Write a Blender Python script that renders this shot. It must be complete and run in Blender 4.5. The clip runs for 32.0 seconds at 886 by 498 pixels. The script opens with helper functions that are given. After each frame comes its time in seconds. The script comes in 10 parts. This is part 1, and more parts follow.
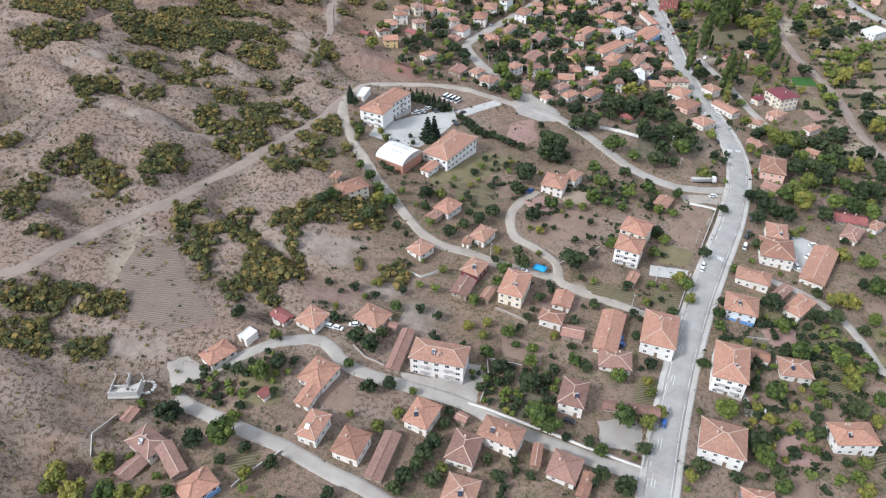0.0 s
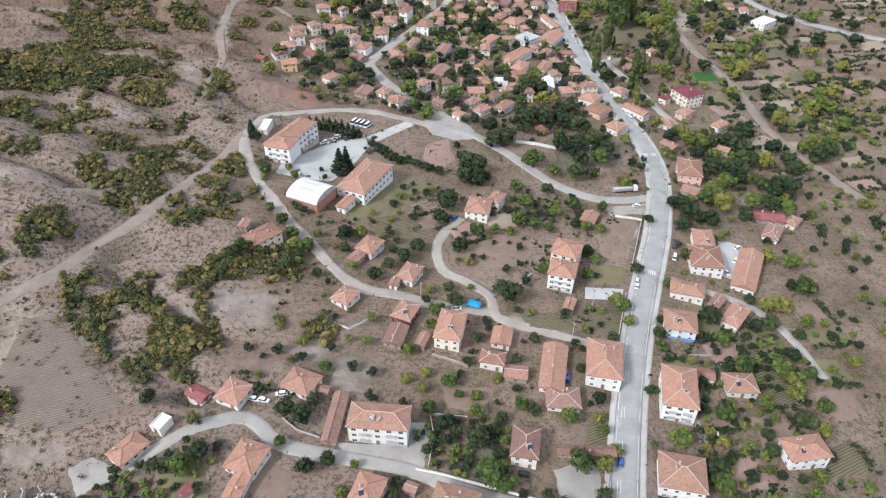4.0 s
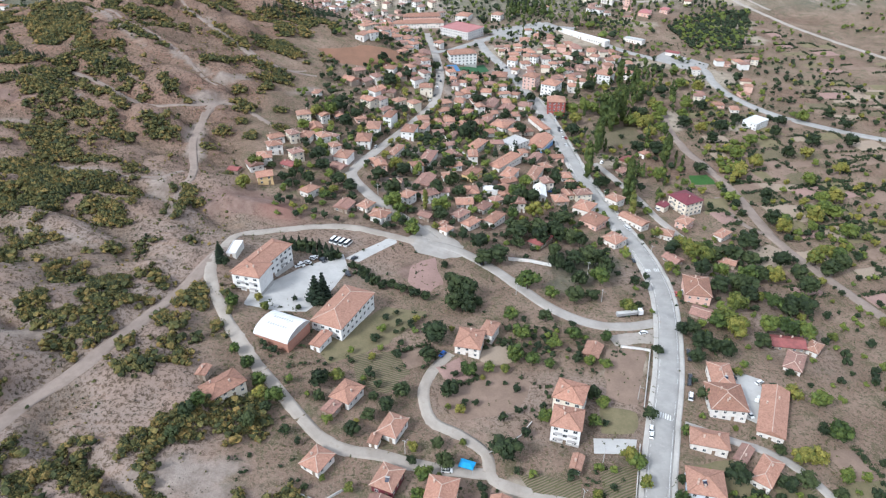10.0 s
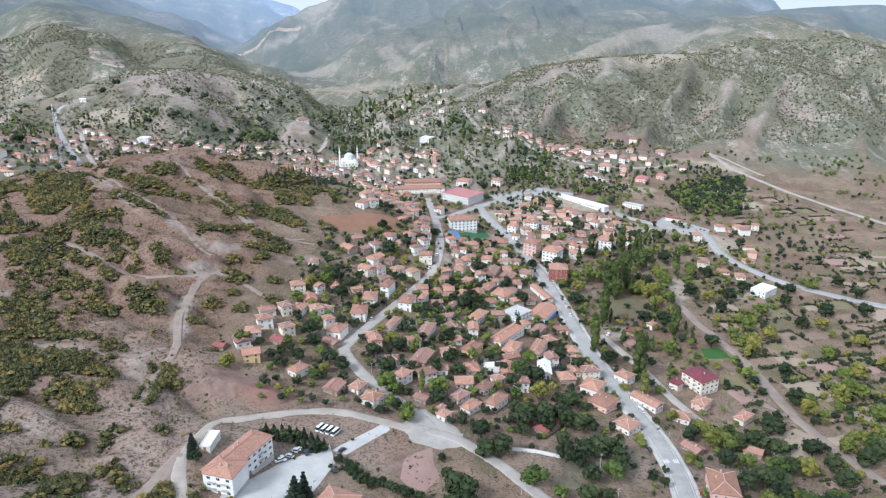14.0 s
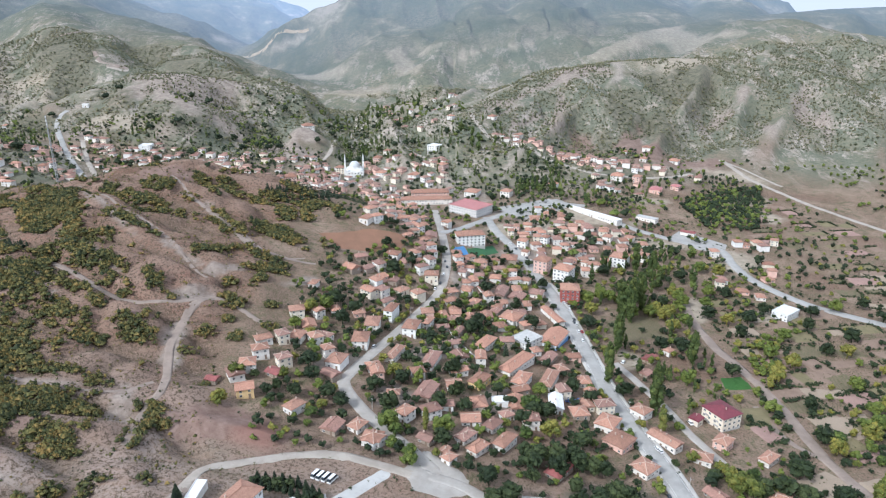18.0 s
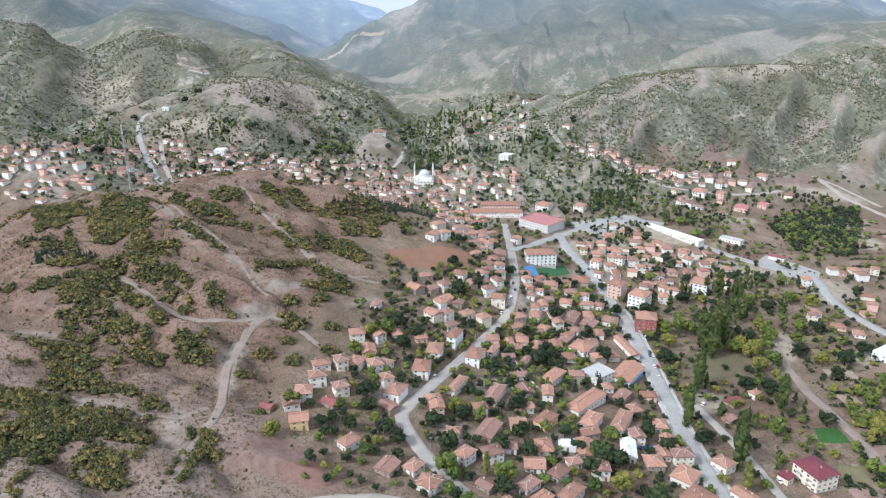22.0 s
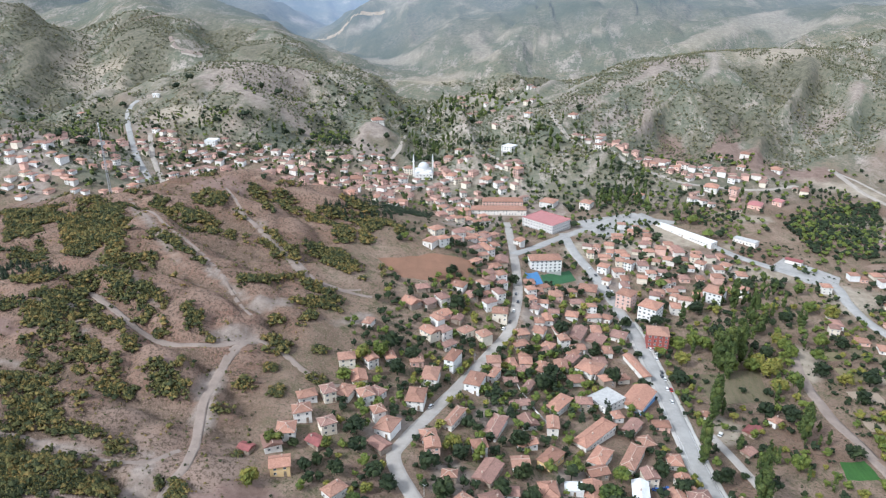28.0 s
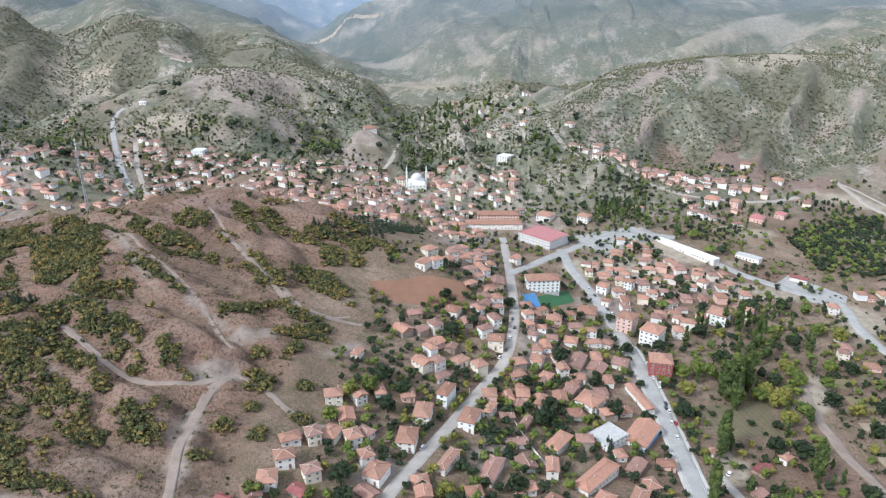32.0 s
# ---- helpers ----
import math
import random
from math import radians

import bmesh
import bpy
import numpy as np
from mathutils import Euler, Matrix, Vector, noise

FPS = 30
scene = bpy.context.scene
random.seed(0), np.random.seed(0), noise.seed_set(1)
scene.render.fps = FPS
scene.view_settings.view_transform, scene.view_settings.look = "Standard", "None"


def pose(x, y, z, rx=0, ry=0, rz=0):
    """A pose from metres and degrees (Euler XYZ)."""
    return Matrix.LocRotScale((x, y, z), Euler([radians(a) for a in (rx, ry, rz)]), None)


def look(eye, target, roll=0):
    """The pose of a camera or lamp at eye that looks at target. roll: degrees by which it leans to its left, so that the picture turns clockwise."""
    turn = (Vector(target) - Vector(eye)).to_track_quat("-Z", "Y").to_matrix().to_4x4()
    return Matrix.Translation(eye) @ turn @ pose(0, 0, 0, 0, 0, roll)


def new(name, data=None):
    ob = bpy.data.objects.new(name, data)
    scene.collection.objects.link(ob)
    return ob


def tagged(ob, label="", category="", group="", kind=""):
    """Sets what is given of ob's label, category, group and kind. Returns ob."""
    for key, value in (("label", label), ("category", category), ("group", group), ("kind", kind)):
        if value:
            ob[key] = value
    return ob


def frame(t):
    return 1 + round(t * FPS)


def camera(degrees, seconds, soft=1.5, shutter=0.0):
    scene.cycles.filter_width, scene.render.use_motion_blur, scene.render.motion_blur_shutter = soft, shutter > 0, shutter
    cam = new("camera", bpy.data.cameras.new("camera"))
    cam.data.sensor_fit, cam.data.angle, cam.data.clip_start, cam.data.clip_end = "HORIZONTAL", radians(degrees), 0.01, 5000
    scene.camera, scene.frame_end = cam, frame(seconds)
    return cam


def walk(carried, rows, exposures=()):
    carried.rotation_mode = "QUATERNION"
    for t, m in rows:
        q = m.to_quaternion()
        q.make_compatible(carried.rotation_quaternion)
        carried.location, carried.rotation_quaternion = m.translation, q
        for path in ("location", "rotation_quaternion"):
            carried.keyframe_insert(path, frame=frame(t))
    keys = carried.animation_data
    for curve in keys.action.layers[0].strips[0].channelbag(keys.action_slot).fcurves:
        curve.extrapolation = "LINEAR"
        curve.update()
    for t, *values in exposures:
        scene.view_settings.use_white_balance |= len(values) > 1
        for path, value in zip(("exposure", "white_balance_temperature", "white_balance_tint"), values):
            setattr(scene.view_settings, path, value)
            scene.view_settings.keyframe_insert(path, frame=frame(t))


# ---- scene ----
# ---- camera and its flight ----
cam = camera(64.92, 32.0, soft=1.2)
PATH = [
    (0, (-0.00, 0.00, 198.00), (-13.30, 77.35, 136.03), -0.06),
    (0.5, (-1.78, 2.95, 197.88), (-12.98, 80.62, 135.91), -0.06),
    (1, (-3.20, 5.83, 197.97), (-13.86, 83.55, 135.96), -0.08),
    (1.5, (-3.86, 8.86, 198.14), (-14.67, 86.55, 136.11), -0.18),
    (2, (-4.25, 11.89, 198.31), (-13.22, 89.83, 136.31), -0.20),
    (2.5, (-5.24, 15.55, 198.42), (-9.31, 93.85, 136.35), -0.11),
    (3, (-6.04, 18.88, 198.94), (-9.32, 97.18, 136.83), -0.12),
    (3.5, (-6.45, 22.19, 199.54), (-9.68, 100.48, 137.40), -0.16),
    (4, (-6.78, 25.58, 200.08), (-8.22, 103.90, 137.92), -0.13),
    (4.5, (-7.22, 29.11, 200.45), (-6.71, 107.45, 138.30), -0.10),
    (6.5, (-7.93, 42.94, 200.51), (-7.54, 119.28, 135.92), -0.07),
    (7, (-7.97, 46.48, 200.73), (-7.57, 122.51, 135.77), -0.08),
    (7.5, (-8.10, 49.67, 201.05), (-7.70, 125.90, 136.33), -0.05),
    (8, (-8.05, 53.34, 201.02), (-7.65, 130.34, 137.21), -0.04),
    (8.5, (-7.88, 56.86, 200.96), (-7.50, 135.14, 138.72), -0.03),
    (9, (-7.77, 60.55, 200.65), (-7.38, 140.61, 140.74), 0.01),
    (9.5, (-7.38, 64.26, 200.52), (-7.03, 146.51, 143.65), 0.01),
    (10, (-7.07, 67.72, 200.36), (-6.77, 152.51, 147.35), -0.00),
    (10.5, (-6.45, 71.29, 200.44), (-6.23, 158.76, 151.97), 0.00),
    (11, (-5.41, 74.60, 200.27), (-5.37, 164.31, 156.09), -0.07),
    (11.5, (-5.20, 78.04, 200.32), (-5.17, 169.42, 159.70), -0.05),
    (12, (-5.18, 81.72, 200.79), (-5.16, 174.34, 163.09), -0.02),
    (12.5, (-5.06, 85.21, 201.53), (-5.04, 178.67, 165.95), 0.02),
    (13, (-4.90, 88.68, 202.34), (-4.90, 182.62, 168.08), 0.05),
    (13.5, (-4.79, 91.84, 203.07), (-4.80, 186.00, 169.37), 0.08),
    (14, (-4.66, 95.38, 203.83), (-4.69, 189.53, 170.13), 0.09),
    (14.5, (-4.46, 98.87, 204.58), (-4.52, 193.02, 170.87), 0.09),
    (16.5, (-3.91, 112.64, 207.80), (-4.09, 206.78, 174.09), 0.14),
    (17, (-3.67, 116.02, 208.71), (-4.56, 210.16, 174.98), 0.13),
    (17.5, (-3.63, 119.53, 209.65), (-4.59, 213.65, 175.88), 0.15),
    (18, (-3.57, 122.86, 210.52), (-4.78, 216.98, 176.75), 0.15),
    (18.5, (-3.84, 126.14, 211.32), (-6.72, 220.23, 177.56), 0.12),
    (19, (-3.97, 129.63, 212.15), (-9.91, 223.58, 178.40), 0.06),
    (19.5, (-3.95, 132.86, 213.14), (-11.37, 226.69, 179.36), 0.00),
    (20, (-3.85, 136.04, 214.08), (-13.81, 229.64, 180.31), -0.04),
    (20.5, (-3.61, 139.30, 214.98), (-14.61, 232.79, 181.22), -0.06),
    (21, (-3.56, 142.65, 215.81), (-14.60, 236.14, 182.09), -0.06),
    (21.5, (-3.61, 145.94, 216.76), (-14.72, 239.42, 183.02), -0.05),
    (22, (-3.77, 149.42, 217.59), (-14.87, 242.88, 183.81), -0.04),
    (22.5, (-3.74, 152.82, 218.37), (-14.88, 246.29, 184.60), -0.04),
    (23, (-3.88, 156.19, 219.12), (-15.04, 249.52, 185.00), -0.04),
    (23.5, (-3.93, 159.78, 219.89), (-15.12, 253.07, 185.65), -0.02),
    (24, (-4.06, 162.97, 220.65), (-15.26, 256.26, 186.43), 0.00),
    (24.5, (-4.23, 166.26, 221.48), (-15.42, 259.35, 186.70), 0.00),
    (25, (-4.47, 169.66, 222.24), (-15.62, 262.30, 186.27), 0.02),
    (25.5, (-4.77, 173.00, 223.10), (-15.91, 265.34, 186.39), 0.04),
    (27.5, (-5.64, 186.69, 226.42), (-16.88, 279.00, 189.65), 0.08),
    (28, (-5.65, 189.98, 227.31), (-16.94, 282.29, 190.55), 0.07),
    (28.5, (-5.85, 193.54, 228.03), (-17.17, 285.84, 191.26), 0.08),
    (29, (-6.14, 196.80, 228.86), (-17.48, 289.11, 192.09), 0.11),
    (29.5, (-6.32, 200.10, 229.71), (-17.71, 292.40, 192.95), 0.09),
    (30, (-6.68, 203.41, 230.62), (-18.05, 295.72, 193.88), 0.12),
    (30.5, (-6.99, 206.77, 231.32), (-18.37, 299.08, 194.60), 0.14),
    (31, (-7.05, 210.02, 232.17), (-18.48, 302.32, 195.44), 0.11),
    (31.5, (-7.30, 213.42, 232.90), (-18.66, 305.74, 196.19), 0.13),
    (32, (-7.52, 216.95, 233.71), (-18.11, 309.36, 196.99), 0.13),
]
LIGHT = [(0, 0.61, 5970, 9), (8, 0.65, 5920, 9), (13, 0.67, 5680, 8), (19, 0.66, 5770, 8), (32, 0.67, 5790, 8)]
walk(cam, [(t, look(eye, aim, roll)) for t, eye, aim, roll in PATH], LIGHT)

# ---- sky and sun: a bright overcast day ----
world = bpy.data.worlds.new("sky")
scene.world = world
world.use_nodes = True
wn, wl = world.node_tree.nodes, world.node_tree.links
wn.clear()
sky = wn.new("ShaderNodeTexSky")
sky.sky_type, sky.sun_disc = "NISHITA", False
sky.sun_elevation, sky.sun_rotation = radians(48), radians(215)
sky.air_density, sky.dust_density, sky.ozone_density = 1.0, 6.0, 1.0
veil = wn.new("ShaderNodeMixRGB")
veil.inputs[0].default_value = 0.72
veil.inputs[2].default_value = (8.6, 9.2, 10.2, 1)
sky_light = wn.new("ShaderNodeBackground")
sky_light.inputs["Strength"].default_value = 0.085
sky_out = wn.new("ShaderNodeOutputWorld")
wl.new(sky.outputs[0], veil.inputs[1])
wl.new(veil.outputs[0], sky_light.inputs["Color"])
wl.new(sky_light.outputs[0], sky_out.inputs["Surface"])
sun = new("sun", bpy.data.lights.new("sun", "SUN"))
sun.data.energy, sun.data.angle, sun.data.color = 2.5, radians(12), (1.0, 0.975, 0.94)
sun.matrix_world = look((-190, -170, 230), (0, 0, 0))

# ---- materials ----
def shader(name, rough=0.9, metal=0.0, spec=0.3):
    m = bpy.data.materials.new(name)
    m.use_nodes = True
    b = m.node_tree.nodes["Principled BSDF"]
    b.inputs["Roughness"].default_value, b.inputs["Metallic"].default_value = rough, metal
    b.inputs["Specular IOR Level"].default_value = spec
    return m, m.node_tree.nodes, m.node_tree.links, b


def noise_node(n, l, scale, detail=4.0, coord=None, rough=0.6, stretch=None):
    t = n.new("ShaderNodeTexNoise")
    t.inputs["Scale"].default_value, t.inputs["Detail"].default_value, t.inputs["Roughness"].default_value = scale, detail, rough
    if coord is not None:
        if stretch:
            mp = n.new("ShaderNodeMapping")
            mp.inputs["Scale"].default_value = stretch
            l.new(coord, mp.inputs["Vector"])
            coord = mp.outputs[0]
        l.new(coord, t.inputs["Vector"])
    return t.outputs["Fac"]


def steps(n, l, fac, stops):
    r = n.new("ShaderNodeValToRGB")
    e = r.color_ramp.elements
    while len(e) < len(stops):
        e.new(0.5)
    for k, (p, c) in zip(e, stops):
        k.position, k.color = p, (*c, 1)
    l.new(fac, r.inputs[0])
    return r.outputs[0]


def blend(n, l, fac, a, b, how="MIX"):
    x = n.new("ShaderNodeMixRGB")
    x.blend_type = how
    for k, v in ((0, fac), (1, a), (2, b)):
        if isinstance(v, (int, float)):
            x.inputs[k].default_value = v
        elif isinstance(v, tuple):
            x.inputs[k].default_value = (*v, 1)
        else:
            l.new(v, x.inputs[k])
    return x.outputs[0]


def relief(n, l, b, height, strength, distance):
    u = n.new("ShaderNodeBump")
    u.inputs["Strength"].default_value, u.inputs["Distance"].default_value = strength, distance
    l.new(height, u.inputs["Height"])
    l.new(u.outputs[0], b.inputs["Normal"])


def place(n, what="Object"):
    return n.new("ShaderNodeTexCoord").outputs[what]


def world_place(n):
    return n.new("ShaderNodeNewGeometry").outputs["Position"]


def worn(name, colour, dark, scale=0.6, rough=0.9, spec=0.25, fine=6.0, per_object=0.12, metal=0.0, bump=0.05):
    """A plain material with stains at two scales and a slight shift from object to object."""
    m, n, l, b = shader(name, rough, metal, spec)
    at = world_place(n)
    c = steps(n, l, noise_node(n, l, scale, 5, at), [(0.35, dark), (0.62, colour)])
    f = noise_node(n, l, fine, 3, at)
    c = blend(n, l, 0.22, c, steps(n, l, f, [(0.3, tuple(v * 0.55 for v in colour)), (0.7, tuple(min(1, v * 1.15) for v in colour))]))
    if per_object:
        info = n.new("ShaderNodeObjectInfo").outputs["Random"]
        c = blend(n, l, 1.0, c, steps(n, l, info, [(0.0, (1 - per_object,) * 3), (1.0, (1, 1 - per_object * 0.3, 1 - per_object * 0.5))]), "MULTIPLY")
    l.new(c, b.inputs["Base Color"])
    if bump:
        relief(n, l, b, f, 0.4, bump)
    return m


def roof_cover(name, colour, dark, moss, pitch=0.32, patch=0.5):
    """Clay tiles: rows across the slope, run by the UV in metres, with weathered patches."""
    m, n, l, b = shader(name, 0.88, 0, 0.2)
    at, uv = world_place(n), place(n, "UV")
    c = steps(n, l, noise_node(n, l, 0.35, 6, at, 0.7), [(0.36, dark), (0.6, colour)])
    c = blend(n, l, 0.5, c, steps(n, l, noise_node(n, l, 1.3, 5, at, 0.8), [(0.36, tuple(v * 0.62 for v in dark)), (0.64, tuple(min(1, v * 1.25) for v in colour))]))
    spot = noise_node(n, l, 2.6, 4, at, 0.8)
    c = blend(n, l, steps(n, l, spot, [(patch, (0, 0, 0)), (patch + 0.16, (1, 1, 1))]), c, moss)
    info = n.new("ShaderNodeObjectInfo").outputs["Random"]
    c = blend(n, l, 1.0, c, steps(n, l, info, [(0.0, (0.72, 0.66, 0.64)), (0.45, (0.95, 0.93, 0.92)), (1.0, (1.12, 1.02, 0.98))]), "MULTIPLY")
    row = n.new("ShaderNodeTexWave")
    row.wave_type, row.bands_direction, row.wave_profile = "BANDS", "Y", "SAW"
    row.inputs["Scale"].default_value, row.inputs["Distortion"].default_value = 1 / pitch / 6.283 * 3.14, 0.4
    col = n.new("ShaderNodeTexWave")
    col.wave_type, col.bands_direction = "BANDS", "X"
    col.inputs["Scale"].default_value, col.inputs["Distortion"].default_value = 1 / 0.22 / 6.283 * 3.14, 0.3
    l.new(uv, row.inputs["Vector"])
    l.new(uv, col.inputs["Vector"])
    h = blend(n, l, 0.5, row.outputs["Fac"], col.outputs["Fac"])
    c = blend(n, l, 0.35, c, blend(n, l, 1.0, c, h, "MULTIPLY"))
    l.new(c, b.inputs["Base Color"])
    relief(n, l, b, h, 0.6, 0.06)
    return m


def leaf_mottle(n, l, at, c):
    """Darker gaps and paler sprays within a crown."""
    return blend(n, l, 1.0, c, steps(n, l, noise_node(n, l, 1.5, 4, at, 0.85), [(0.40, (0.55, 0.56, 0.54)), (0.52, (1.0, 1.0, 1.0)), (0.64, (1.5, 1.45, 1.3))]), "MULTIPLY")


def foliage(name, a, mid, c, patch=0.02):
    """Leaves: the hue drifts from plant to plant and from leaf to leaf."""
    m, n, l, b = shader(name, 0.75, 0, 0.25)
    isle = n.new("ShaderNodeNewGeometry").outputs["Random Per Island"]
    one = n.new("ShaderNodeObjectInfo").outputs["Random"]
    at = world_place(n)
    where = blend(n, l, 0.45, noise_node(n, l, patch, 3, at, 0.7), noise_node(n, l, 0.28, 2, at, 0.6))
    mix = n.new("ShaderNodeMath")
    mix.operation = "MULTIPLY_ADD"
    mix.inputs[1].default_value, mix.inputs[2].default_value = 0.22, -0.11
    l.new(isle, mix.inputs[0])
    add = n.new("ShaderNodeMath")
    add.operation = "ADD"
    l.new(mix.outputs[0], add.inputs[0])
    l.new(where, add.inputs[1])
    sway = n.new("ShaderNodeMath")
    sway.operation = "MULTIPLY_ADD"
    sway.inputs[1].default_value = 0.3
    l.new(one, sway.inputs[0])
    l.new(add.outputs[0], sway.inputs[2])
    l.new(leaf_mottle(n, l, at, steps(n, l, sway.outputs[0], [(0.42, a), (0.62, mid), (0.86, c)])), b.inputs["Base Color"])
    b.inputs["Transmission Weight"].default_value = 0.0
    return m


def scrub_leaf():
    """Oak scrub in autumn: dark green, mottled with olive, yellow and rust from bush to bush and spray to spray."""
    m, n, l, b = shader("scrub_leaf", 0.8, 0, 0.2)
    at = world_place(n)
    hue = blend(n, l, 0.5, noise_node(n, l, 0.03, 3, at, 0.7), noise_node(n, l, 0.22, 2, at, 0.6))
    isle = n.new("ShaderNodeNewGeometry").outputs["Random Per Island"]
    v = n.new("ShaderNodeMath")
    v.operation = "MULTIPLY_ADD"
    v.inputs[1].default_value = 0.36
    l.new(isle, v.inputs[0])
    l.new(hue, v.inputs[2])
    c = steps(n, l, v.outputs[0], [(0.46, (0.026, 0.036, 0.017)), (0.60, (0.058, 0.066, 0.027)), (0.74, (0.125, 0.115, 0.040)), (0.88, (0.21, 0.145, 0.050))])
    l.new(leaf_mottle(n, l, at, c), b.inputs["Base Color"])
    return m


MAT = {
    "tile": roof_cover("clay_tile", (0.50, 0.295, 0.218), (0.345, 0.20, 0.15), (0.26, 0.185, 0.145), patch=0.56),
    "weathered": roof_cover("weathered_tile", (0.42, 0.255, 0.21), (0.275, 0.175, 0.148), (0.20, 0.155, 0.125), patch=0.52),
    "redtin": worn("red_sheet_roof", (0.27, 0.09, 0.085), (0.17, 0.06, 0.055), 0.5, 0.55, 0.4),
    "darkred": worn("dark_red_roof", (0.20, 0.045, 0.06), (0.14, 0.035, 0.045), 0.5, 0.55, 0.4),
    "pinkroof": worn("pink_red_sheet", (0.43, 0.18, 0.175), (0.34, 0.14, 0.135), 0.3, 0.5, 0.4),
    "whiteroof": worn("white_sheet", (0.74, 0.75, 0.76), (0.60, 0.62, 0.62), 0.4, 0.5, 0.4),
    "greyroof": worn("grey_roof_screed", (0.50, 0.50, 0.49), (0.36, 0.36, 0.35), 0.5),
    "ridge": worn("mortar", (0.58, 0.46, 0.39), (0.44, 0.34, 0.28), 1.2),
    # Clay tile again, paled for distant roofs: haze put into the colour.
    "farroof": roof_cover("haze_paled_tile", (0.44, 0.30, 0.25), (0.33, 0.225, 0.19), (0.28, 0.22, 0.19), patch=0.55),
    "plaster": worn("plaster", (0.80, 0.78, 0.74), (0.64, 0.61, 0.56), 0.5),
    "white": worn("white_paint", (0.84, 0.84, 0.82), (0.70, 0.70, 0.68), 0.4),
    "apartment": worn("apartment_render", (0.76, 0.74, 0.72), (0.62, 0.60, 0.58), 0.4),
    "cream": worn("cream_paint", (0.80, 0.74, 0.62), (0.66, 0.60, 0.50), 0.4),
    "pink": worn("pink_paint", (0.74, 0.50, 0.42), (0.62, 0.42, 0.36), 0.4),
    "yellow": worn("yellow_paint", (0.76, 0.56, 0.28), (0.62, 0.46, 0.26), 0.4),
    "blue": worn("blue_white_paint", (0.70, 0.75, 0.80), (0.55, 0.60, 0.68), 0.4),
    "blueband": worn("blue_paint", (0.16, 0.33, 0.62), (0.12, 0.25, 0.50), 0.6),
    "red": worn("red_paint", (0.38, 0.10, 0.085), (0.29, 0.085, 0.075), 0.5),
    "stone": worn("rubble_stone", (0.40, 0.34, 0.28), (0.26, 0.21, 0.17), 1.2, bump=0.15),
    "brick": worn("red_brick", (0.42, 0.22, 0.16), (0.32, 0.18, 0.14), 1.0),
    "concrete": worn("concrete", (0.50, 0.49, 0.47), (0.37, 0.36, 0.34), 0.25),
    "glass": shader("window_glass", 0.12, 0, 0.6)[0],
    "frame": worn("window_frame", (0.78, 0.78, 0.76), (0.66, 0.66, 0.64), 1.0),
    "wood": worn("grey_wood", (0.26, 0.20, 0.15), (0.16, 0.12, 0.09), 2.0),
    "steel": worn("galvanised_steel", (0.42, 0.43, 0.44), (0.32, 0.33, 0.34), 1.0, 0.45, 0.5),
    "dark": worn("dark_metal", (0.05, 0.05, 0.055), (0.03, 0.03, 0.03), 1.0, 0.5),
    "panel": worn("solar_panel", (0.02, 0.025, 0.05), (0.015, 0.02, 0.04), 1.0, 0.15, 0.6),
    "bark": worn("bark", (0.14, 0.11, 0.085), (0.08, 0.065, 0.05), 2.0),
}
MAT["glass"].node_tree.nodes["Principled BSDF"].inputs["Base Color"].default_value = (0.035, 0.045, 0.055, 1)


def road_cover(name, colour, dark, patch, scale=0.12, streak=None):
    m, n, l, b = shader(name, 0.92, 0, 0.25)
    at = world_place(n)
    c = steps(n, l, noise_node(n, l, scale, 6, at, 0.65), [(0.36, dark), (0.62, colour)])
    c = blend(n, l, steps(n, l, noise_node(n, l, 0.5, 5, at, 0.75), [(0.54, (0, 0, 0)), (0.66, (0.6, 0.6, 0.6))]), c, patch)
    f = noise_node(n, l, 9, 3, at)
    c = blend(n, l, 0.15, c, steps(n, l, f, [(0.3, dark), (0.7, colour)]))
    l.new(c, b.inputs["Base Color"])
    relief(n, l, b, f, 0.3, 0.02)
    return m


MAT["asphalt"] = road_cover("asphalt", (0.34, 0.33, 0.312), (0.26, 0.25, 0.236), (0.38, 0.36, 0.335))
MAT["pavement"] = road_cover("paving", (0.46, 0.44, 0.41), (0.36, 0.34, 0.31), (0.30, 0.28, 0.25))
MAT["laneway"] = road_cover("lane_concrete", (0.36, 0.335, 0.305), (0.28, 0.255, 0.228), (0.29, 0.245, 0.21))
MAT["gravel"] = road_cover("gravel", (0.37, 0.33, 0.285), (0.28, 0.245, 0.21), (0.265, 0.215, 0.18))
MAT["dirt"] = road_cover("dirt_track", (0.275, 0.222, 0.187), (0.20, 0.158, 0.132), (0.18, 0.138, 0.115))
MAT["yard"] = road_cover("yard_concrete", (0.46, 0.45, 0.43), (0.38, 0.37, 0.352), (0.33, 0.315, 0.295))
MAT["paint"] = road_cover("road_paint", (0.72, 0.72, 0.70), (0.55, 0.55, 0.53), (0.40, 0.40, 0.39), 0.6)


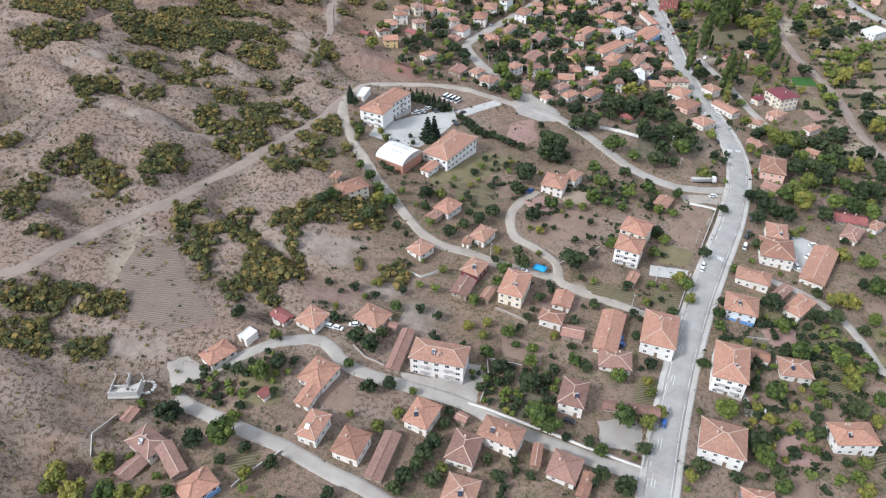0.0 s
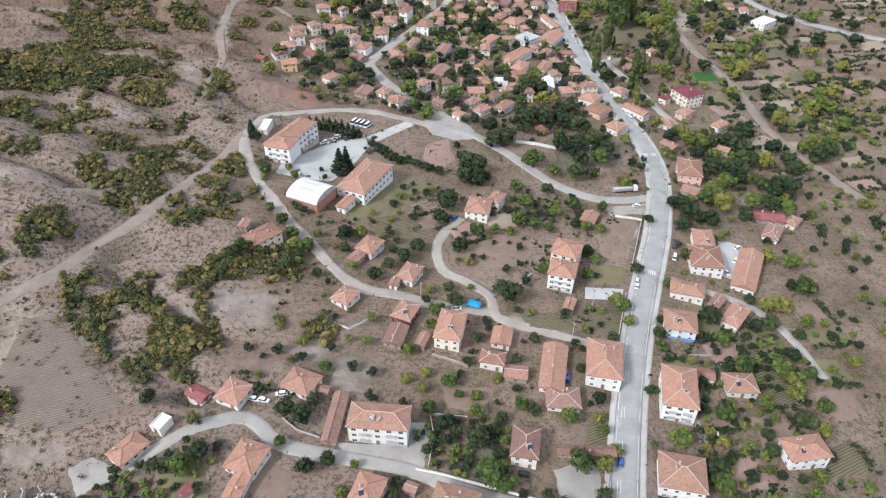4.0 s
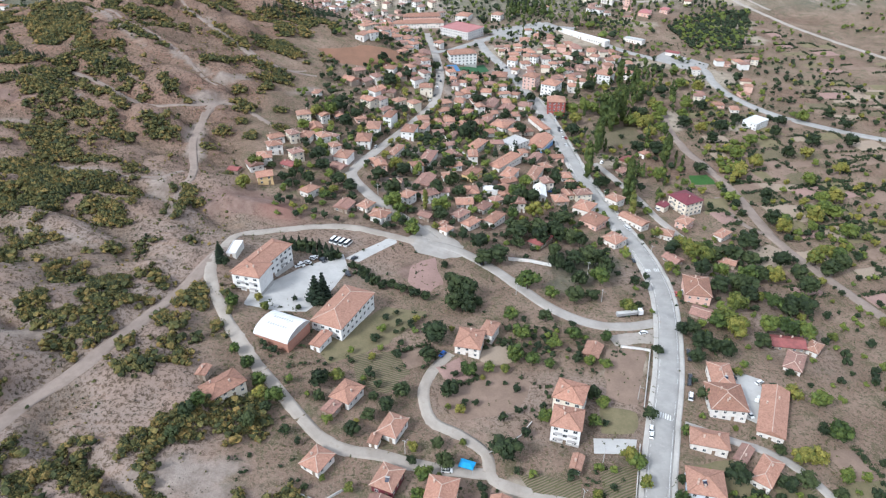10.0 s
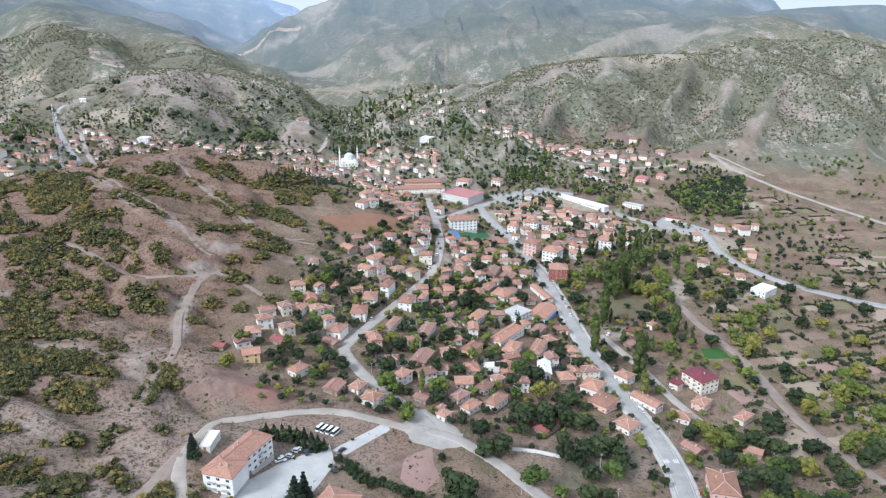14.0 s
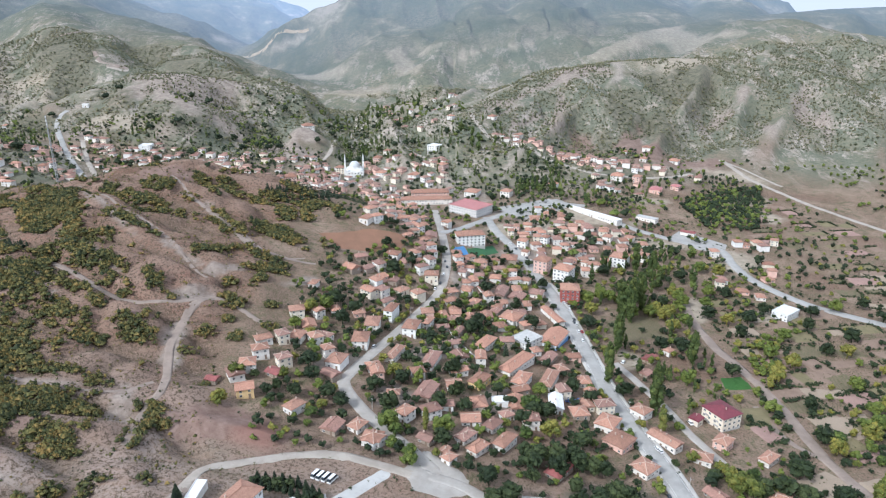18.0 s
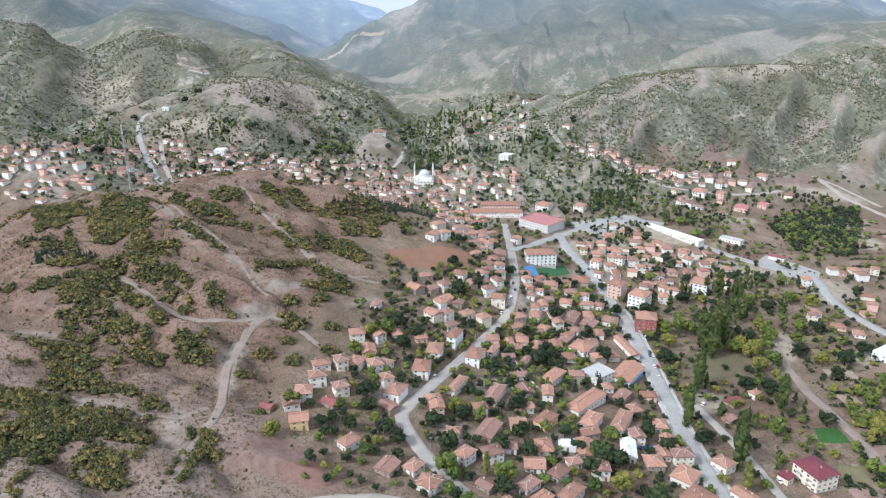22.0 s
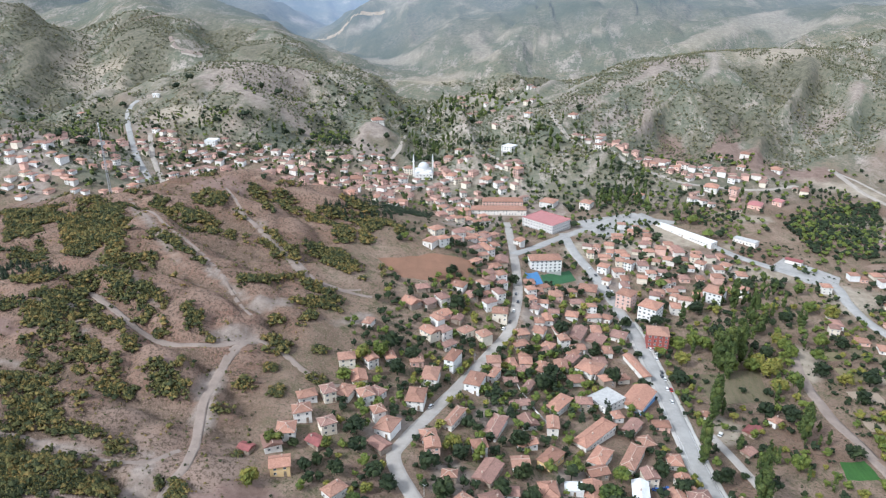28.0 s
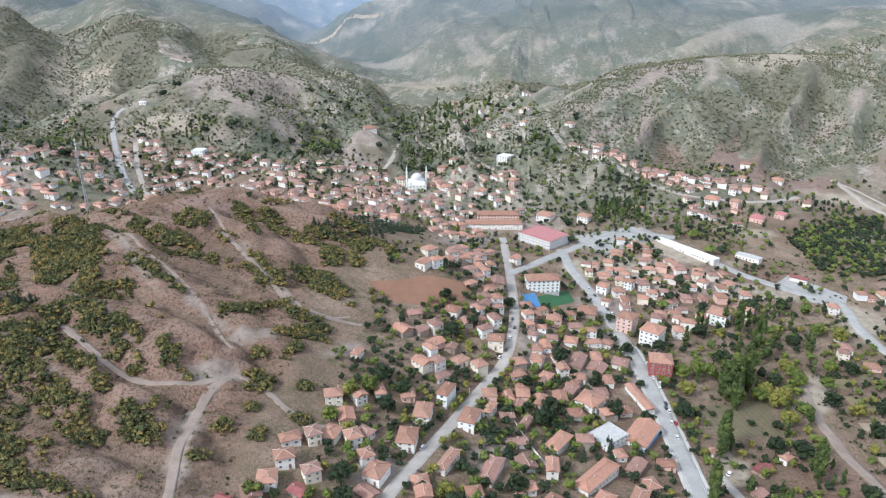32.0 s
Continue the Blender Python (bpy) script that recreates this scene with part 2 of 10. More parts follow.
def other_soils(n, l, at, c, strength=1.0):
    """Open fields, red earth, pale scree and thick woods, where the soils attribute puts them."""
    kinds = n.new("ShaderNodeVertexColor")
    kinds.layer_name = "soils"
    sep = n.new("ShaderNodeSeparateColor")
    l.new(kinds.outputs["Color"], sep.inputs[0])
    grit = noise_node(n, l, 0.12, 6, at, 0.75)
    for how_much, low, high in ((kinds.outputs["Alpha"], (0.072, 0.075, 0.053), (0.172, 0.155, 0.114)), (sep.outputs[2], (0.192, 0.154, 0.130), (0.325, 0.275, 0.236)), (sep.outputs[1], (0.150, 0.100, 0.082), (0.245, 0.172, 0.145)), (sep.outputs[0], (0.26, 0.215, 0.165), (0.36, 0.315, 0.25))):
        how_much = blend(n, l, 1.0, how_much, (strength,) * 3, "MULTIPLY")
        c = blend(n, l, blend(n, l, 0.25, how_much, blend(n, l, 1.0, how_much, grit, "MULTIPLY")), c, steps(n, l, grit, [(0.38, low), (0.62, high)]))
    return c


def mountain_cover(n, l, at, spur):
    """Mountain slopes: stony soil, bare spurs, and oak scrub in the folds, with haze lightened into the colours."""
    c = steps(n, l, noise_node(n, l, 0.009, 8, at, 0.66), [(0.36, (0.235, 0.205, 0.168)), (0.52, (0.30, 0.258, 0.215)), (0.66, (0.36, 0.315, 0.27)), (0.78, (0.31, 0.24, 0.205))])
    c = blend(n, l, steps(n, l, noise_node(n, l, 0.03, 5, at, 0.65, (1.0, 0.22, 0.3)), [(0.50, (0, 0, 0)), (0.60, (0.8, 0.8, 0.8))]), c, (0.37, 0.325, 0.285))
    leafy = steps(n, l, noise_node(n, l, 0.013, 4, at, 0.6), [(0.36, (0.098, 0.115, 0.082)), (0.50, (0.132, 0.136, 0.094)), (0.64, (0.178, 0.158, 0.108))])
    scrubby = steps(n, l, noise_node(n, l, 0.03, 7, at, 0.8, (1.0, 0.4, 0.45)), [(0.42, (0, 0, 0)), (0.50, (0.85, 0.85, 0.85))])
    c = blend(n, l, scrubby, c, leafy)
    c = blend(n, l, steps(n, l, noise_node(n, l, 0.15, 5, at, 0.85), [(0.50, (0, 0, 0)), (0.57, (0.8, 0.8, 0.8))]), c, (0.088, 0.099, 0.070))
    stones = noise_node(n, l, 0.3, 5, at, 0.78)
    return blend(n, l, steps(n, l, spur, [(0.55, (0, 0, 0)), (0.9, (0.75, 0.75, 0.75))]), c, steps(n, l, stones, [(0.40, (0.15, 0.14, 0.11)), (0.52, (0.36, 0.305, 0.268))]))


def earth():
    """The ground: bare eroded slopes, garden soil with weeds, and mountain scrub, by the cover attribute."""
    m, n, l, b = shader("earth", 0.97, 0, 0.1)
    at = world_place(n)
    cover = n.new("ShaderNodeVertexColor")
    cover.layer_name = "cover"
    sep = n.new("ShaderNodeSeparateColor")
    l.new(cover.outputs["Color"], sep.inputs[0])
    bare = steps(n, l, noise_node(n, l, 0.018, 7, at, 0.62), [(0.30, (0.115, 0.066, 0.046)), (0.44, (0.157, 0.094, 0.067)), (0.56, (0.188, 0.118, 0.087)), (0.68, (0.165, 0.079, 0.055))])
    clay = steps(n, l, noise_node(n, l, 0.018, 7, at, 0.62), [(0.30, (0.168, 0.129, 0.106)), (0.44, (0.222, 0.174, 0.146)), (0.56, (0.268, 0.216, 0.184)), (0.68, (0.228, 0.156, 0.128))])
    north = n.new("ShaderNodeSeparateXYZ")
    l.new(blend(n, l, 1.0, at, blend(n, l, 1.0, steps(n, l, noise_node(n, l, 0.012, 4, at, 0.6), [(0.3, (0, 0, 0)), (0.7, (1, 1, 1))]), (140, 140, 140), "MULTIPLY"), "ADD"), north.inputs[0])
    kind = n.new("ShaderNodeMapRange")
    for i, v in enumerate((440, 540, 0, 1), 1):
        kind.inputs[i].default_value = v
    l.new(north.outputs["Y"], kind.inputs[0])
    bare = blend(n, l, kind.outputs[0], clay, bare)
    tuft = noise_node(n, l, 0.6, 5, at, 0.78)
    # Paler on the spurs' crests, darker down in the gullies.
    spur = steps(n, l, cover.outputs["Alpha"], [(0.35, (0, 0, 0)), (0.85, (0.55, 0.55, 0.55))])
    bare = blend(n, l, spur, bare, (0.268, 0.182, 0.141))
    gully_tone = steps(n, l, cover.outputs["Alpha"], [(0.0, (0.6, 0.6, 0.6)), (0.28, (0, 0, 0))])
    bare = blend(n, l, gully_tone, bare, (0.105, 0.082, 0.060))
    bare = blend(n, l, steps(n, l, tuft, [(0.49, (0, 0, 0)), (0.56, (0.95, 0.95, 0.95))]), bare, (0.074, 0.054, 0.036))
    rill = noise_node(n, l, 0.16, 6, at, 0.72, (0.35, 1.0, 1.0))
    bare = blend(n, l, steps(n, l, rill, [(0.52, (0, 0, 0)), (0.66, (0.6, 0.6, 0.6))]), bare, (0.258, 0.178, 0.135))
    soil = steps(n, l, noise_node(n, l, 0.03, 6, at, 0.65), [(0.34, (0.140, 0.096, 0.070)), (0.50, (0.205, 0.141, 0.106)), (0.64, (0.268, 0.192, 0.148))])
    weed = noise_node(n, l, 0.11, 6, at, 0.72)
    soil = blend(n, l, steps(n, l, weed, [(0.51, (0, 0, 0)), (0.64, (0.8, 0.8, 0.8))]), soil, (0.085, 0.088, 0.044))
    soil = blend(n, l, steps(n, l, noise_node(n, l, 0.7, 5, at, 0.78), [(0.50, (0, 0, 0)), (0.58, (0.85, 0.85, 0.85))]), soil, (0.068, 0.068, 0.034))
    wild = mountain_cover(n, l, at, cover.outputs["Alpha"])
    pebble = noise_node(n, l, 2.2, 5, at, 0.8)
    bare = blend(n, l, steps(n, l, pebble, [(0.54, (0, 0, 0)), (0.60, (0.8, 0.8, 0.8))]), bare, (0.30, 0.224, 0.180))
    soil = blend(n, l, steps(n, l, pebble, [(0.54, (0, 0, 0)), (0.61, (0.7, 0.7, 0.7))]), soil, (0.33, 0.258, 0.206))
    c = blend(n, l, sep.outputs[0], soil, bare)
    c = blend(n, l, sep.outputs[1], c, wild)
    c = blend(n, l, sep.outputs[2], c, steps(n, l, noise_node(n, l, 0.05, 5, at, 0.6), [(0.35, (0.19, 0.098, 0.080)), (0.65, (0.26, 0.148, 0.122))]))
    c = other_soils(n, l, at, c)
    l.new(c, b.inputs["Base Color"])
    relief(n, l, b, blend(n, l, 0.5, tuft, rill), 0.9, 0.9)
    return m


MAT["earth"] = earth()


def distance_cover():
    """The far mountains behind everything: wooded and open slopes, pale and bluish by an added haze glow."""
    m, n, l, b = shader("far_mountains", 1.0, 0, 0.0)
    at = world_place(n)
    cover = n.new("ShaderNodeVertexColor")
    cover.layer_name = "cover"
    c = mountain_cover(n, l, at, cover.outputs["Alpha"])
    back = n.new("ShaderNodeSeparateXYZ")
    l.new(at, back.inputs[0])
    thick = n.new("ShaderNodeMapRange")
    for i, v in enumerate((1780, 2150, 0.0, 0.9), 1):
        thick.inputs[i].default_value = v
    l.new(back.outputs["Y"], thick.inputs[0])
    woods = steps(n, l, noise_node(n, l, 0.006, 8, at, 0.7), [(0.42, (0.070, 0.078, 0.050)), (0.55, (0.100, 0.099, 0.063)), (0.61, (0.16, 0.145, 0.10)), (0.68, (0.23, 0.20, 0.155))])
    c = blend(n, l, thick.outputs[0], c, woods)
    relief(n, l, b, noise_node(n, l, 0.03, 5, at, 0.75), 0.6, 14)
    c = other_soils(n, l, at, c, 0.6)
    l.new(c, b.inputs["Base Color"])
    # Blue emission stands in for haze and grows with distance.
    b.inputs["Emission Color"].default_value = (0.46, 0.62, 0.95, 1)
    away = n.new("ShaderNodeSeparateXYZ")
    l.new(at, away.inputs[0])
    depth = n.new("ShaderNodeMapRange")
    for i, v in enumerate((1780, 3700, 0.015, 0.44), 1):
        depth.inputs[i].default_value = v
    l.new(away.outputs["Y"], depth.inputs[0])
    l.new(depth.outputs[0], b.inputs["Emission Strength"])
    return m


MAT["distance"] = distance_cover()

# ---- the lie of the land ----
def lattice(ix, iy, seed):
    h = np.sin(ix * 127.1 + iy * 311.7 + seed * 74.7) * 43758.5453
    return h - np.floor(h)


def grain(x, y, size, seed=0):
    """Smooth value noise in -1..1 with features of that size."""
    u, v = np.asarray(x, float) / size, np.asarray(y, float) / size
    iu, iv = np.floor(u), np.floor(v)
    fu, fv = u - iu, v - iv
    fu, fv = fu * fu * (3 - 2 * fu), fv * fv * (3 - 2 * fv)
    a, b = lattice(iu, iv, seed), lattice(iu + 1, iv, seed)
    c, d = lattice(iu, iv + 1, seed), lattice(iu + 1, iv + 1, seed)
    return 2 * (a + (b - a) * fu + (c - a) * fv + (a - b - c + d) * fu * fv) - 1


def ramp(v, lo, hi):
    s = np.clip((v - lo) / (hi - lo), 0, 1)
    return s * s * (3 - 2 * s)


RISES, RIDGES = [], []


def rise(x, y, height, reach):
    """A swell (or, with a negative height, a hollow) of the valley's floor and slopes."""
    RISES.append((x, y, height, reach))


def ridge(slope, *crest):
    """A mountain crest through (x, y, z) points, falling away on both sides."""
    RIDGES.append((slope, crest))


BASE = -12
rise(-161, 217, -0.4, 88)
rise(-127, 286, 8.8, 69)
rise(-123, 362, 0.4, 84)
rise(-37, 211, 3.6, 96)
rise(63, 209, -1.3, 84)
rise(87, 289, 11.1, 79)
rise(33, 357, -1.1, 68)
rise(-8, 404, 3.2, 65)
rise(153, 213, 1.0, 99)
rise(-193, 287, 5.7, 78)
rise(-163, 457, 6.2, 86)
rise(223, 530, -3.6, 108)
rise(231, 383, -3.2, 119)
rise(-50, 515, 3.4, 84)
rise(9, 282, -1.9, 71)
rise(-239, 603, 12.9, 85)
rise(-63, 435, 1.4, 74)
rise(-13, 725, -1.0, 143)
rise(99, 480, -3.6, 111)
rise(220, 711, -7.2, 124)
rise(268, 756, 0.3, 133)
rise(330, 617, -1.5, 128)
rise(447, 967, -8.3, 154)
rise(227, 460, 0.4, 88)
rise(-472, 1015, -4.2, 131)
rise(127, 1102, 2.8, 133)
rise(400, 1086, -1.8, 169)
rise(-200, 657, 26.2, 91)
rise(-291, 527, 1.2, 98)
rise(-123, 634, -0.2, 102)
rise(-187, 1208, 11.1, 174)
rise(-166, 521, 7.8, 92)
rise(-35, 330, 3.1, 69)
rise(9, 485, 4.4, 75)
rise(-280, 150, 3.2, 122)
rise(-260, 60, 8.8, 134)
rise(-120, 100, -0.5, 101)
rise(-60, 60, 2.9, 91)
rise(0, 80, 4.9, 90)
rise(100, 80, 5.9, 106)
rise(200, 100, -2.9, 116)
rise(300, 250, -7.1, 152)
rise(400, 400, -7.3, 169)
rise(450, 600, -6.8, 176)
rise(-330, 300, 18.0, 132)
rise(-350, 420, 22.1, 134)
rise(-350, 600, 16.7, 104)
rise(-380, 720, 33.6, 153)
rise(-60, 1000, -9.6, 112)
rise(-100, 1060, -9.6, 106)
rise(-30, 1117, -9.0, 117)
rise(0, 850, -1.1, 123)
rise(-300, 1000, -11.2, 134)
rise(-250, 870, 13.1, 176)
rise(100, 870, -0.6, 135)
rise(150, 1000, 0.7, 144)
rise(-500, 850, 14.3, 166)
rise(-480, 1150, 14.6, 148)
rise(-600, 1000, 20.0, 159)
rise(560, 800, -9.3, 200)
rise(600, 1000, -3.5, 183)
rise(250, 1200, 4.8, 180)
rise(-350, 1100, 2.0, 127)
rise(600, 300, -6.9, 200)
rise(-450, 200, 31.1, 169)
rise(-450, 0, 36.4, 198)
rise(300, 0, -10.9, 184)
rise(500, 100, -7.0, 200)
ridge(0.42, (-361, 1480, 61), (-481, 1600, 78), (-652, 1800, 112), (-893, 2050, 159), (-1171, 2300, 220))
ridge(0.38, (-1100, 2050, 200), (-876, 1750, 150), (-760, 1600, 118), (-692, 1520, 92), (-640, 1420, 62))
ridge(0.33, (-304, 1420, 53), (-373, 1370, 71), (-458, 1300, 90), (-546, 1320, 86))
ridge(0.24, (-10, 1180, 20), (45, 1250, 48), (140, 1380, 64), (252, 1520, 84), (358, 1600, 92), (473, 1620, 98), (572, 1640, 93), (641, 1720, 110), (712, 1800, 129), (853, 1950, 168))
ridge(0.4, (331, 1900, 86), (477, 2050, 128), (730, 2250, 157), (1079, 2450, 177), (1470, 2600, 191))
ridge(0.6, (-581, 2300, 17), (-484, 2350, 61), (-375, 2450, 141), (-237, 2500, 234), (-27, 2600, 328), (288, 2700, 330), (680, 2800, 279), (1089, 2900, 253))
ridge(0.4, (-26, 2550, 309), (95, 2250, 119), (148, 2050, 59), (83, 1850, 24))
ridge(0.4, (-1712, 3000, 376), (-1395, 3300, 324), (-1090, 3500, 270), (-918, 3800, 209), (-845, 4200, 149), (-772, 4700, 81))
ridge(0.45, (-1271, 1500, 276), (-1098, 1560, 177), (-1023, 1600, 127), (-966, 1620, 85))
ridge(0.5, (-746, 960, 95), (-643, 940, 78), (-587, 930, 61))
ridge(0.4, (-1954, 1900, 349), (-1639, 2300, 308), (-1444, 2600, 318))
ridge(0.5, (-380, 640, 44), (-290, 688, 72), (-235, 692, 76), (-185, 715, 62), (-120, 770, 26))
ridge(0.42, (-458, 1300, 90), (-407, 1190, 65), (-380, 1090, 22))
ridge(0.42, (140, 1380, 64), (90, 1260, 40), (60, 1170, 4))
ridge(0.42, (200, 1460, 75), (160, 1300, 48), (120, 1180, 6))
ridge(0.42, (252, 1520, 84), (235, 1330, 62), (195, 1170, 6))
ridge(0.42, (358, 1600, 92), (345, 1380, 62), (300, 1180, 6))
ridge(0.42, (520, 1630, 96), (560, 1450, 66), (510, 1270, 14))
ridge(0.42, (641, 1720, 110), (720, 1480, 72), (690, 1280, 18))
ridge(0.42, (860, 1900, 160), (930, 1550, 95), (900, 1280, 20))


ridge(0.45, (120, 2640, 329), (60, 2300, 200), (10, 2050, 110), (-60, 1850, 45))
ridge(0.45, (288, 2700, 330), (270, 2350, 215), (290, 2100, 130), (260, 1900, 60))
ridge(0.45, (560, 2760, 300), (540, 2450, 215), (520, 2200, 150))
ridge(0.45, (900, 2850, 265), (860, 2550, 210), (800, 2300, 165))


def behind_hill(x, y):
    """1 in the side valley behind the bare hill, where the western quarter stands."""
    crest = np.interp(x, (-420, -300, -235, -185), (690, 690, 705, 735))
    return ramp(y - crest, 15, 95) * ramp(-x, 190, 290)


def hill_side(x, y):
    """1 on the bare eroded hillside west of the village, 0 in the gardens."""
    edge = np.interp(y, (0, 100, 180, 250, 290, 360, 430, 500, 560, 620, 700, 800, 880, 1000), (-112, -105, -80, -72, -98, -104, -112, -128, -118, -135, -112, -145, -250, -500))
    return ramp(edge - x, 0, 22) * ramp(y, -300, -200) * (1 - behind_hill(x, y - 10))


def far_height(x, y):
    """The mountains: the highest of the crests' slopes, and how far below its crest each place lies."""
    top, drop = np.full(np.shape(x), -400.0), np.zeros(np.shape(x))
    wx, wy = x + 40 * grain(x, y, 210, 5) + 14 * grain(x, y, 70, 6), y + 40 * grain(x, y, 230, 7) + 14 * grain(x, y, 75, 8)
    for slope, crest in RIDGES:
        for (ax, ay, az), (bx, by, bz) in zip(crest, crest[1:]):
            dx, dy = bx - ax, by - ay
            s = np.clip(((wx - ax) * dx + (wy - ay) * dy) / (dx * dx + dy * dy), 0, 1)
            d = np.hypot(wx - ax - s * dx, wy - ay - s * dy)
            fall = slope * (np.sqrt(d * d + 900) - 30)
            drop = np.where(az + s * (bz - az) - fall > top, fall, drop)
            top = np.maximum(top, az + s * (bz - az) - fall)
    return top, drop


def gully_depth(x, y):
    """How far the rain has cut into the bare slopes: 0 on the spurs' crests... deep in the gullies."""
    bend = 9 * grain(x, y, 45, 13)
    big = 1 - np.abs(grain(x * 0.30, y + 0.25 * x + bend, 29, 1))
    small = 1 - np.abs(grain(x * 0.5, y - 0.2 * x + bend, 12, 2))
    return big**2 * 9.5 + small**2 * 4.6


def far_folds(x, y):
    """Depth of the gullies that run down the mountains' slopes, between sharp spurs."""
    u = x + np.where(x > 0, -0.5, 0.25) * (y - 1300)
    fold = (1 - (1 - np.abs(grain(u, y * 0.3, 85, 9))) ** 1.6) * 36 + (1 - (1 - np.abs(grain(u, y * 0.35, 33, 10))) ** 1.6) * 13
    back = ramp(y, 1650, 1900)
    return fold * (1 - 0.6 * back) + back * np.abs(grain(x + 0.3 * y, y * 0.5, 300, 14)) * 34 + back * np.abs(grain(x - 0.2 * y, y * 0.5, 120, 15)) * 16


def ground(x, y):
    """Height of the ground, in metres."""
    x, y = np.asarray(x, float), np.asarray(y, float)
    z = BASE + 0.03 * np.maximum(y - 1350, 0) + 0 * x
    for cx, cy, h, r in RISES:
        z = z + h * np.exp(-((x - cx) ** 2 + (y - cy) ** 2) / (2 * r * r))
    low = behind_hill(x, y) * ramp(y, 1060, 950)
    z = z * (1 - low) + np.minimum(z, 8.0) * low
    far, drop = far_height(x, y)
    k = 22.0
    m = np.clip(0.5 + 0.5 * (far - z) / k, 0, 1)
    z = z * (1 - m) + far * m + k * m * (1 - m)
    rough = hill_side(x, y) * ramp(np.hypot((x + 140) / 30, (y - 184) / 26), 0.8, 1.5)
    z = z + rough * (4.5 - gully_depth(x, y) + 1.0 * grain(x, y, 60, 3))
    wild = m * ramp(y, 1000, 1200)
    return z + wild * ramp(drop, 0, 30) * (15 + 16 * ramp(y, 1650, 1900) - far_folds(x, y)) + 0.25 * grain(x, y, 22, 4)

# ---- the ground sheet ----
def spaced(lo, hi, step, ends, grow):
    mid = list(np.arange(lo, hi + step / 2, step))
    left, right, s = [], [], step
    while (left[-1] if left else lo) > ends[0]:
        s = min(s * grow, 22)
        left.append((left[-1] if left else lo) - s)
    s = step
    while (right[-1] if right else hi) < ends[1]:
        s = min(s * grow, 22)
        right.append((right[-1] if right else hi) + s)
    return np.array(left[::-1] + mid + right)


def curve_through(points, step=3.0):
    """A smooth line through the points, in even steps."""
    p = [Vector((*q, 0)) for q in points]
    p = [p[0] * 2 - p[1]] + p + [p[-1] * 2 - p[-2]]
    line = []
    for a, b, c, d in zip(p, p[1:], p[2:], p[3:]):
        k = max(2, int((c - b).length / step))
        for i in range(k):
            s = i / k
            line.append(0.5 * ((2 * b) + (c - a) * s + (2 * a - 5 * b + 4 * c - d) * s * s + (3 * b - a - 3 * c + d) * s**3))
    line.append(p[-2])
    return np.array([(q.x, q.y) for q in line])


ROAD_LINES, ROAD_KINDS = {}, {}


def road(name, width, kind, *points):
    ROAD_LINES[name], ROAD_KINDS[name] = (curve_through(points), width), kind


road("gorge_road", 9, "gravel", (-446.6, 2358.8), (-533.6, 2335.1), (-572.5, 2286.9), (-624.4, 2268.2), (-646.0, 2245.0), (-551.0, 1989.3), (-496.2, 1962.7), (-422.6, 1934.1))
road("mountain_road_c", 8, "gravel", (-700.1, 1556.7), (-712.9, 1538.4), (-687.9, 1523.5), (-644.4, 1520.1), (-648.7, 1508.3), (-675.0, 1508.1))
road("foot_road", 5, "gravel", (382.9, 1118.8), (411.0, 1079.4), (435.5, 1028.2))
road("terrace_track", 3.5, "dirt", (187.2, 502.3), (191.2, 466.9), (204.1, 449.1), (213.1, 420.7), (224.0, 406.2))
road("hill_path_c", 1.8, "dirt", (-238.8, 690.6), (-199.0, 645.0), (-160.2, 616.9), (-134.3, 597.7), (-112.8, 609.2))
road("hill_path_d", 1.8, "dirt", (-300.9, 659.4), (-250.2, 613.4), (-214.8, 589.0), (-185.8, 564.9), (-162.8, 542.4))
road("hill_path_e", 2, "dirt", (-248.9, 418.6), (-229.8, 426.4), (-193.7, 419.9), (-167.9, 423.8), (-157.1, 436.5))
road("main_road", 9, "asphalt", (45.8, 131.7), (52.7, 165.7), (61.2, 200.7), (71.4, 235.5), (81.2, 264.6), (93.6, 300.2), (103.0, 334.0), (110.0, 367.0), (111.3, 395.0), (108.8, 422.0), (102.3, 456.0), (94.5, 502.0), (90.0, 556.0), (85.5, 606.0), (80.0, 650.0), (71.8, 688.4), (57.7, 749.4), (42.3, 804.5), (34.3, 854.8))
road("town_road", 7, "concrete", (-8.9, 394.5), (-22.6, 410.1), (-37.2, 425.1), (-51.4, 441.7), (-63.0, 461.9), (-59.6, 478.1), (-43.2, 524.6), (-23.9, 582.9), (-10.4, 621.5), (-8.0, 682.9), (-18.8, 835.6), (-23.0, 878.0))
road("side_road", 6, "concrete", (-16.1, 394.3), (3.4, 387.9), (20.8, 373.6), (33.9, 358.1), (47.6, 342.0), (63.8, 332.1), (80.2, 331.2), (100.9, 338.0))
road("loop_road", 5, "gravel", (-21.2, 392.0), (-33.9, 395.7), (-52.2, 399.8), (-69.7, 397.6), (-95.5, 385.2), (-112.3, 375.4), (-115.7, 351.6), (-113.1, 332.5), (-98.7, 304.7), (-85.9, 286.0), (-72.4, 270.5), (-60.8, 257.4), (-50.8, 247.1), (-40.2, 242.9), (-27.2, 241.9), (-14.1, 238.9), (9.8, 237.4))
road("curved_lane", 4.5, "gravel", (-3.1, 301.4), (-10.9, 289.7), (-14.3, 275.4), (-10.6, 261.6), (-0.1, 255.4), (9.4, 246.6), (11.6, 234.8), (25.9, 229.4), (40.2, 225.8), (61.0, 220.9))
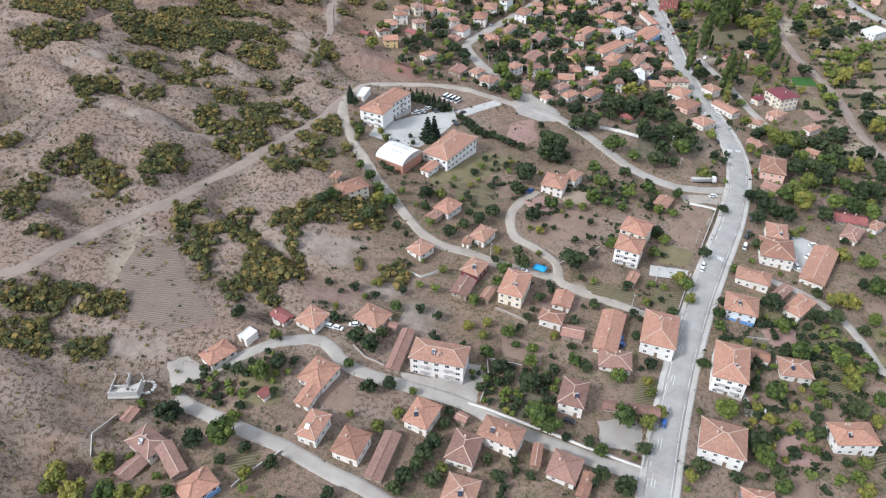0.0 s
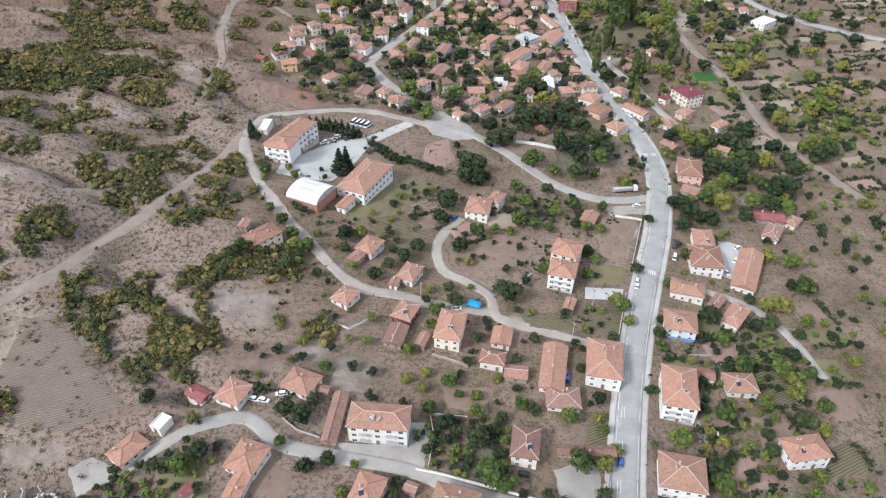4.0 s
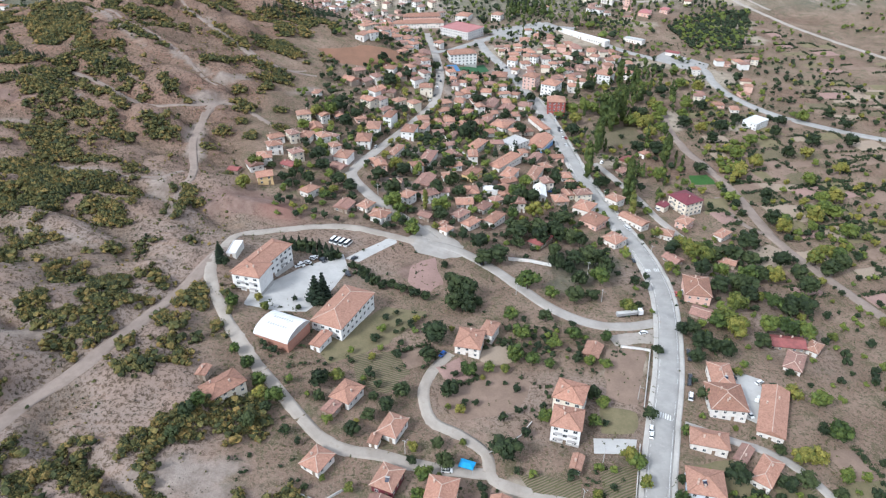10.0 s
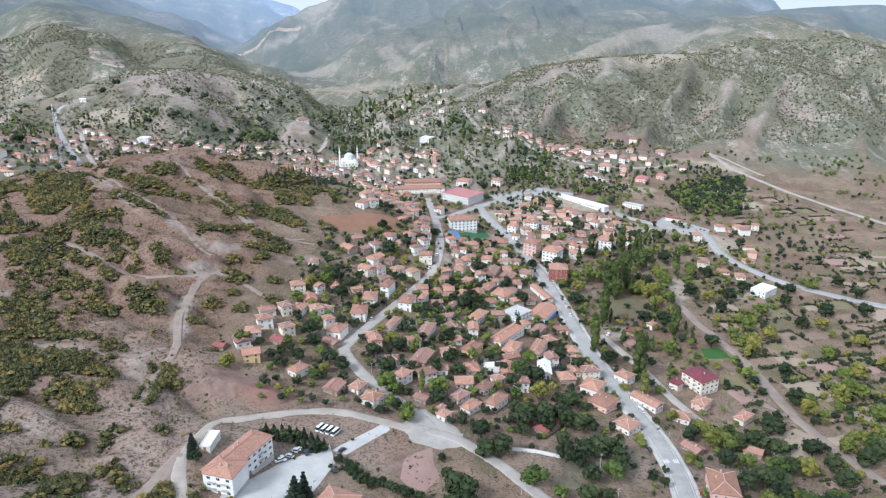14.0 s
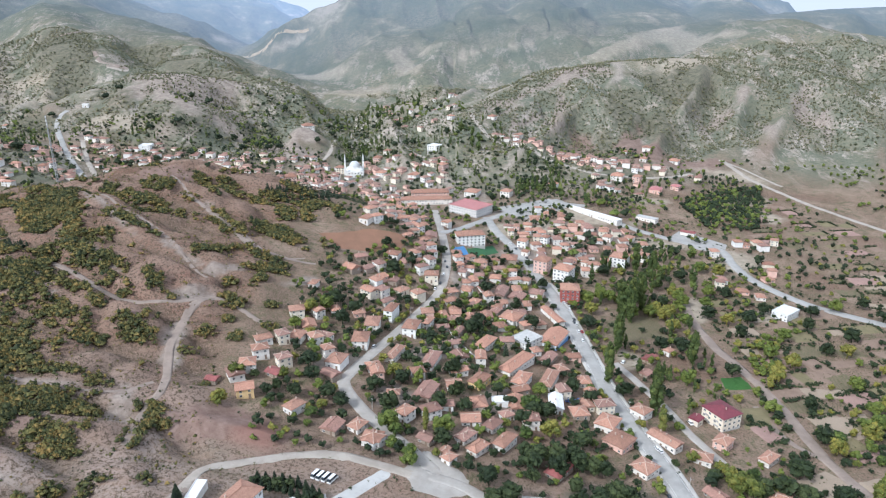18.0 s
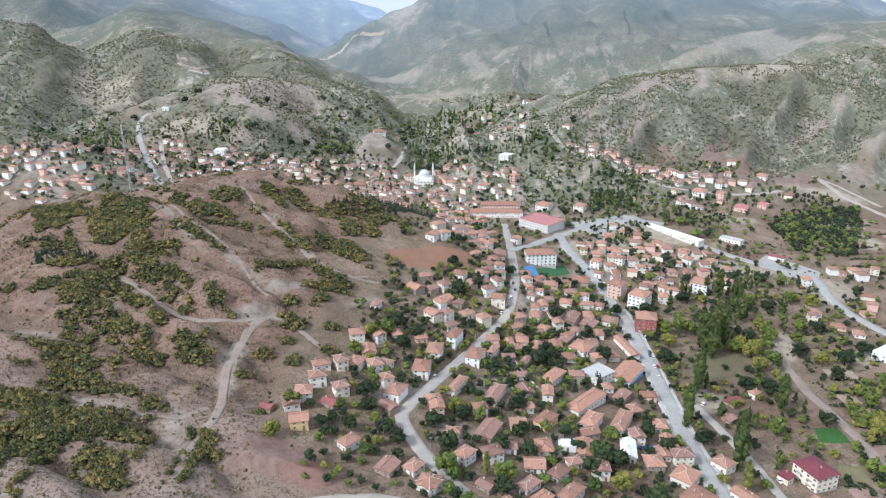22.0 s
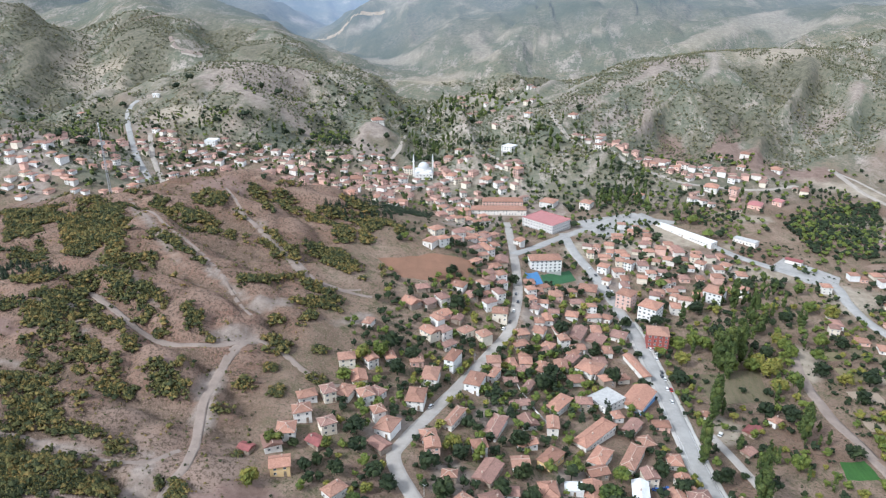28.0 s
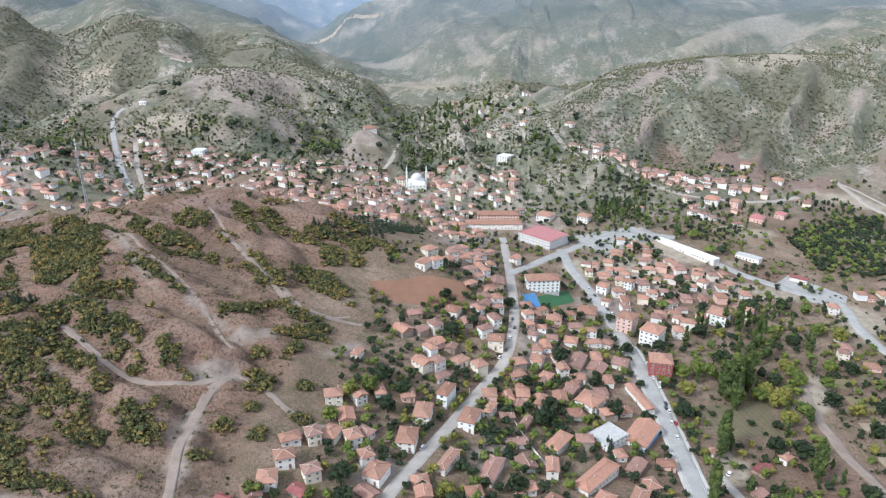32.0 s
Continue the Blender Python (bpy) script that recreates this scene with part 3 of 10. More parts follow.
road("dirt_road", 6.5, "dirt", (-206.6, 160.6), (-195.8, 166.5), (-188.2, 176.0), (-183.4, 193.6), (-172.8, 212.5), (-160.3, 227.9), (-153.3, 250.4), (-143.3, 267.2), (-134.1, 288.3), (-126.7, 309.8), (-119.9, 337.3), (-112.3, 368.9))
road("village_lane", 5, "concrete", (-34.4, 113.7), (-46.2, 118.6), (-56.0, 120.8), (-74.8, 127.0), (-87.2, 129.5), (-102.3, 134.3), (-118.5, 139.8))
road("cross_lane", 5, "concrete", (-93.1, 166.5), (-80.5, 173.9), (-72.3, 171.9), (-64.7, 165.6), (-49.6, 162.5), (-32.7, 160.9), (-20.1, 158.9), (-3.3, 152.9), (16.4, 148.1), (31.7, 145.1), (49.4, 144.1))
road("upper_lane", 4, "concrete", (-93.1, 166.5), (-100.8, 160.0), (-107.7, 153.6), (-116.0, 148.7))
road("east_lane", 5, "concrete", (107.5, 541.4), (120.1, 509.7), (128.5, 484.4), (133.3, 464.0), (138.7, 448.4), (143.0, 436.5))
road("river_track", 6.5, "dirt", (192.3, 661.5), (186.7, 624.0), (189.0, 581.4), (197.1, 549.4), (203.5, 504.5), (204.4, 468.5), (206.6, 440.2), (213.4, 415.3), (224.1, 386.8), (231.4, 365.8))
road("highway", 9, "asphalt", (117.3, 921.1), (157.7, 876.3), (193.6, 831.7), (235.1, 801.2), (266.0, 784.5), (265.6, 747.0), (271.8, 707.7), (295.8, 665.4), (327.0, 637.9), (361.2, 615.5), (406.9, 592.5))
road("valley_road", 7, "gravel", (23.1, 1205.3), (41.1, 1132.0), (90.3, 1088.1), (161.5, 1022.0), (221.5, 1014.1), (278.6, 1025.6), (323.1, 1056.0))
road("hill_road", 7, "gravel", (386.3, 1122.0), (399.1, 1054.4), (422.7, 1005.2), (456.1, 925.8), (493.2, 836.7), (527.4, 765.9))
road("north_road", 6, "gravel", (-192.1, 1550.9), (-178.5, 1354.2), (-179.8, 1315.2), (-158.1, 1262.8), (-116.5, 1217.4), (-65.4, 1116.7), (-39.9, 1083.4))
road("north_lane", 5, "gravel", (-190.1, 1222.5), (-184.9, 1161.1), (-187.5, 1097.8))
road("west_road", 7, "asphalt", (-587.7, 1180.2), (-588.2, 1148.5), (-544.6, 1072.9), (-469.1, 958.2), (-414.8, 888.8))
road("west_lane", 6, "gravel", (-511.3, 1066.3), (-459.9, 976.6), (-403.1, 892.2))
road("hill_track", 4.5, "dirt", (-148.4, 383.7), (-151.6, 412.3), (-149.3, 429.1), (-160.4, 468.9), (-163.0, 497.7), (-157.5, 519.1), (-153.9, 526.1))
road("hill_track_b", 4, "dirt", (-153.6, 524.9), (-171.3, 509.3), (-191.9, 506.0), (-210.6, 509.7), (-228.0, 517.6), (-260.5, 538.3))
road("hill_path", 3, "dirt", (-153.9, 526.1), (-135.0, 520.1), (-113.3, 506.5), (-93.8, 508.8))
road("hill_path_b", 3.5, "dirt", (-220.6, 661.5), (-185.7, 635.8), (-151.0, 603.5), (-129.2, 600.6), (-103.9, 603.5))
road("mountain_road", 7, "dirt", (-860.7, 1683.9), (-846.7, 1690.6), (-844.4, 1787.1))
road("mountain_road_b", 8, "dirt", (-723.6, 1564.1), (-695.1, 1527.4), (-663.9, 1522.6), (-643.7, 1520.2), (-677.7, 1509.8))
road("garden_lane", 3.5, "concrete", (143.8, 215.4), (138.5, 234.9), (130.2, 249.3), (119.4, 256.7), (107.6, 260.5), (90.9, 267.4))
road("market_street", 9, "asphalt", (-12.8, 759.7), (16.9, 819.9), (66.1, 879.8), (110.8, 905.5), (152.6, 902.2))


GX, GY = spaced(-330, 330, 3.0, (-2900, 2900), 1.03), spaced(40, 760, 3.0, (-500, 5200), 1.022)
MX, MY = np.meshgrid(GX, GY)
GZ = ground(MX, MY)


def cut_bank(x, y):
    """Height of the quarried red bank above the school's road."""
    u, v = x - CUT[0], y - CUT[1]
    return ramp(np.abs(v + 0.12 * u + 4 * grain(x, y, 14, 12)), 16, 0) * ramp(np.abs(u), 30, 14)


CUT = (-107, 408)
GZ = GZ + 5.0 * cut_bank(MX, MY + 6) * (MY > CUT[1] - 6)


def grade(z):
    """Cut and fill the ground along the roads, so that they run smoothly."""
    for line, width in ROAD_LINES.values():
        if line[:, 1].max() > 1300:
            continue
        h = ground(line[:, 0], line[:, 1])
        k = np.ones(9) / 9
        h = np.convolve(np.pad(h, 4, mode="edge"), k, "valid")
        reach = width / 2 + 8
        i0, i1 = np.searchsorted(GX, (line[:, 0].min() - reach, line[:, 0].max() + reach))
        j0, j1 = np.searchsorted(GY, (line[:, 1].min() - reach, line[:, 1].max() + reach))
        px, py = MX[j0:j1, i0:i1], MY[j0:j1, i0:i1]
        best, near = np.full(px.shape, 1e9), np.zeros(px.shape)
        for (lx, ly), lz in zip(line, h):
            d = np.hypot(px - lx, py - ly)
            hit = d < best
            best[hit], near[hit] = d[hit], lz
        w = 1 - ramp(best, width / 2 + 1.5, reach)
        z[j0:j1, i0:i1] = z[j0:j1, i0:i1] * (1 - w) + near * w
    return z


GZ = grade(GZ)


def lay(x, y, up=0.0):
    """Height of the ground sheet."""
    i = np.clip(np.searchsorted(GX, x) - 1, 0, len(GX) - 2)
    j = np.clip(np.searchsorted(GY, y) - 1, 0, len(GY) - 2)
    u, v = (x - GX[i]) / (GX[i + 1] - GX[i]), (y - GY[j]) / (GY[j + 1] - GY[j])
    return (GZ[j, i] * (1 - u) + GZ[j, i + 1] * u) * (1 - v) + (GZ[j + 1, i] * (1 - u) + GZ[j + 1, i + 1] * u) * v + up


def sheet(name, px, py, pz, material, smooth=True):
    """A mesh from a grid of places."""
    rows, cols = px.shape
    k = np.arange(rows * cols).reshape(rows, cols)
    faces = np.stack([k[:-1, :-1], k[:-1, 1:], k[1:, 1:], k[1:, :-1]], -1).reshape(-1, 4)
    me = bpy.data.meshes.new(name)
    me.vertices.add(rows * cols)
    me.vertices.foreach_set("co", np.stack([px, py, pz], -1).ravel())
    me.loops.add(faces.size)
    me.loops.foreach_set("vertex_index", faces.ravel())
    me.polygons.add(len(faces))
    me.polygons.foreach_set("loop_start", np.arange(0, faces.size, 4))
    me.polygons.foreach_set("use_smooth", np.full(len(faces), smooth))
    me.materials.append(material)
    me.update(calc_edges=True)
    return me


PATCHES = []


def patch(kind, x, y, ax, ay, bx, by):
    """A patch of other soil: open fields, pale scree, red earth or thick woods, in an ellipse with the half axes a and b."""
    PATCHES.append(("tan red pale dark".split().index(kind), x, y, ax, ay, bx, by))


patch("tan", 484, 1595, 102, 33, -18, -57)
patch("tan", -224, 1808, 81, 4, 8, -60)
patch("tan", -57, 1657, 49, 4, 2, -44)
patch("tan", -900, 1520, 27, -42, -5, -29)
patch("tan", -853, 1498, 71, -12, 11, -24)
patch("tan", -496, 1126, 51, 3, 14, -28)
patch("tan", -827, 1429, 80, -33, 7, -17)
patch("tan", -698, 1362, 93, -93, 17, -33)
patch("pale", -479, 1270, 96, -81, 13, -36)
patch("pale", -412, 1352, 42, 49, 18, -57)
patch("pale", -435, 1222, 22, 38, 10, -29)
patch("pale", -251, 1117, 49, -11, 5, -41)
patch("pale", -506, 1240, 22, -8, 14, -35)
patch("pale", -560, 904, 18, 13, 24, -39)
patch("pale", 35, 1246, 27, 10, 2, -12)
patch("pale", 82, 1223, 34, 46, 2, -2)
patch("pale", 117, 1216, 41, 56, 2, -6)
patch("pale", 164, 1255, 36, 68, 2, -5)
patch("pale", 145, 1163, 34, 46, 2, -8)
patch("pale", 510, 1382, 5, -15, -27, -53)
patch("pale", 506, 1261, 8, 2, -10, -59)
patch("pale", 444, 1309, 38, 28, -19, -55)
patch("pale", 59, 1295, 44, -88, 0, -14)
patch("pale", 213, 1464, 55, 40, -7, -52)
patch("pale", 273, 1523, 35, -29, -4, -32)
patch("pale", -339, 1168, 37, -17, 3, -19)
patch("pale", -229, 1174, 24, -1, 2, -23)
patch("pale", -523, 1108, 25, 17, 15, -28)
patch("pale", 621, 1392, 39, 58, -14, -58)
patch("pale", 617, 1295, 22, 24, -11, -54)
patch("red", 195, 1175, 20, -3, -6, -37)
patch("red", 288, 1108, 51, -12, -10, -32)
patch("red", 348, 1098, 45, -2, -11, -33)
patch("red", 172, 1118, 20, 2, -4, -26)
patch("red", 258, 1152, 35, 40, -14, -58)
patch("dark", -561, 1238, 77, -64, 7, -16)
patch("dark", -387, 1131, 19, 18, 9, -27)
patch("dark", -294, 1158, 33, -11, 0, -31)
patch("dark", -417, 1273, 24, 38, 6, -18)
patch("dark", -8, 1736, 64, 6, 0, -42)
patch("dark", 427, 1507, 99, 15, -9, -33)
patch("dark", 495, 1519, 70, 20, -5, -19)
patch("dark", -445, 1153, 31, -13, 5, -17)
patch("dark", -617, 1139, 68, -24, 19, -34)
patch("dark", -806, 1323, 35, 9, 11, -19)
patch("dark", -264, 1351, 37, 64, 4, -19)
patch("dark", -976, 1517, 48, 29, -182, 263)
patch("dark", -904, 1365, 33, 29, -15, 25)
patch("dark", -804, 1609, 123, -96, -86, 166)
patch("dark", -720, 1455, 96, -66, -70, 129)
patch("dark", -639, 1696, 139, -106, -31, 80)
patch("dark", -496, 1574, 95, -74, -13, 39)
patch("dark", -738, 1813, 132, -112, -47, 112)
patch("dark", -728, 2573, 100, -150, -79, 267)
patch("dark", -892, 2452, 15, 227, -115, 299)
patch("dark", -326, 2216, 109, 34, -11, 74)
patch("dark", -170, 2065, 91, -16, -9, 98)
patch("dark", 89, 2063, 83, -1, 0, 34)
patch("dark", 241, 1942, 60, -40, 2, 30)
patch("dark", 227, 2086, 79, -30, 4, 53)
patch("dark", -79, 2315, 93, -3, -3, 61)
patch("dark", 358, 2131, 77, 38, 12, 76)
patch("dark", 420, 1454, 87, 29, 33, 114)
patch("dark", 287, 1316, 37, 11, 17, 85)
patch("dark", 312, 1212, 43, -20, 17, 65)
patch("dark", 229, 1176, 16, -12, 6, 33)
patch("dark", -377, 1337, 46, 33, -1, 7)
patch("dark", -304, 1205, 38, -1, -13, 47)
patch("dark", -489, 1222, 24, 5, -7, 18)
patch("tan", 601, 1996, 60, -70, 30, 90)
patch("tan", 394, 1899, 90, 75, 9, 49)
patch("tan", 548, 2068, 87, 84, 20, 78)
patch("tan", 673, 1948, 49, -90, 14, 30)
patch("tan", 20, 1980, 61, 43, -0, 9)
patch("tan", 176, 2016, 43, 20, 0, 9)
patch("tan", -25, 2018, 71, -10, -1, 9)
patch("tan", -132, 1967, 45, -66, -6, 85)
patch("tan", -360, 2049, 97, -42, -10, 56)
patch("tan", -494, 2314, 60, 41, -3, 17)
patch("tan", -506, 1926, 30, -70, -40, 140)
patch("tan", -953, 1619, 6, 14, -60, 95)
patch("tan", -902, 1494, 7, 44, -8, 15)
patch("tan", -730, 1339, 121, -128, -34, 56)
patch("pale", -450, 1309, 129, -61, -61, 155)
patch("pale", -416, 1191, 28, -6, -21, 54)
patch("pale", -267, 1129, 53, -17, -10, 39)
patch("pale", -571, 913, 30, -1, -149, 196)
patch("pale", 79, 1263, 36, 52, 1, 20)
patch("pale", 158, 1378, 51, 56, 2, 16)
patch("pale", 172, 1274, 12, 18, 10, 77)
patch("pale", 89, 1161, 9, 21, 5, 75)
patch("red", 187, 1108, 43, 10, 9, 47)
patch("red", 296, 1100, 65, 30, 6, 24)
patch("tan", 67, 817, 45, 12, -2, -27)
patch("tan", 146, 866, 48, -17, -5, -20)
patch("tan", 212, 794, 28, -7, -6, -16)
patch("tan", 274, 757, 25, -7, -14, -32)
patch("tan", 198, 643, 7, -11, -13, -22)
patch("tan", 362, 955, 41, 12, -8, -21)
patch("tan", 357, 900, 20, -6, -11, -23)
patch("tan", 383, 1061, 48, -18, -7, -17)
patch("tan", 226, 934, 36, -1, -4, -13)
patch("tan", 251, 638, 17, 3, -6, -14)
patch("tan", 118, 549, 9, -4, -6, -14)
patch("pale", 121, 814, 59, -1, -6, -34)
patch("pale", 65, 731, 19, -25, -11, -38)
patch("pale", 12, 921, 32, 3, -0, -33)
patch("pale", 166, 797, 29, -7, -6, -22)
patch("pale", 71, 871, 36, 6, -2, -23)
patch("pale", -48, 854, 30, 56, 3, -47)
patch("pale", 9, 641, 10, -9, -7, -24)
patch("pale", -70, 487, 12, 5, 2, -13)
patch("pale", 34, 617, 10, -7, -5, -16)
patch("pale", -15, 518, 8, -9, -6, -18)
patch("pale", -35, 458, 11, -3, -1, -12)
patch("pale", 72, 626, 9, 3, -2, -19)
patch("pale", -66, 659, 17, 7, 1, -10)
patch("pale", 23, 469, 12, 5, -1, -15)
patch("pale", -166, 521, 13, 7, 3, -7)
patch("pale", -158, 560, 16, 10, 2, -5)
patch("pale", -222, 587, 35, -21, 1, -4)
patch("pale", -256, 607, 36, -35, 0, -5)
patch("pale", -171, 624, 29, -27, 1, -7)
patch("pale", -160, 471, 6, 1, 6, -25)
patch("pale", -219, 424, 33, 0, 2, -3)
patch("pale", -259, 471, 30, -1, 0, -1)
patch("pale", -164, 416, 7, -2, 4, -16)
patch("pale", -236, 543, 29, -17, 1, -4)
patch("pale", -186, 565, 22, -9, -1, -2)
patch("pale", -235, 494, 24, -16, -0, -1)
patch("pale", -109, 575, 12, 14, 2, -5)
patch("pale", -268, 520, 15, 4, 4, -6)
patch("red", -117, 412, 24, 8, 4, -12)
patch("red", -199, 389, 23, -0, 1, -3)
patch("red", -242, 697, 27, 7, 4, -10)
patch("red", -234, 516, 19, -10, 3, -7)
patch("red", -283, 493, 18, 0, 3, -5)
patch("red", -187, 484, 12, 9, 2, -3)
patch("pale", -243, 336, 25, 20, 2, -3)
patch("pale", -227, 280, 19, 1, 1, -2)
patch("pale", -180, 282, 27, 7, 2, -4)
patch("pale", -95, 224, 20, 5, 2, -7)
patch("pale", -44, 198, 11, 3, 2, -10)
patch("pale", -295, 395, 29, -3, 5, -8)
patch("pale", -198, 356, 32, -4, 0, -2)
patch("pale", -193, 223, 13, 6, 1, -2)
patch("pale", -143, 152, 16, 3, 2, -3)
patch("pale", -81, 220, 11, 1, 0, -4)
patch("pale", -59, 207, 9, 2, 1, -4)
patch("red", -128, 409, 14, -3, -0, -6)
patch("red", -79, 198, 12, 4, 1, -5)
patch("red", -20, 366, 10, 4, 1, -9)
patch("red", 10, 223, 14, 3, 0, -7)
patch("red", -120, 170, 10, 2, 1, -3)
patch("tan", -152, 189, 18, -8, 3, -16)
patch("tan", 22, 232, 10, 2, -0, -7)
patch("tan", 74, 300, 12, 3, -2, -15)
patch("dark", 1, 164, 12, 2, 0, -7)
patch("dark", 100, 221, 14, 3, -3, -13)
patch("dark", -105, 155, 11, 2, 1, -4)
patch("dark", 70, 385, 25, 10, -3, -23)



def soils(px, py):
    """How much of each other soil lies at these places."""
    share_of = np.zeros((*px.shape, 4))
    for k, x, y, ax, ay, bx, by in PATCHES:
        reach = abs(ax) + abs(ay) + abs(bx) + abs(by)
        some = (np.abs(px - x) < 1.5 * reach) & (np.abs(py - y) < 1.5 * reach)
        if not some.any():
            continue
        qx, qy, det = px[some] - x, py[some] - y, ax * by - ay * bx
        d = np.hypot((qx * by - qy * bx) / det, (qy * ax - qx * ay) / det)
        size = max(6.0, reach * 0.22)
        d = d + 0.30 * grain(px[some], py[some], size, 70 + k) + 0.18 * grain(px[some], py[some], size * 0.35, 75 + k)
        share_of[some, k] = np.maximum(share_of[some, k], ramp(d, 1.12, 0.72))
    return share_of


near_rows = int(np.searchsorted(GY, 1780))
NX, NY, NZ = MX[: near_rows + 1], MY[: near_rows + 1], GZ[: near_rows + 1]
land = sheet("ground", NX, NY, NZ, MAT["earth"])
layer = land.color_attributes.new("cover", "FLOAT_COLOR", "POINT")
wild_part = np.maximum(ramp(NY, 1120, 1260), ramp(far_height(NX, NY)[0] - NZ, -14, 2) * ramp(NY, 780, 900))
bare_part = np.maximum(hill_side(NX, NY), 0.75 * ramp(grain(NX, NY, 55, 21), 0.25, 0.7))
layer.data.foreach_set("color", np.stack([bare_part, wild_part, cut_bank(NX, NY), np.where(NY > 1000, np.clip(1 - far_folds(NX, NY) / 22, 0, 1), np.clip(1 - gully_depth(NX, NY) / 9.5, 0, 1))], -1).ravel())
land.color_attributes.new("soils", "FLOAT_COLOR", "POINT").data.foreach_set("color", soils(NX, NY).ravel())
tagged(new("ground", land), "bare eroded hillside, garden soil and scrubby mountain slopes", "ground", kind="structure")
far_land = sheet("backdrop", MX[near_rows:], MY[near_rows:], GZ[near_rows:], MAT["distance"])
FX, FY = MX[near_rows:], MY[near_rows:]
far_land.color_attributes.new("cover", "FLOAT_COLOR", "POINT").data.foreach_set("color", np.stack([0 * FX, 0 * FX, 0 * FX, np.clip(1 - far_folds(FX, FY) / 22, 0, 1) * ramp(FY, 2300, 1900)], -1).ravel())
far_land.color_attributes.new("soils", "FLOAT_COLOR", "POINT").data.foreach_set("color", soils(MX[near_rows:], MY[near_rows:]).ravel())
tagged(new("backdrop", far_land), "wooded mountains closing the valley, haze put in as a blue glow", "backdrop", kind="structure")


# ---- roads ----
def sides(line):
    d = np.gradient(line, axis=0)
    d /= np.linalg.norm(d, axis=1, keepdims=True) + 1e-9
    return np.stack([-d[:, 1], d[:, 0]], 1)


def strip(name, line, offsets, up, material, edge_wobble=0.0):
    """A band along a line, from the first offset to the last, laid on the ground."""
    s = sides(line)
    off = np.array(offsets)[None, :] * np.ones((len(line), 1))
    if edge_wobble:
        off[:, 0] += edge_wobble * grain(line[:, 0], line[:, 1], 9, 31)
        off[:, -1] += edge_wobble * grain(line[:, 0], line[:, 1], 8, 32)
    px = line[:, :1] + off * s[:, :1]
    py = line[:, 1:] + off * s[:, 1:]
    up = np.array(up)[None, :] if np.ndim(up) else up
    return sheet(name, px, py, lay(px, py) + up, material)


KIND = {"asphalt": ("asphalt", "worn grey asphalt road"), "concrete": ("laneway", "pale worn concrete village lane"), "gravel": ("gravel", "pale gravel road"), "dirt": ("dirt", "rutted brown dirt track on bare ground")}
LIFT = [0.0]


def pave(name, line, width, kind):
    LIFT[0] += 0.006
    mat, label = KIND[kind]
    up = {"asphalt": 0.20, "concrete": 0.15, "gravel": 0.11, "dirt": 0.07}[kind] + LIFT[0]
    w = width / 2
    loose = 0.9 if kind in ("dirt", "gravel") else 0.12
    me = strip(name, line, (-w - 0.3, -w, -w / 2, 0, w / 2, w, w + 0.3), (-0.12, up, up, up + 0.04, up, up, -0.12), MAT[mat], loose)
    return tagged(new(name, me), label, "road", kind="structure")


for name, (line, width) in ROAD_LINES.items():
    pave(name, line, width, ROAD_KINDS[name])

# ---- houses ----
def part(name, bm, material, parent, label=""):
    """Links a bmesh as one mesh object under a thing or a part."""
    me = bpy.data.meshes.new(name)
    bm.to_mesh(me)
    bm.free()
    for m in material if isinstance(material, (list, tuple)) else (material,):
        me.materials.append(m)
    ob = new(name, me)
    ob.parent = parent
    if label:
        ob["label"] = label
    return ob


def share(name, me, parent, m):
    ob = new(name, me)
    ob.parent = parent
    ob.matrix_basis = m
    return ob


def block(bm, x0, x1, y0, y1, z0, z1, mat=0):
    v = [bm.verts.new(q) for q in ((x0, y0, z0), (x1, y0, z0), (x1, y1, z0), (x0, y1, z0), (x0, y0, z1), (x1, y0, z1), (x1, y1, z1), (x0, y1, z1))]
    for f in ((3, 2, 1, 0), (4, 5, 6, 7), (0, 1, 5, 4), (1, 2, 6, 5), (2, 3, 7, 6), (3, 0, 4, 7)):
        bm.faces.new([v[i] for i in f]).material_index = mat
    return v


def mesh_of(bm, name, *materials):
    me = bpy.data.meshes.new(name)
    bm.to_mesh(me)
    bm.free()
    for m in materials:
        me.materials.append(m)
    return me


def window_mesh(w, h):
    """A framed window with a mullion, standing proud of the wall. Faces -y."""
    bm = bmesh.new()
    t = 0.1
    xs, zs = (-w / 2, -w / 2 + t, -0.04, 0.04, w / 2 - t, w / 2), (0, t, h - t, h)
    grid = [[[bm.verts.new((x, y, z)) for x in xs] for z in zs] for y in (-0.08, 0.05)]
    solid = [[not (j == 1 and i in (1, 3)) for i in range(5)] for j in range(3)]
    for j in range(3):
        for i in range(5):
            if not solid[j][i]:
                continue
            for y, g in enumerate(grid):
                q = (g[j][i], g[j][i + 1], g[j + 1][i + 1], g[j + 1][i])
                bm.faces.new(q if y == 0 else q[::-1])
            for dj, di, p, q in ((-1, 0, (j, i), (j, i + 1)), (1, 0, (j + 1, i + 1), (j + 1, i)), (0, -1, (j + 1, i), (j, i)), (0, 1, (j, i + 1), (j + 1, i + 1))):
                jj, ii = j + dj, i + di
                if 0 <= jj < 3 and 0 <= ii < 5 and solid[jj][ii]:
                    continue
                f, k = grid
                bm.faces.new((f[q[0]][q[1]], f[p[0]][p[1]], k[p[0]][p[1]], k[q[0]][q[1]]))
    return mesh_of(bm, "window", MAT["frame"])


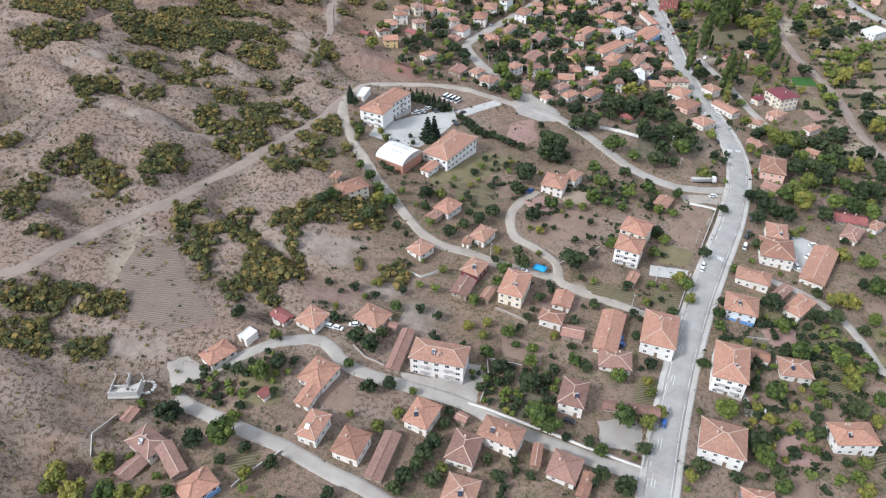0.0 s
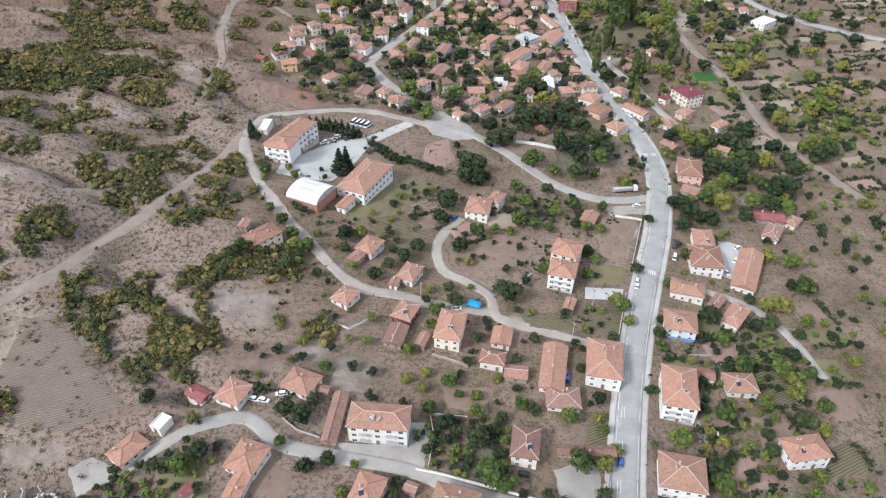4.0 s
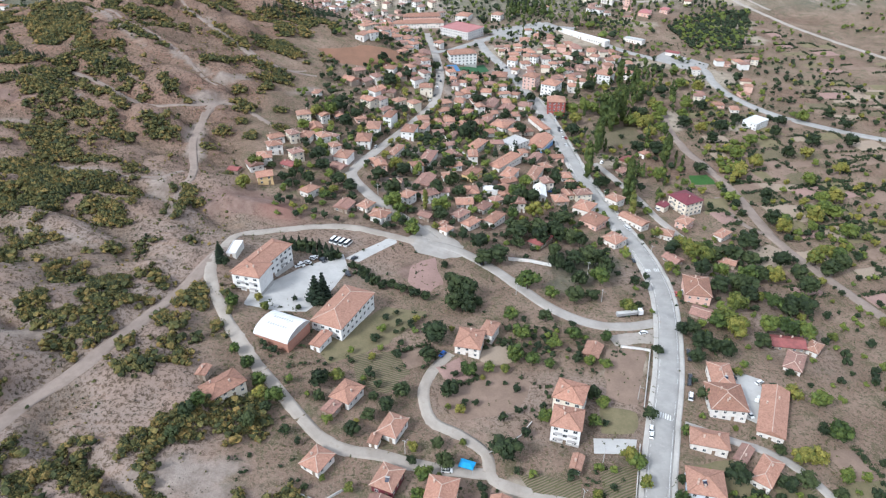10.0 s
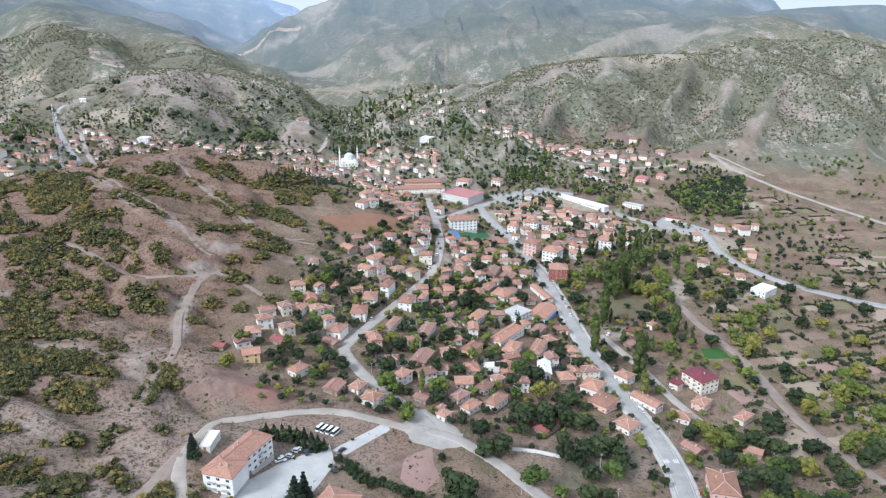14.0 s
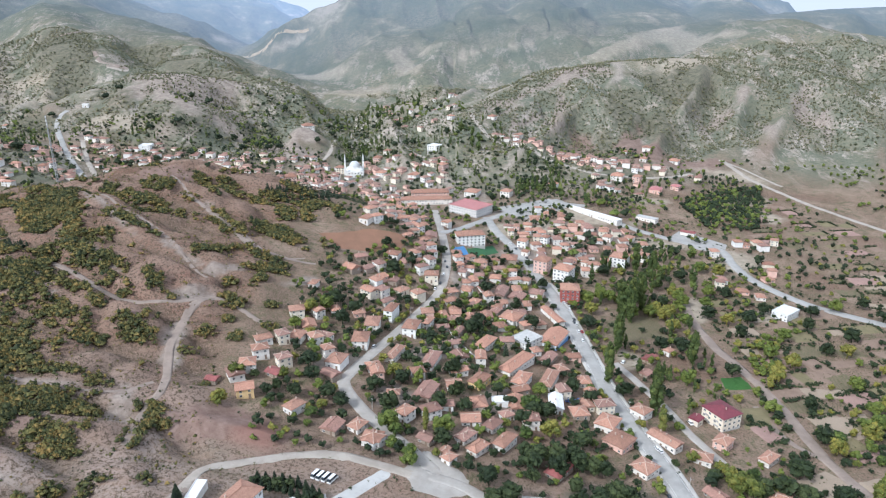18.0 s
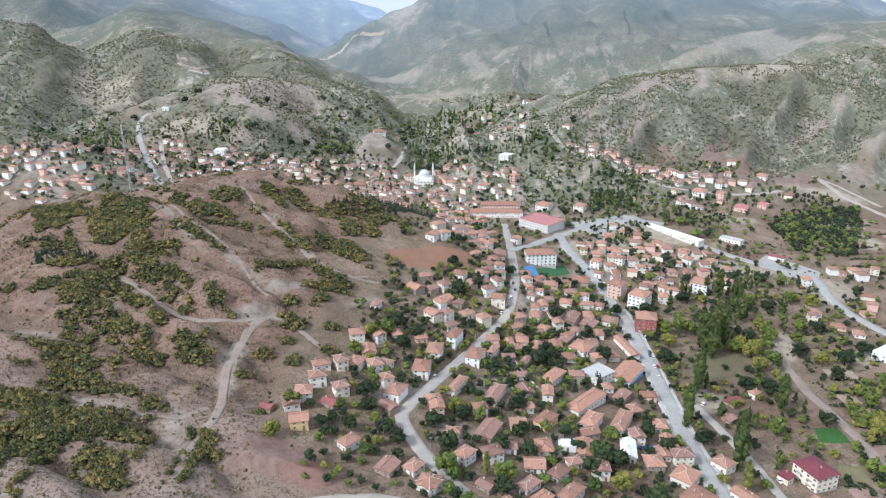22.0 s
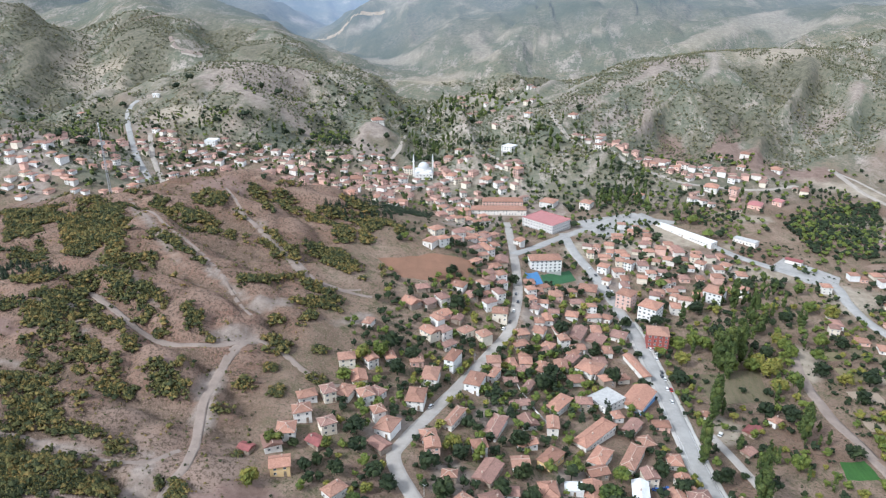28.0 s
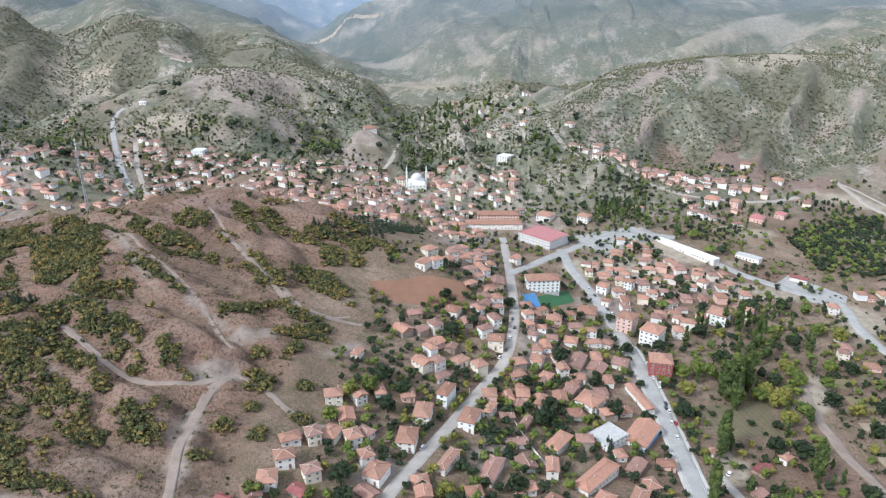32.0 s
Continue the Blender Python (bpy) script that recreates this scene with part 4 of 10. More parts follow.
def glazed(me, w, h):
    """The same window with its panes in one mesh, for houses further off."""
    bm = bmesh.new()
    bm.from_mesh(me)
    block(bm, -w / 2 + 0.08, w / 2 - 0.08, -0.025, 0.04, 0.08, h - 0.08, 1)
    return mesh_of(bm, "window", MAT["frame"], MAT["glass"])


def pane_mesh(w, h):
    bm = bmesh.new()
    block(bm, -w / 2 + 0.09, w / 2 - 0.09, -0.025, 0.04, 0.09, h - 0.09)
    return mesh_of(bm, "pane", MAT["glass"])


WINDOWS = {k: (window_mesh(*k), pane_mesh(*k)) for k in ((1.3, 1.35), (1.7, 1.45))}
FAR_WINDOWS = {k: glazed(v[0], *k) for k, v in WINDOWS.items()}


def door_mesh():
    bm = bmesh.new()
    block(bm, -0.5, 0.5, -0.05, 0.05, 0, 2.05)
    block(bm, -0.6, -0.5, -0.09, 0.05, 0, 2.15)
    block(bm, 0.5, 0.6, -0.09, 0.05, 0, 2.15)
    block(bm, -0.5, 0.5, -0.09, 0.05, 2.05, 2.15)
    block(bm, -0.75, 0.75, -0.7, -0.05, -0.3, 0.0)
    return mesh_of(bm, "door", MAT["wood"])


DOOR = door_mesh()


def chimney_mesh():
    bm = bmesh.new()
    block(bm, -0.3, 0.3, -0.25, 0.25, -0.9, 0.75)
    block(bm, -0.38, 0.38, -0.33, 0.33, 0.75, 0.87)
    block(bm, -0.22, 0.22, -0.17, 0.17, 0.87, 1.05)
    return mesh_of(bm, "chimney", MAT["ridge"])


CHIMNEY = chimney_mesh()


def heater_meshes():
    bm = bmesh.new()
    v = block(bm, -0.75, 0.75, -0.6, 0.6, 0, 0.09)
    for q in v:
        q.co.z += (q.co.y + 0.6) * 0.75
    a = mesh_of(bm, "solar_panel", MAT["panel"])
    bm = bmesh.new()
    bmesh.ops.create_cone(bm, cap_ends=True, segments=10, radius1=0.25, radius2=0.25, depth=1.5, matrix=Matrix.Translation((0, 0.75, 1.15)) @ Matrix.Rotation(radians(90), 4, "Y"))
    for x in (-0.6, 0.6):
        block(bm, x - 0.03, x + 0.03, 0.7, 0.76, -0.3, 1.0)
    return a, mesh_of(bm, "water_tank", MAT["steel"])


HEATER = heater_meshes()


def roof_shape(kind, w, d, h, pitch):
    """Roof slab over w x d with its eaves at h; returns the bmesh, the rise and the hip lines. Runs along x."""
    bm = bmesh.new()
    uv = bm.loops.layers.uv.new("tile")
    flip = d > w
    a, b = (d, w) if flip else (w, d)
    up = b / 2 * pitch
    run = a / 2 - b / 2 if kind == "hip" else a / 2
    run = max(run, 0.15)
    turn = (lambda x, y, z: (-y, x, z)) if flip else (lambda x, y, z: (x, y, z))
    thick = 0.22
    e = [(-a / 2, -b / 2), (a / 2, -b / 2), (a / 2, b / 2), (-a / 2, b / 2)]
    lo = [bm.verts.new(turn(x, y, h - thick)) for x, y in e]
    hi = [bm.verts.new(turn(x, y, h)) for x, y in e]
    r0, r1 = bm.verts.new(turn(-run, 0, h + up)), bm.verts.new(turn(run, 0, h + up))
    slopes = [(hi[0], hi[1], r1, r0), (hi[2], hi[3], r0, r1)]
    slopes += [(hi[1], hi[2], r1), (hi[3], hi[0], r0)]
    for s in slopes:
        f = bm.faces.new(s)
        o = s[0].co.copy()
        u = (s[1].co - o).normalized()
        v = f.normal.cross(u) if f.normal.length else Vector((0, 0, 1)).cross(u)
        f.normal_update()
        v = f.normal.cross(u)
        for lp in f.loops:
            q = lp.vert.co - o
            lp[uv].uv = (q.dot(u), q.dot(v))
    for i in range(4):
        j = (i + 1) % 4
        bm.faces.new((lo[i], lo[j], hi[j], hi[i]))
    bm.faces.new(lo[::-1])
    lines = [(r0.co.copy(), r1.co.copy())]
    if kind == "hip":
        lines += [(hi[0].co.copy(), r0.co.copy()), (hi[3].co.copy(), r0.co.copy()), (hi[1].co.copy(), r1.co.copy()), (hi[2].co.copy(), r1.co.copy())]
    return bm, up, lines


def beam(bm, p, q, w, t):
    """A square bar from p to q."""
    d = q - p
    m = Matrix.Translation((p + q) / 2) @ d.to_track_quat("X", "Z").to_matrix().to_4x4()
    v = block(bm, -d.length / 2, d.length / 2, -w, w, -t, t)
    for k in v:
        k.co = m @ k.co


WALL_WORDS = {"plaster": "off-white plastered", "white": "white-painted", "apartment": "pale grey rendered", "cream": "cream-painted", "pink": "pink-painted", "yellow": "yellow-painted", "blue": "white and blue-painted", "stone": "rubble-stone walled", "red": "red-painted", "darkred": "plastered", "brick": "brick-walled"}
ROOF_WORDS = {"tile": "orange clay-tile", "weathered": "weathered brown clay-tile", "redtin": "faded red sheet", "darkred": "dark red", "pinkroof": "pinkish red sheet", "white": "flat white sheet", "whiteroof": "white sheet", "concrete": "flat grey"}
rng = random.Random(11)
FOOTPRINTS = []


def house(x, y, w, d, turn, h, roof, wall, kind):
    FOOTPRINTS.append((x, y, max(w, d) / 2))
    c, s = math.cos(radians(turn)), math.sin(radians(turn))
    corners = [(x + c * u * w / 2 - s * v * d / 2, y + s * u * w / 2 + c * v * d / 2) for u in (-1, 1) for v in (-1, 1)]
    zs = [float(lay(*q)) for q in corners]
    base = float(lay(x, y))
    storeys = max(1, round(h / 3.0))
    name = "apartment_building" if h > 7 else ("shed" if h < 2.75 else "house")
    ob = new(name)
    ob.matrix_basis = pose(x, y, base, 0, 0, turn)
    small = "small " if w * d < 60 else ("large " if w * d > 220 else "")
    tagged(ob, f"{small}{storeys}-storey {WALL_WORDS[wall]} {name.replace('_', ' ')} with {ROOF_WORDS[roof]} roof", "house" if h <= 7 else "building", "houses of the village")
    near = y < 330
    over = 0.12 if kind == "flat" else (0.35 if h < 2.75 else 0.6)
    W, D = w / 2 - over, d / 2 - over
    low = min(min(zs) - base, 0) - 0.6
    bm = bmesh.new()
    block(bm, -W, W, -D, D, low, h - 0.1)
    wm = MAT.get(wall, MAT["plaster"])
    walls = part("wall", bm, wm, ob)
    if wall == "blue" or (h > 8 and wall in ("white", "cream", "apartment")):
        bm = bmesh.new()
        block(bm, -W - 0.04, W + 0.04, -D - 0.04, D + 0.04, low, 0.9 if wall != "blue" else 1.3)
        part("plinth", bm, MAT["blueband"] if wall == "blue" else MAT["concrete"], ob, "painted band round the foot of the wall")
    if kind == "flat":
        bm = bmesh.new()
        block(bm, -W - 0.1, W + 0.1, -D - 0.1, D + 0.1, h - 0.1, h)
        for a in ((-W - 0.1, W + 0.1, -D - 0.1, -D + 0.15), (-W - 0.1, W + 0.1, D - 0.15, D + 0.1), (-W - 0.1, -W + 0.15, -D + 0.15, D - 0.15), (W - 0.15, W + 0.1, -D + 0.15, D - 0.15)):
            block(bm, *a, h, h + 0.35)
        top = part("roof", bm, MAT[{"white": "whiteroof", "concrete": "greyroof"}.get(roof, roof)], ob)
        up = 0.0
    else:
        pitch = rng.uniform(0.36, 0.46) if kind == "hip" else rng.uniform(0.3, 0.42)
        bm, up, lines = roof_shape(kind, w, d, h, pitch)
        top = part("roof", bm, MAT[roof], ob)
        if roof in ("tile", "weathered") and (y < 520):
            bm = bmesh.new()
            pale = rng.random() < 0.55
            for p, q in lines:
                beam(bm, p + Vector((0, 0, 0.04)), q + Vector((0, 0, 0.04)), 0.12, 0.08)
            part("ridge_cap", bm, MAT["ridge"] if pale else MAT[roof], top)
        if kind == "gable":
            flip = d > w
            a, b = (D, W) if flip else (W, D)
            for sx in (-1, 1):
                bm = bmesh.new()
                q = [(sx * a, -b, h - 0.11), (sx * a, b, h - 0.11), (sx * a, 0, h + up - 0.25)]
                q2 = [(px - sx * 0.2, py, pz) for px, py, pz in q]
                rot = (lambda px, py, pz: (-py, px, pz)) if flip else (lambda px, py, pz: (px, py, pz))
                va, vb = [bm.verts.new(rot(*k)) for k in q], [bm.verts.new(rot(*k)) for k in q2]
                bm.faces.new(va)
                bm.faces.new(vb[::-1])
                for i in range(3):
                    bm.faces.new((va[i], vb[i], vb[(i + 1) % 3], va[(i + 1) % 3]))
                bmesh.ops.recalc_face_normals(bm, faces=bm.faces)
                part("gable", bm, wm, ob)
        if h > 2.75 and y < 650:
            for k in range(1 if w * d < 130 or y > 450 else rng.randint(2, 3)):
                cx, cy = rng.uniform(-0.28, 0.28) * w, rng.uniform(-0.28, 0.28) * d
                a, b = (abs(cy), d / 2) if d < w else (abs(cx), w / 2)
                e = abs(cx) if w >= d else abs(cy)
                z = h + up * (1 - a / b)
                if kind == "hip":
                    z = min(z, h + (max(w, d) / 2 - e) * pitch)
                share("chimney", CHIMNEY, top, Matrix.Translation((cx, cy, z + 0.25)))
    if h > 3 and kind != "gable" and rng.random() < (0.25 if h < 5 else 0.45) and y < 330:
        cx, cy = rng.uniform(-0.2, 0.2) * w, -0.22 * d
        z = h + (up * (1 - abs(cy) / (d / 2)) if kind != "flat" and d < w else up * 0.5 if kind != "flat" else 0)
        heat = share("solar_heater", HEATER[0], top, Matrix.Translation((cx, cy, z + 0.15)) @ Matrix.Rotation(radians(-turn + rng.uniform(-15, 15)), 4, "Z"))
        share("water_tank", HEATER[1], heat, Matrix.Identity(4))
    # openings
    if h < 2.75 or (kind == "flat" and h < 3.4):
        share("door", DOOR, ob, Matrix.Translation((0, -D, 0.1)))
        return ob
    size = (1.3, 1.35) if h < 7 else (1.7, 1.45)
    floors = max(1, round((h - 0.3) / 2.95))
    step_h = (h - 0.4) / floors
    for axis, span, depth in ((0, W, D), (1, D, W), (2, W, D), (3, D, W)):
        ang = radians(turn + 90 * axis)
        face_y = -math.cos(ang)
        if face_y > (0.35 if y < 300 else -0.3):
            continue
        k = max(1, int(2 * span / (3.2 if h < 7 else 3.4)))
        for fl in range(floors):
            for i in range(k):
                u = (i + 0.5) / k * 2 * span - span
                z = fl * step_h + 0.95
                m = Matrix.Rotation(radians(90 * axis), 4, "Z") @ Matrix.Translation((u, -depth, z))
                if fl == 0 and axis == 0 and i == k // 2:
                    share("door", DOOR, ob, Matrix.Rotation(radians(90 * axis), 4, "Z") @ Matrix.Translation((u, -depth, 0.12)))
                    continue
                if y > 300:
                    if y > 560 and h < 7 and (rng.random() < 0.45 or face_y > -0.5):
                        continue
                    share("window", FAR_WINDOWS[size], ob, m)
                    continue
                win = share("window", WINDOWS[size][0], ob, m)
                share("pane", WINDOWS[size][1], win, Matrix.Identity(4))
        if h > 6.9 and wall in ("apartment", "cream", "white", "pink", "red") and axis == 0 and y < 560 and w > 8:
            for fl in range(1, floors):
                z = fl * step_h
                for u in ((-0.45 * span, 0.45 * span) if span > 5 else (0.0,)):
                    bm = bmesh.new()
                    block(bm, u - 1.5, u + 1.5, -depth - 1.25, -depth - 0.02, z - 0.14, z)
                    bal = part("balcony", bm, MAT["concrete"], ob)
                    bm = bmesh.new()
                    for r in (0.35, 0.65, 0.95):
                        block(bm, u - 1.5, u + 1.5, -depth - 1.25, -depth - 1.2, z + r, z + r + 0.05)
                    for q in np.linspace(-1.45, 1.45, 6):
                        block(bm, u + q - 0.02, u + q + 0.02, -depth - 1.245, -depth - 1.205, z, z + 0.95)
                    part("railing", bm, MAT["steel"], bal)
    return ob


FAR_TOWN = {"bm": bmesh.new(), "walls": ("plaster", "white", "cream", "pink"), "count": 0, "single": 0}


def far_house(x, y, w, d, turn, h, roof):
    """One of the many houses of the distant town, joined with its neighbours."""
    FOOTPRINTS.append((x, y, max(w, d) / 2))
    m = pose(x, y, float(lay(x, y)), 0, 0, turn)
    up = min(w, d) / 2 * 0.42
    if y < 900 and FAR_TOWN["single"] < 285:
        FAR_TOWN["single"] += 1
        wall = FAR_TOWN["walls"][FAR_TOWN["single"] % 4]
        ob = new("town_house")
        ob.matrix_basis = m
        tagged(ob, f"{'two-storey' if h > 4.5 else 'low'} {WALL_WORDS[wall]} town house with {ROOF_WORDS[roof]} roof", "house", "houses of the town")
        bm = bmesh.new()
        block(bm, -w / 2 + 0.5, w / 2 - 0.5, -d / 2 + 0.5, d / 2 - 0.5, -3, h - 0.1)
        part("wall", bm, MAT[wall], ob)
        part("roof", roof_shape("hip", w, d, h, 0.42)[0], MAT[roof], ob)
        for axis, span, depth in ((0, w, d), (1, d, w), (3, d, w)):
            if -math.cos(radians(turn + 90 * axis)) < -0.5:
                for fl in range(max(1, round(h / 3))):
                    for u in (-0.25, 0.25):
                        share("window", FAR_WINDOWS[(1.3, 1.35)], ob, Matrix.Rotation(radians(90 * axis), 4, "Z") @ Matrix.Translation((u * span, -depth / 2 + 0.5, 0.95 + 2.8 * fl)))
        return
    bm, n = FAR_TOWN["bm"], FAR_TOWN["count"]
    FAR_TOWN["count"] += 1
    start = len(bm.verts)
    new_verts = block(bm, -w / 2 + 0.5, w / 2 - 0.5, -d / 2 + 0.5, d / 2 - 0.5, -3, h - 0.1, n % 4)
    run = max(abs(w - d) / 2, 0.2)
    e = [bm.verts.new(q) for q in ((-w / 2, -d / 2, h), (w / 2, -d / 2, h), (w / 2, d / 2, h), (-w / 2, d / 2, h), (-w / 2, -d / 2, h - 0.2), (w / 2, -d / 2, h - 0.2), (w / 2, d / 2, h - 0.2), (-w / 2, d / 2, h - 0.2))]
    r = [bm.verts.new(q) for q in (((-run, 0, h + up), (run, 0, h + up)) if w >= d else ((0, -run, h + up), (0, run, h + up)))]
    new_verts += e + r
    sides4 = ((e[0], e[1], r[1], r[0]), (e[1], e[2], r[1]), (e[2], e[3], r[0], r[1]), (e[3], e[0], r[0])) if w >= d else ((e[0], e[1], r[0]), (e[1], e[2], r[1], r[0]), (e[2], e[3], r[1]), (e[3], e[0], r[0], r[1]))
    for f in sides4:
        bm.faces.new(f).material_index = 4 if roof == "tile" else 5
    for i in range(4):
        j = (i + 1) % 4
        bm.faces.new((e[4 + i], e[4 + j], e[j], e[i])).material_index = 4
    for axis, span, depth in ((0, w, d), (1, d, w), (3, d, w)):
        if -math.cos(radians(turn + 90 * axis)) > -0.3:
            continue
        for fl in range(max(1, round(h / 3))):
            for u in ((-0.25, 0.25) if span < 11 else (-0.32, 0, 0.32)):
                v = block(bm, u * span - 0.65, u * span + 0.65, -depth / 2 + 0.46, -depth / 2 + 0.52, 0.9 + 2.9 * fl, 2.2 + 2.9 * fl, 6)
                for q in v:
                    q.co = Matrix.Rotation(radians(90 * axis), 3, "Z") @ q.co
                new_verts += v
    for q in new_verts:
        q.co = m @ q.co


house(-129.5, 129.8, 4.3, 5.9, 352, 2.6, "weathered", "stone", "gable")
house(-117.1, 119.3, 12.3, 8.5, 334, 3.2, "weathered", "plaster", "hip")
house(-118.9, 111.1, 6.8, 8.5, 339, 2.6, "weathered", "stone", "gable")
house(-105.2, 113.3, 14.1, 5.5, 317, 2.6, "weathered", "stone", "gable")
house(-93.5, 106.1, 9.2, 11.0, 324, 3.2, "tile", "blue", "hip")
house(-109.1, 157.3, 8.4, 11.3, 326, 3, "tile", "plaster", "hip")
house(-101.6, 167.0, 4.3, 5.9, 336, 2.5, "white", "plaster", "flat")
house(-94.6, 182.2, 8.3, 5.7, 330, 3, "redtin", "plaster", "gable")
house(-87.0, 144.4, 4.3, 4.4, 329, 2.4, "redtin", "plaster", "gable")
house(-82.1, 182.2, 10.1, 10.3, 339, 3, "tile", "plaster", "hip")
house(-60.4, 189.5, 12.3, 10.5, 337, 3.2, "tile", "plaster", "hip")
house(-52.4, 187.9, 5.1, 3.3, 344, 2.4, "weathered", "stone", "gable")
house(-46.6, 176.4, 5.6, 21.2, 355, 2.4, "weathered", "stone", "gable")
house(-31.0, 172.8, 20.9, 10.9, 356, 9, "tile", "apartment", "hip")
house(-71.7, 157.0, 11.1, 12.1, 341, 3.4, "tile", "plaster", "hip")
house(-72.5, 146.6, 6.1, 9.2, 347, 3, "tile", "plaster", "gable")
house(-66.3, 134.4, 7.7, 11.5, 349, 4.6, "tile", "plaster", "hip")
house(-52.6, 130.7, 10.0, 11.2, 348, 4.6, "tile", "plaster", "hip")
house(-42.0, 129.9, 6.0, 18.5, 352, 2.4, "weathered", "stone", "gable")
house(-32.6, 147.7, 9.7, 11.6, 343, 4.8, "tile", "plaster", "hip")
house(-19.4, 151.1, 4.5, 3.9, 339, 2.6, "weathered", "stone", "gable")
house(-16.7, 137.7, 10.0, 12.4, 349, 4.2, "weathered", "plaster", "hip")
house(-5.3, 145.6, 14.6, 9.4, 344, 6, "tile", "plaster", "hip")
house(7.0, 141.6, 3.6, 9.2, 356, 2.6, "tile", "stone", "gable")
house(16.4, 138.8, 10.3, 11.0, 344, 3.4, "weathered", "plaster", "hip")
house(-15.5, 122.2, 10.8, 10.5, 352, 3.4, "tile", "plaster", "hip")
house(23.1, 133.7, 4.1, 10.1, 345, 3, "tile", "stone", "gable")
house(-7.5, 221.8, 11.0, 16.7, 349, 6.4, "tile", "cream", "hip")
house(12.9, 221.0, 8.2, 9.7, 349, 3, "tile", "plaster", "gable")
house(8.8, 208.4, 10.0, 7.2, 349, 4.2, "tile", "plaster", "hip")
house(17.5, 203.5, 9.1, 7.0, 353, 2.4, "weathered", "stone", "gable")
house(-18.4, 216.5, 4.4, 7.4, 341, 2.6, "tile", "stone", "gable")
house(-28.8, 217.6, 8.0, 11.4, 346, 3, "weathered", "stone", "gable")
house(18.2, 168.8, 9.7, 12.9, 351, 6, "weathered", "plaster", "hip")
house(39.2, 169.6, 20.5, 4.5, 359, 2.8, "weathered", "stone", "gable")
house(34.0, 192.2, 12.9, 10.1, 358, 3, "weathered", "plaster", "hip")
house(32.1, 207.0, 9.8, 23.5, 349, 3.2, "tile", "plaster", "gable")
house(51.8, 209.7, 13.9, 20.0, 350, 6.6, "tile", "white", "hip")
house(87.6, 234.5, 13.7, 12.7, 348, 5.6, "tile", "blue", "hip")
house(77.2, 196.4, 13.1, 20.1, 349, 9.2, "tile", "white", "hip")
house(92.0, 209.6, 7.2, 6.1, 348, 2.6, "tile", "plaster", "gable")
house(104.5, 205.9, 12.6, 10.3, 359, 3.4, "tile", "plaster", "hip")
house(69.9, 161.5, 15.7, 14.3, 349, 6.6, "tile", "white", "hip")
house(118.1, 176.4, 15.7, 10.2, 9, 6.2, "tile", "white", "hip")
house(79.5, 142.1, 10.8, 8.1, 359, 3.2, "tile", "blue", "hip")
house(114.2, 243.1, 8.2, 15.4, 320, 4.2, "tile", "plaster", "hip")
house(108.7, 251.7, 5.3, 10.2, 320, 2.8, "weathered", "stone", "gable")
house(42.7, 242.6, 4.7, 7.6, 339, 3, "tile", "plaster", "gable")
house(-93.3, 332.7, 14.2, 13.1, 345, 9.6, "tile", "white", "hip")
house(-91.2, 343.5, 32.1, 12.3, 65, 9.8, "tile", "white", "hip")
house(-50.7, 317.9, 16.1, 30.0, 336, 7, "tile", "white", "hip")
house(-58.0, 297.5, 5.7, 10.6, 336, 3.6, "tile", "white", "gable")
house(-88.7, 261.9, 15.0, 10.3, 45, 5, "tile", "cream", "hip")
house(-97.7, 268.6, 4.6, 6.1, 350, 3, "tile", "stone", "gable")
house(-43.9, 268.8, 9.6, 11.7, 332, 3.6, "tile", "plaster", "hip")
house(-48.9, 260.5, 5.8, 6.7, 332, 2.8, "weathered", "stone", "gable")
house(-25.3, 254.2, 8.6, 11.5, 336, 3.6, "tile", "plaster", "hip")
house(-31.5, 247.3, 4.4, 5.2, 344, 2.8, "tile", "plaster", "gable")
house(-50.5, 235.6, 8.8, 10.2, 330, 3.2, "tile", "plaster", "hip")
house(-25.6, 230.1, 8.9, 11.1, 337, 4, "tile", "darkred", "hip")
house(5.6, 306.8, 12.1, 14.0, 347, 5.4, "tile", "plaster", "hip")
house(14.8, 315.6, 7.0, 10.5, 335, 5.4, "tile", "plaster", "hip")
house(-41.7, 412.9, 10.3, 9.9, 349, 4.2, "tile", "plaster", "hip")
house(-108.1, 357.9, 4.9, 12.1, 356, 2.6, "white", "plaster", "flat")
house(41.2, 258.6, 12.2, 12.0, 344, 9, "tile", "white", "hip")
house(44.8, 273.1, 12.8, 12.4, 337, 9, "tile", "cream", "hip")
house(60.7, 307.4, 7.8, 10.2, 334, 3, "tile", "stone", "gable")
house(128.4, 369.3, 13.9, 19.5, 348, 6.6, "tile", "pink", "hip")
house(124.3, 348.4, 10.5, 9.4, 328, 2.6, "weathered", "stone", "gable")
house(111.0, 279.5, 15.3, 16.6, 353, 6, "tile", "plaster", "hip")
house(114.1, 293.6, 10.2, 16.8, 352, 5.6, "tile", "plaster", "hip")
house(130.3, 275.8, 11.2, 30.0, 334, 4, "tile", "plaster", "gable")
house(96.6, 256.7, 14.9, 9.5, 345, 4.4, "tile", "plaster", "hip")
house(160.2, 329.7, 17.4, 9.3, 350, 3, "redtin", "stone", "gable")
house(157.0, 313.6, 8.6, 14.5, 328, 3.4, "weathered", "plaster", "hip")
house(173.5, 327.5, 6.4, 9.7, 317, 3.6, "tile", "plaster", "hip")
house(156.7, 479.6, 17.4, 15.9, 297, 9.4, "darkred", "cream", "hip")
house(140.5, 475.5, 7.0, 7.3, 312, 4.4, "darkred", "cream", "gable")
house(148.3, 453.1, 8.9, 11.3, 316, 5.4, "tile", "pink", "hip")
house(169.6, 442.9, 7.1, 12.3, 310, 4, "tile", "plaster", "hip")
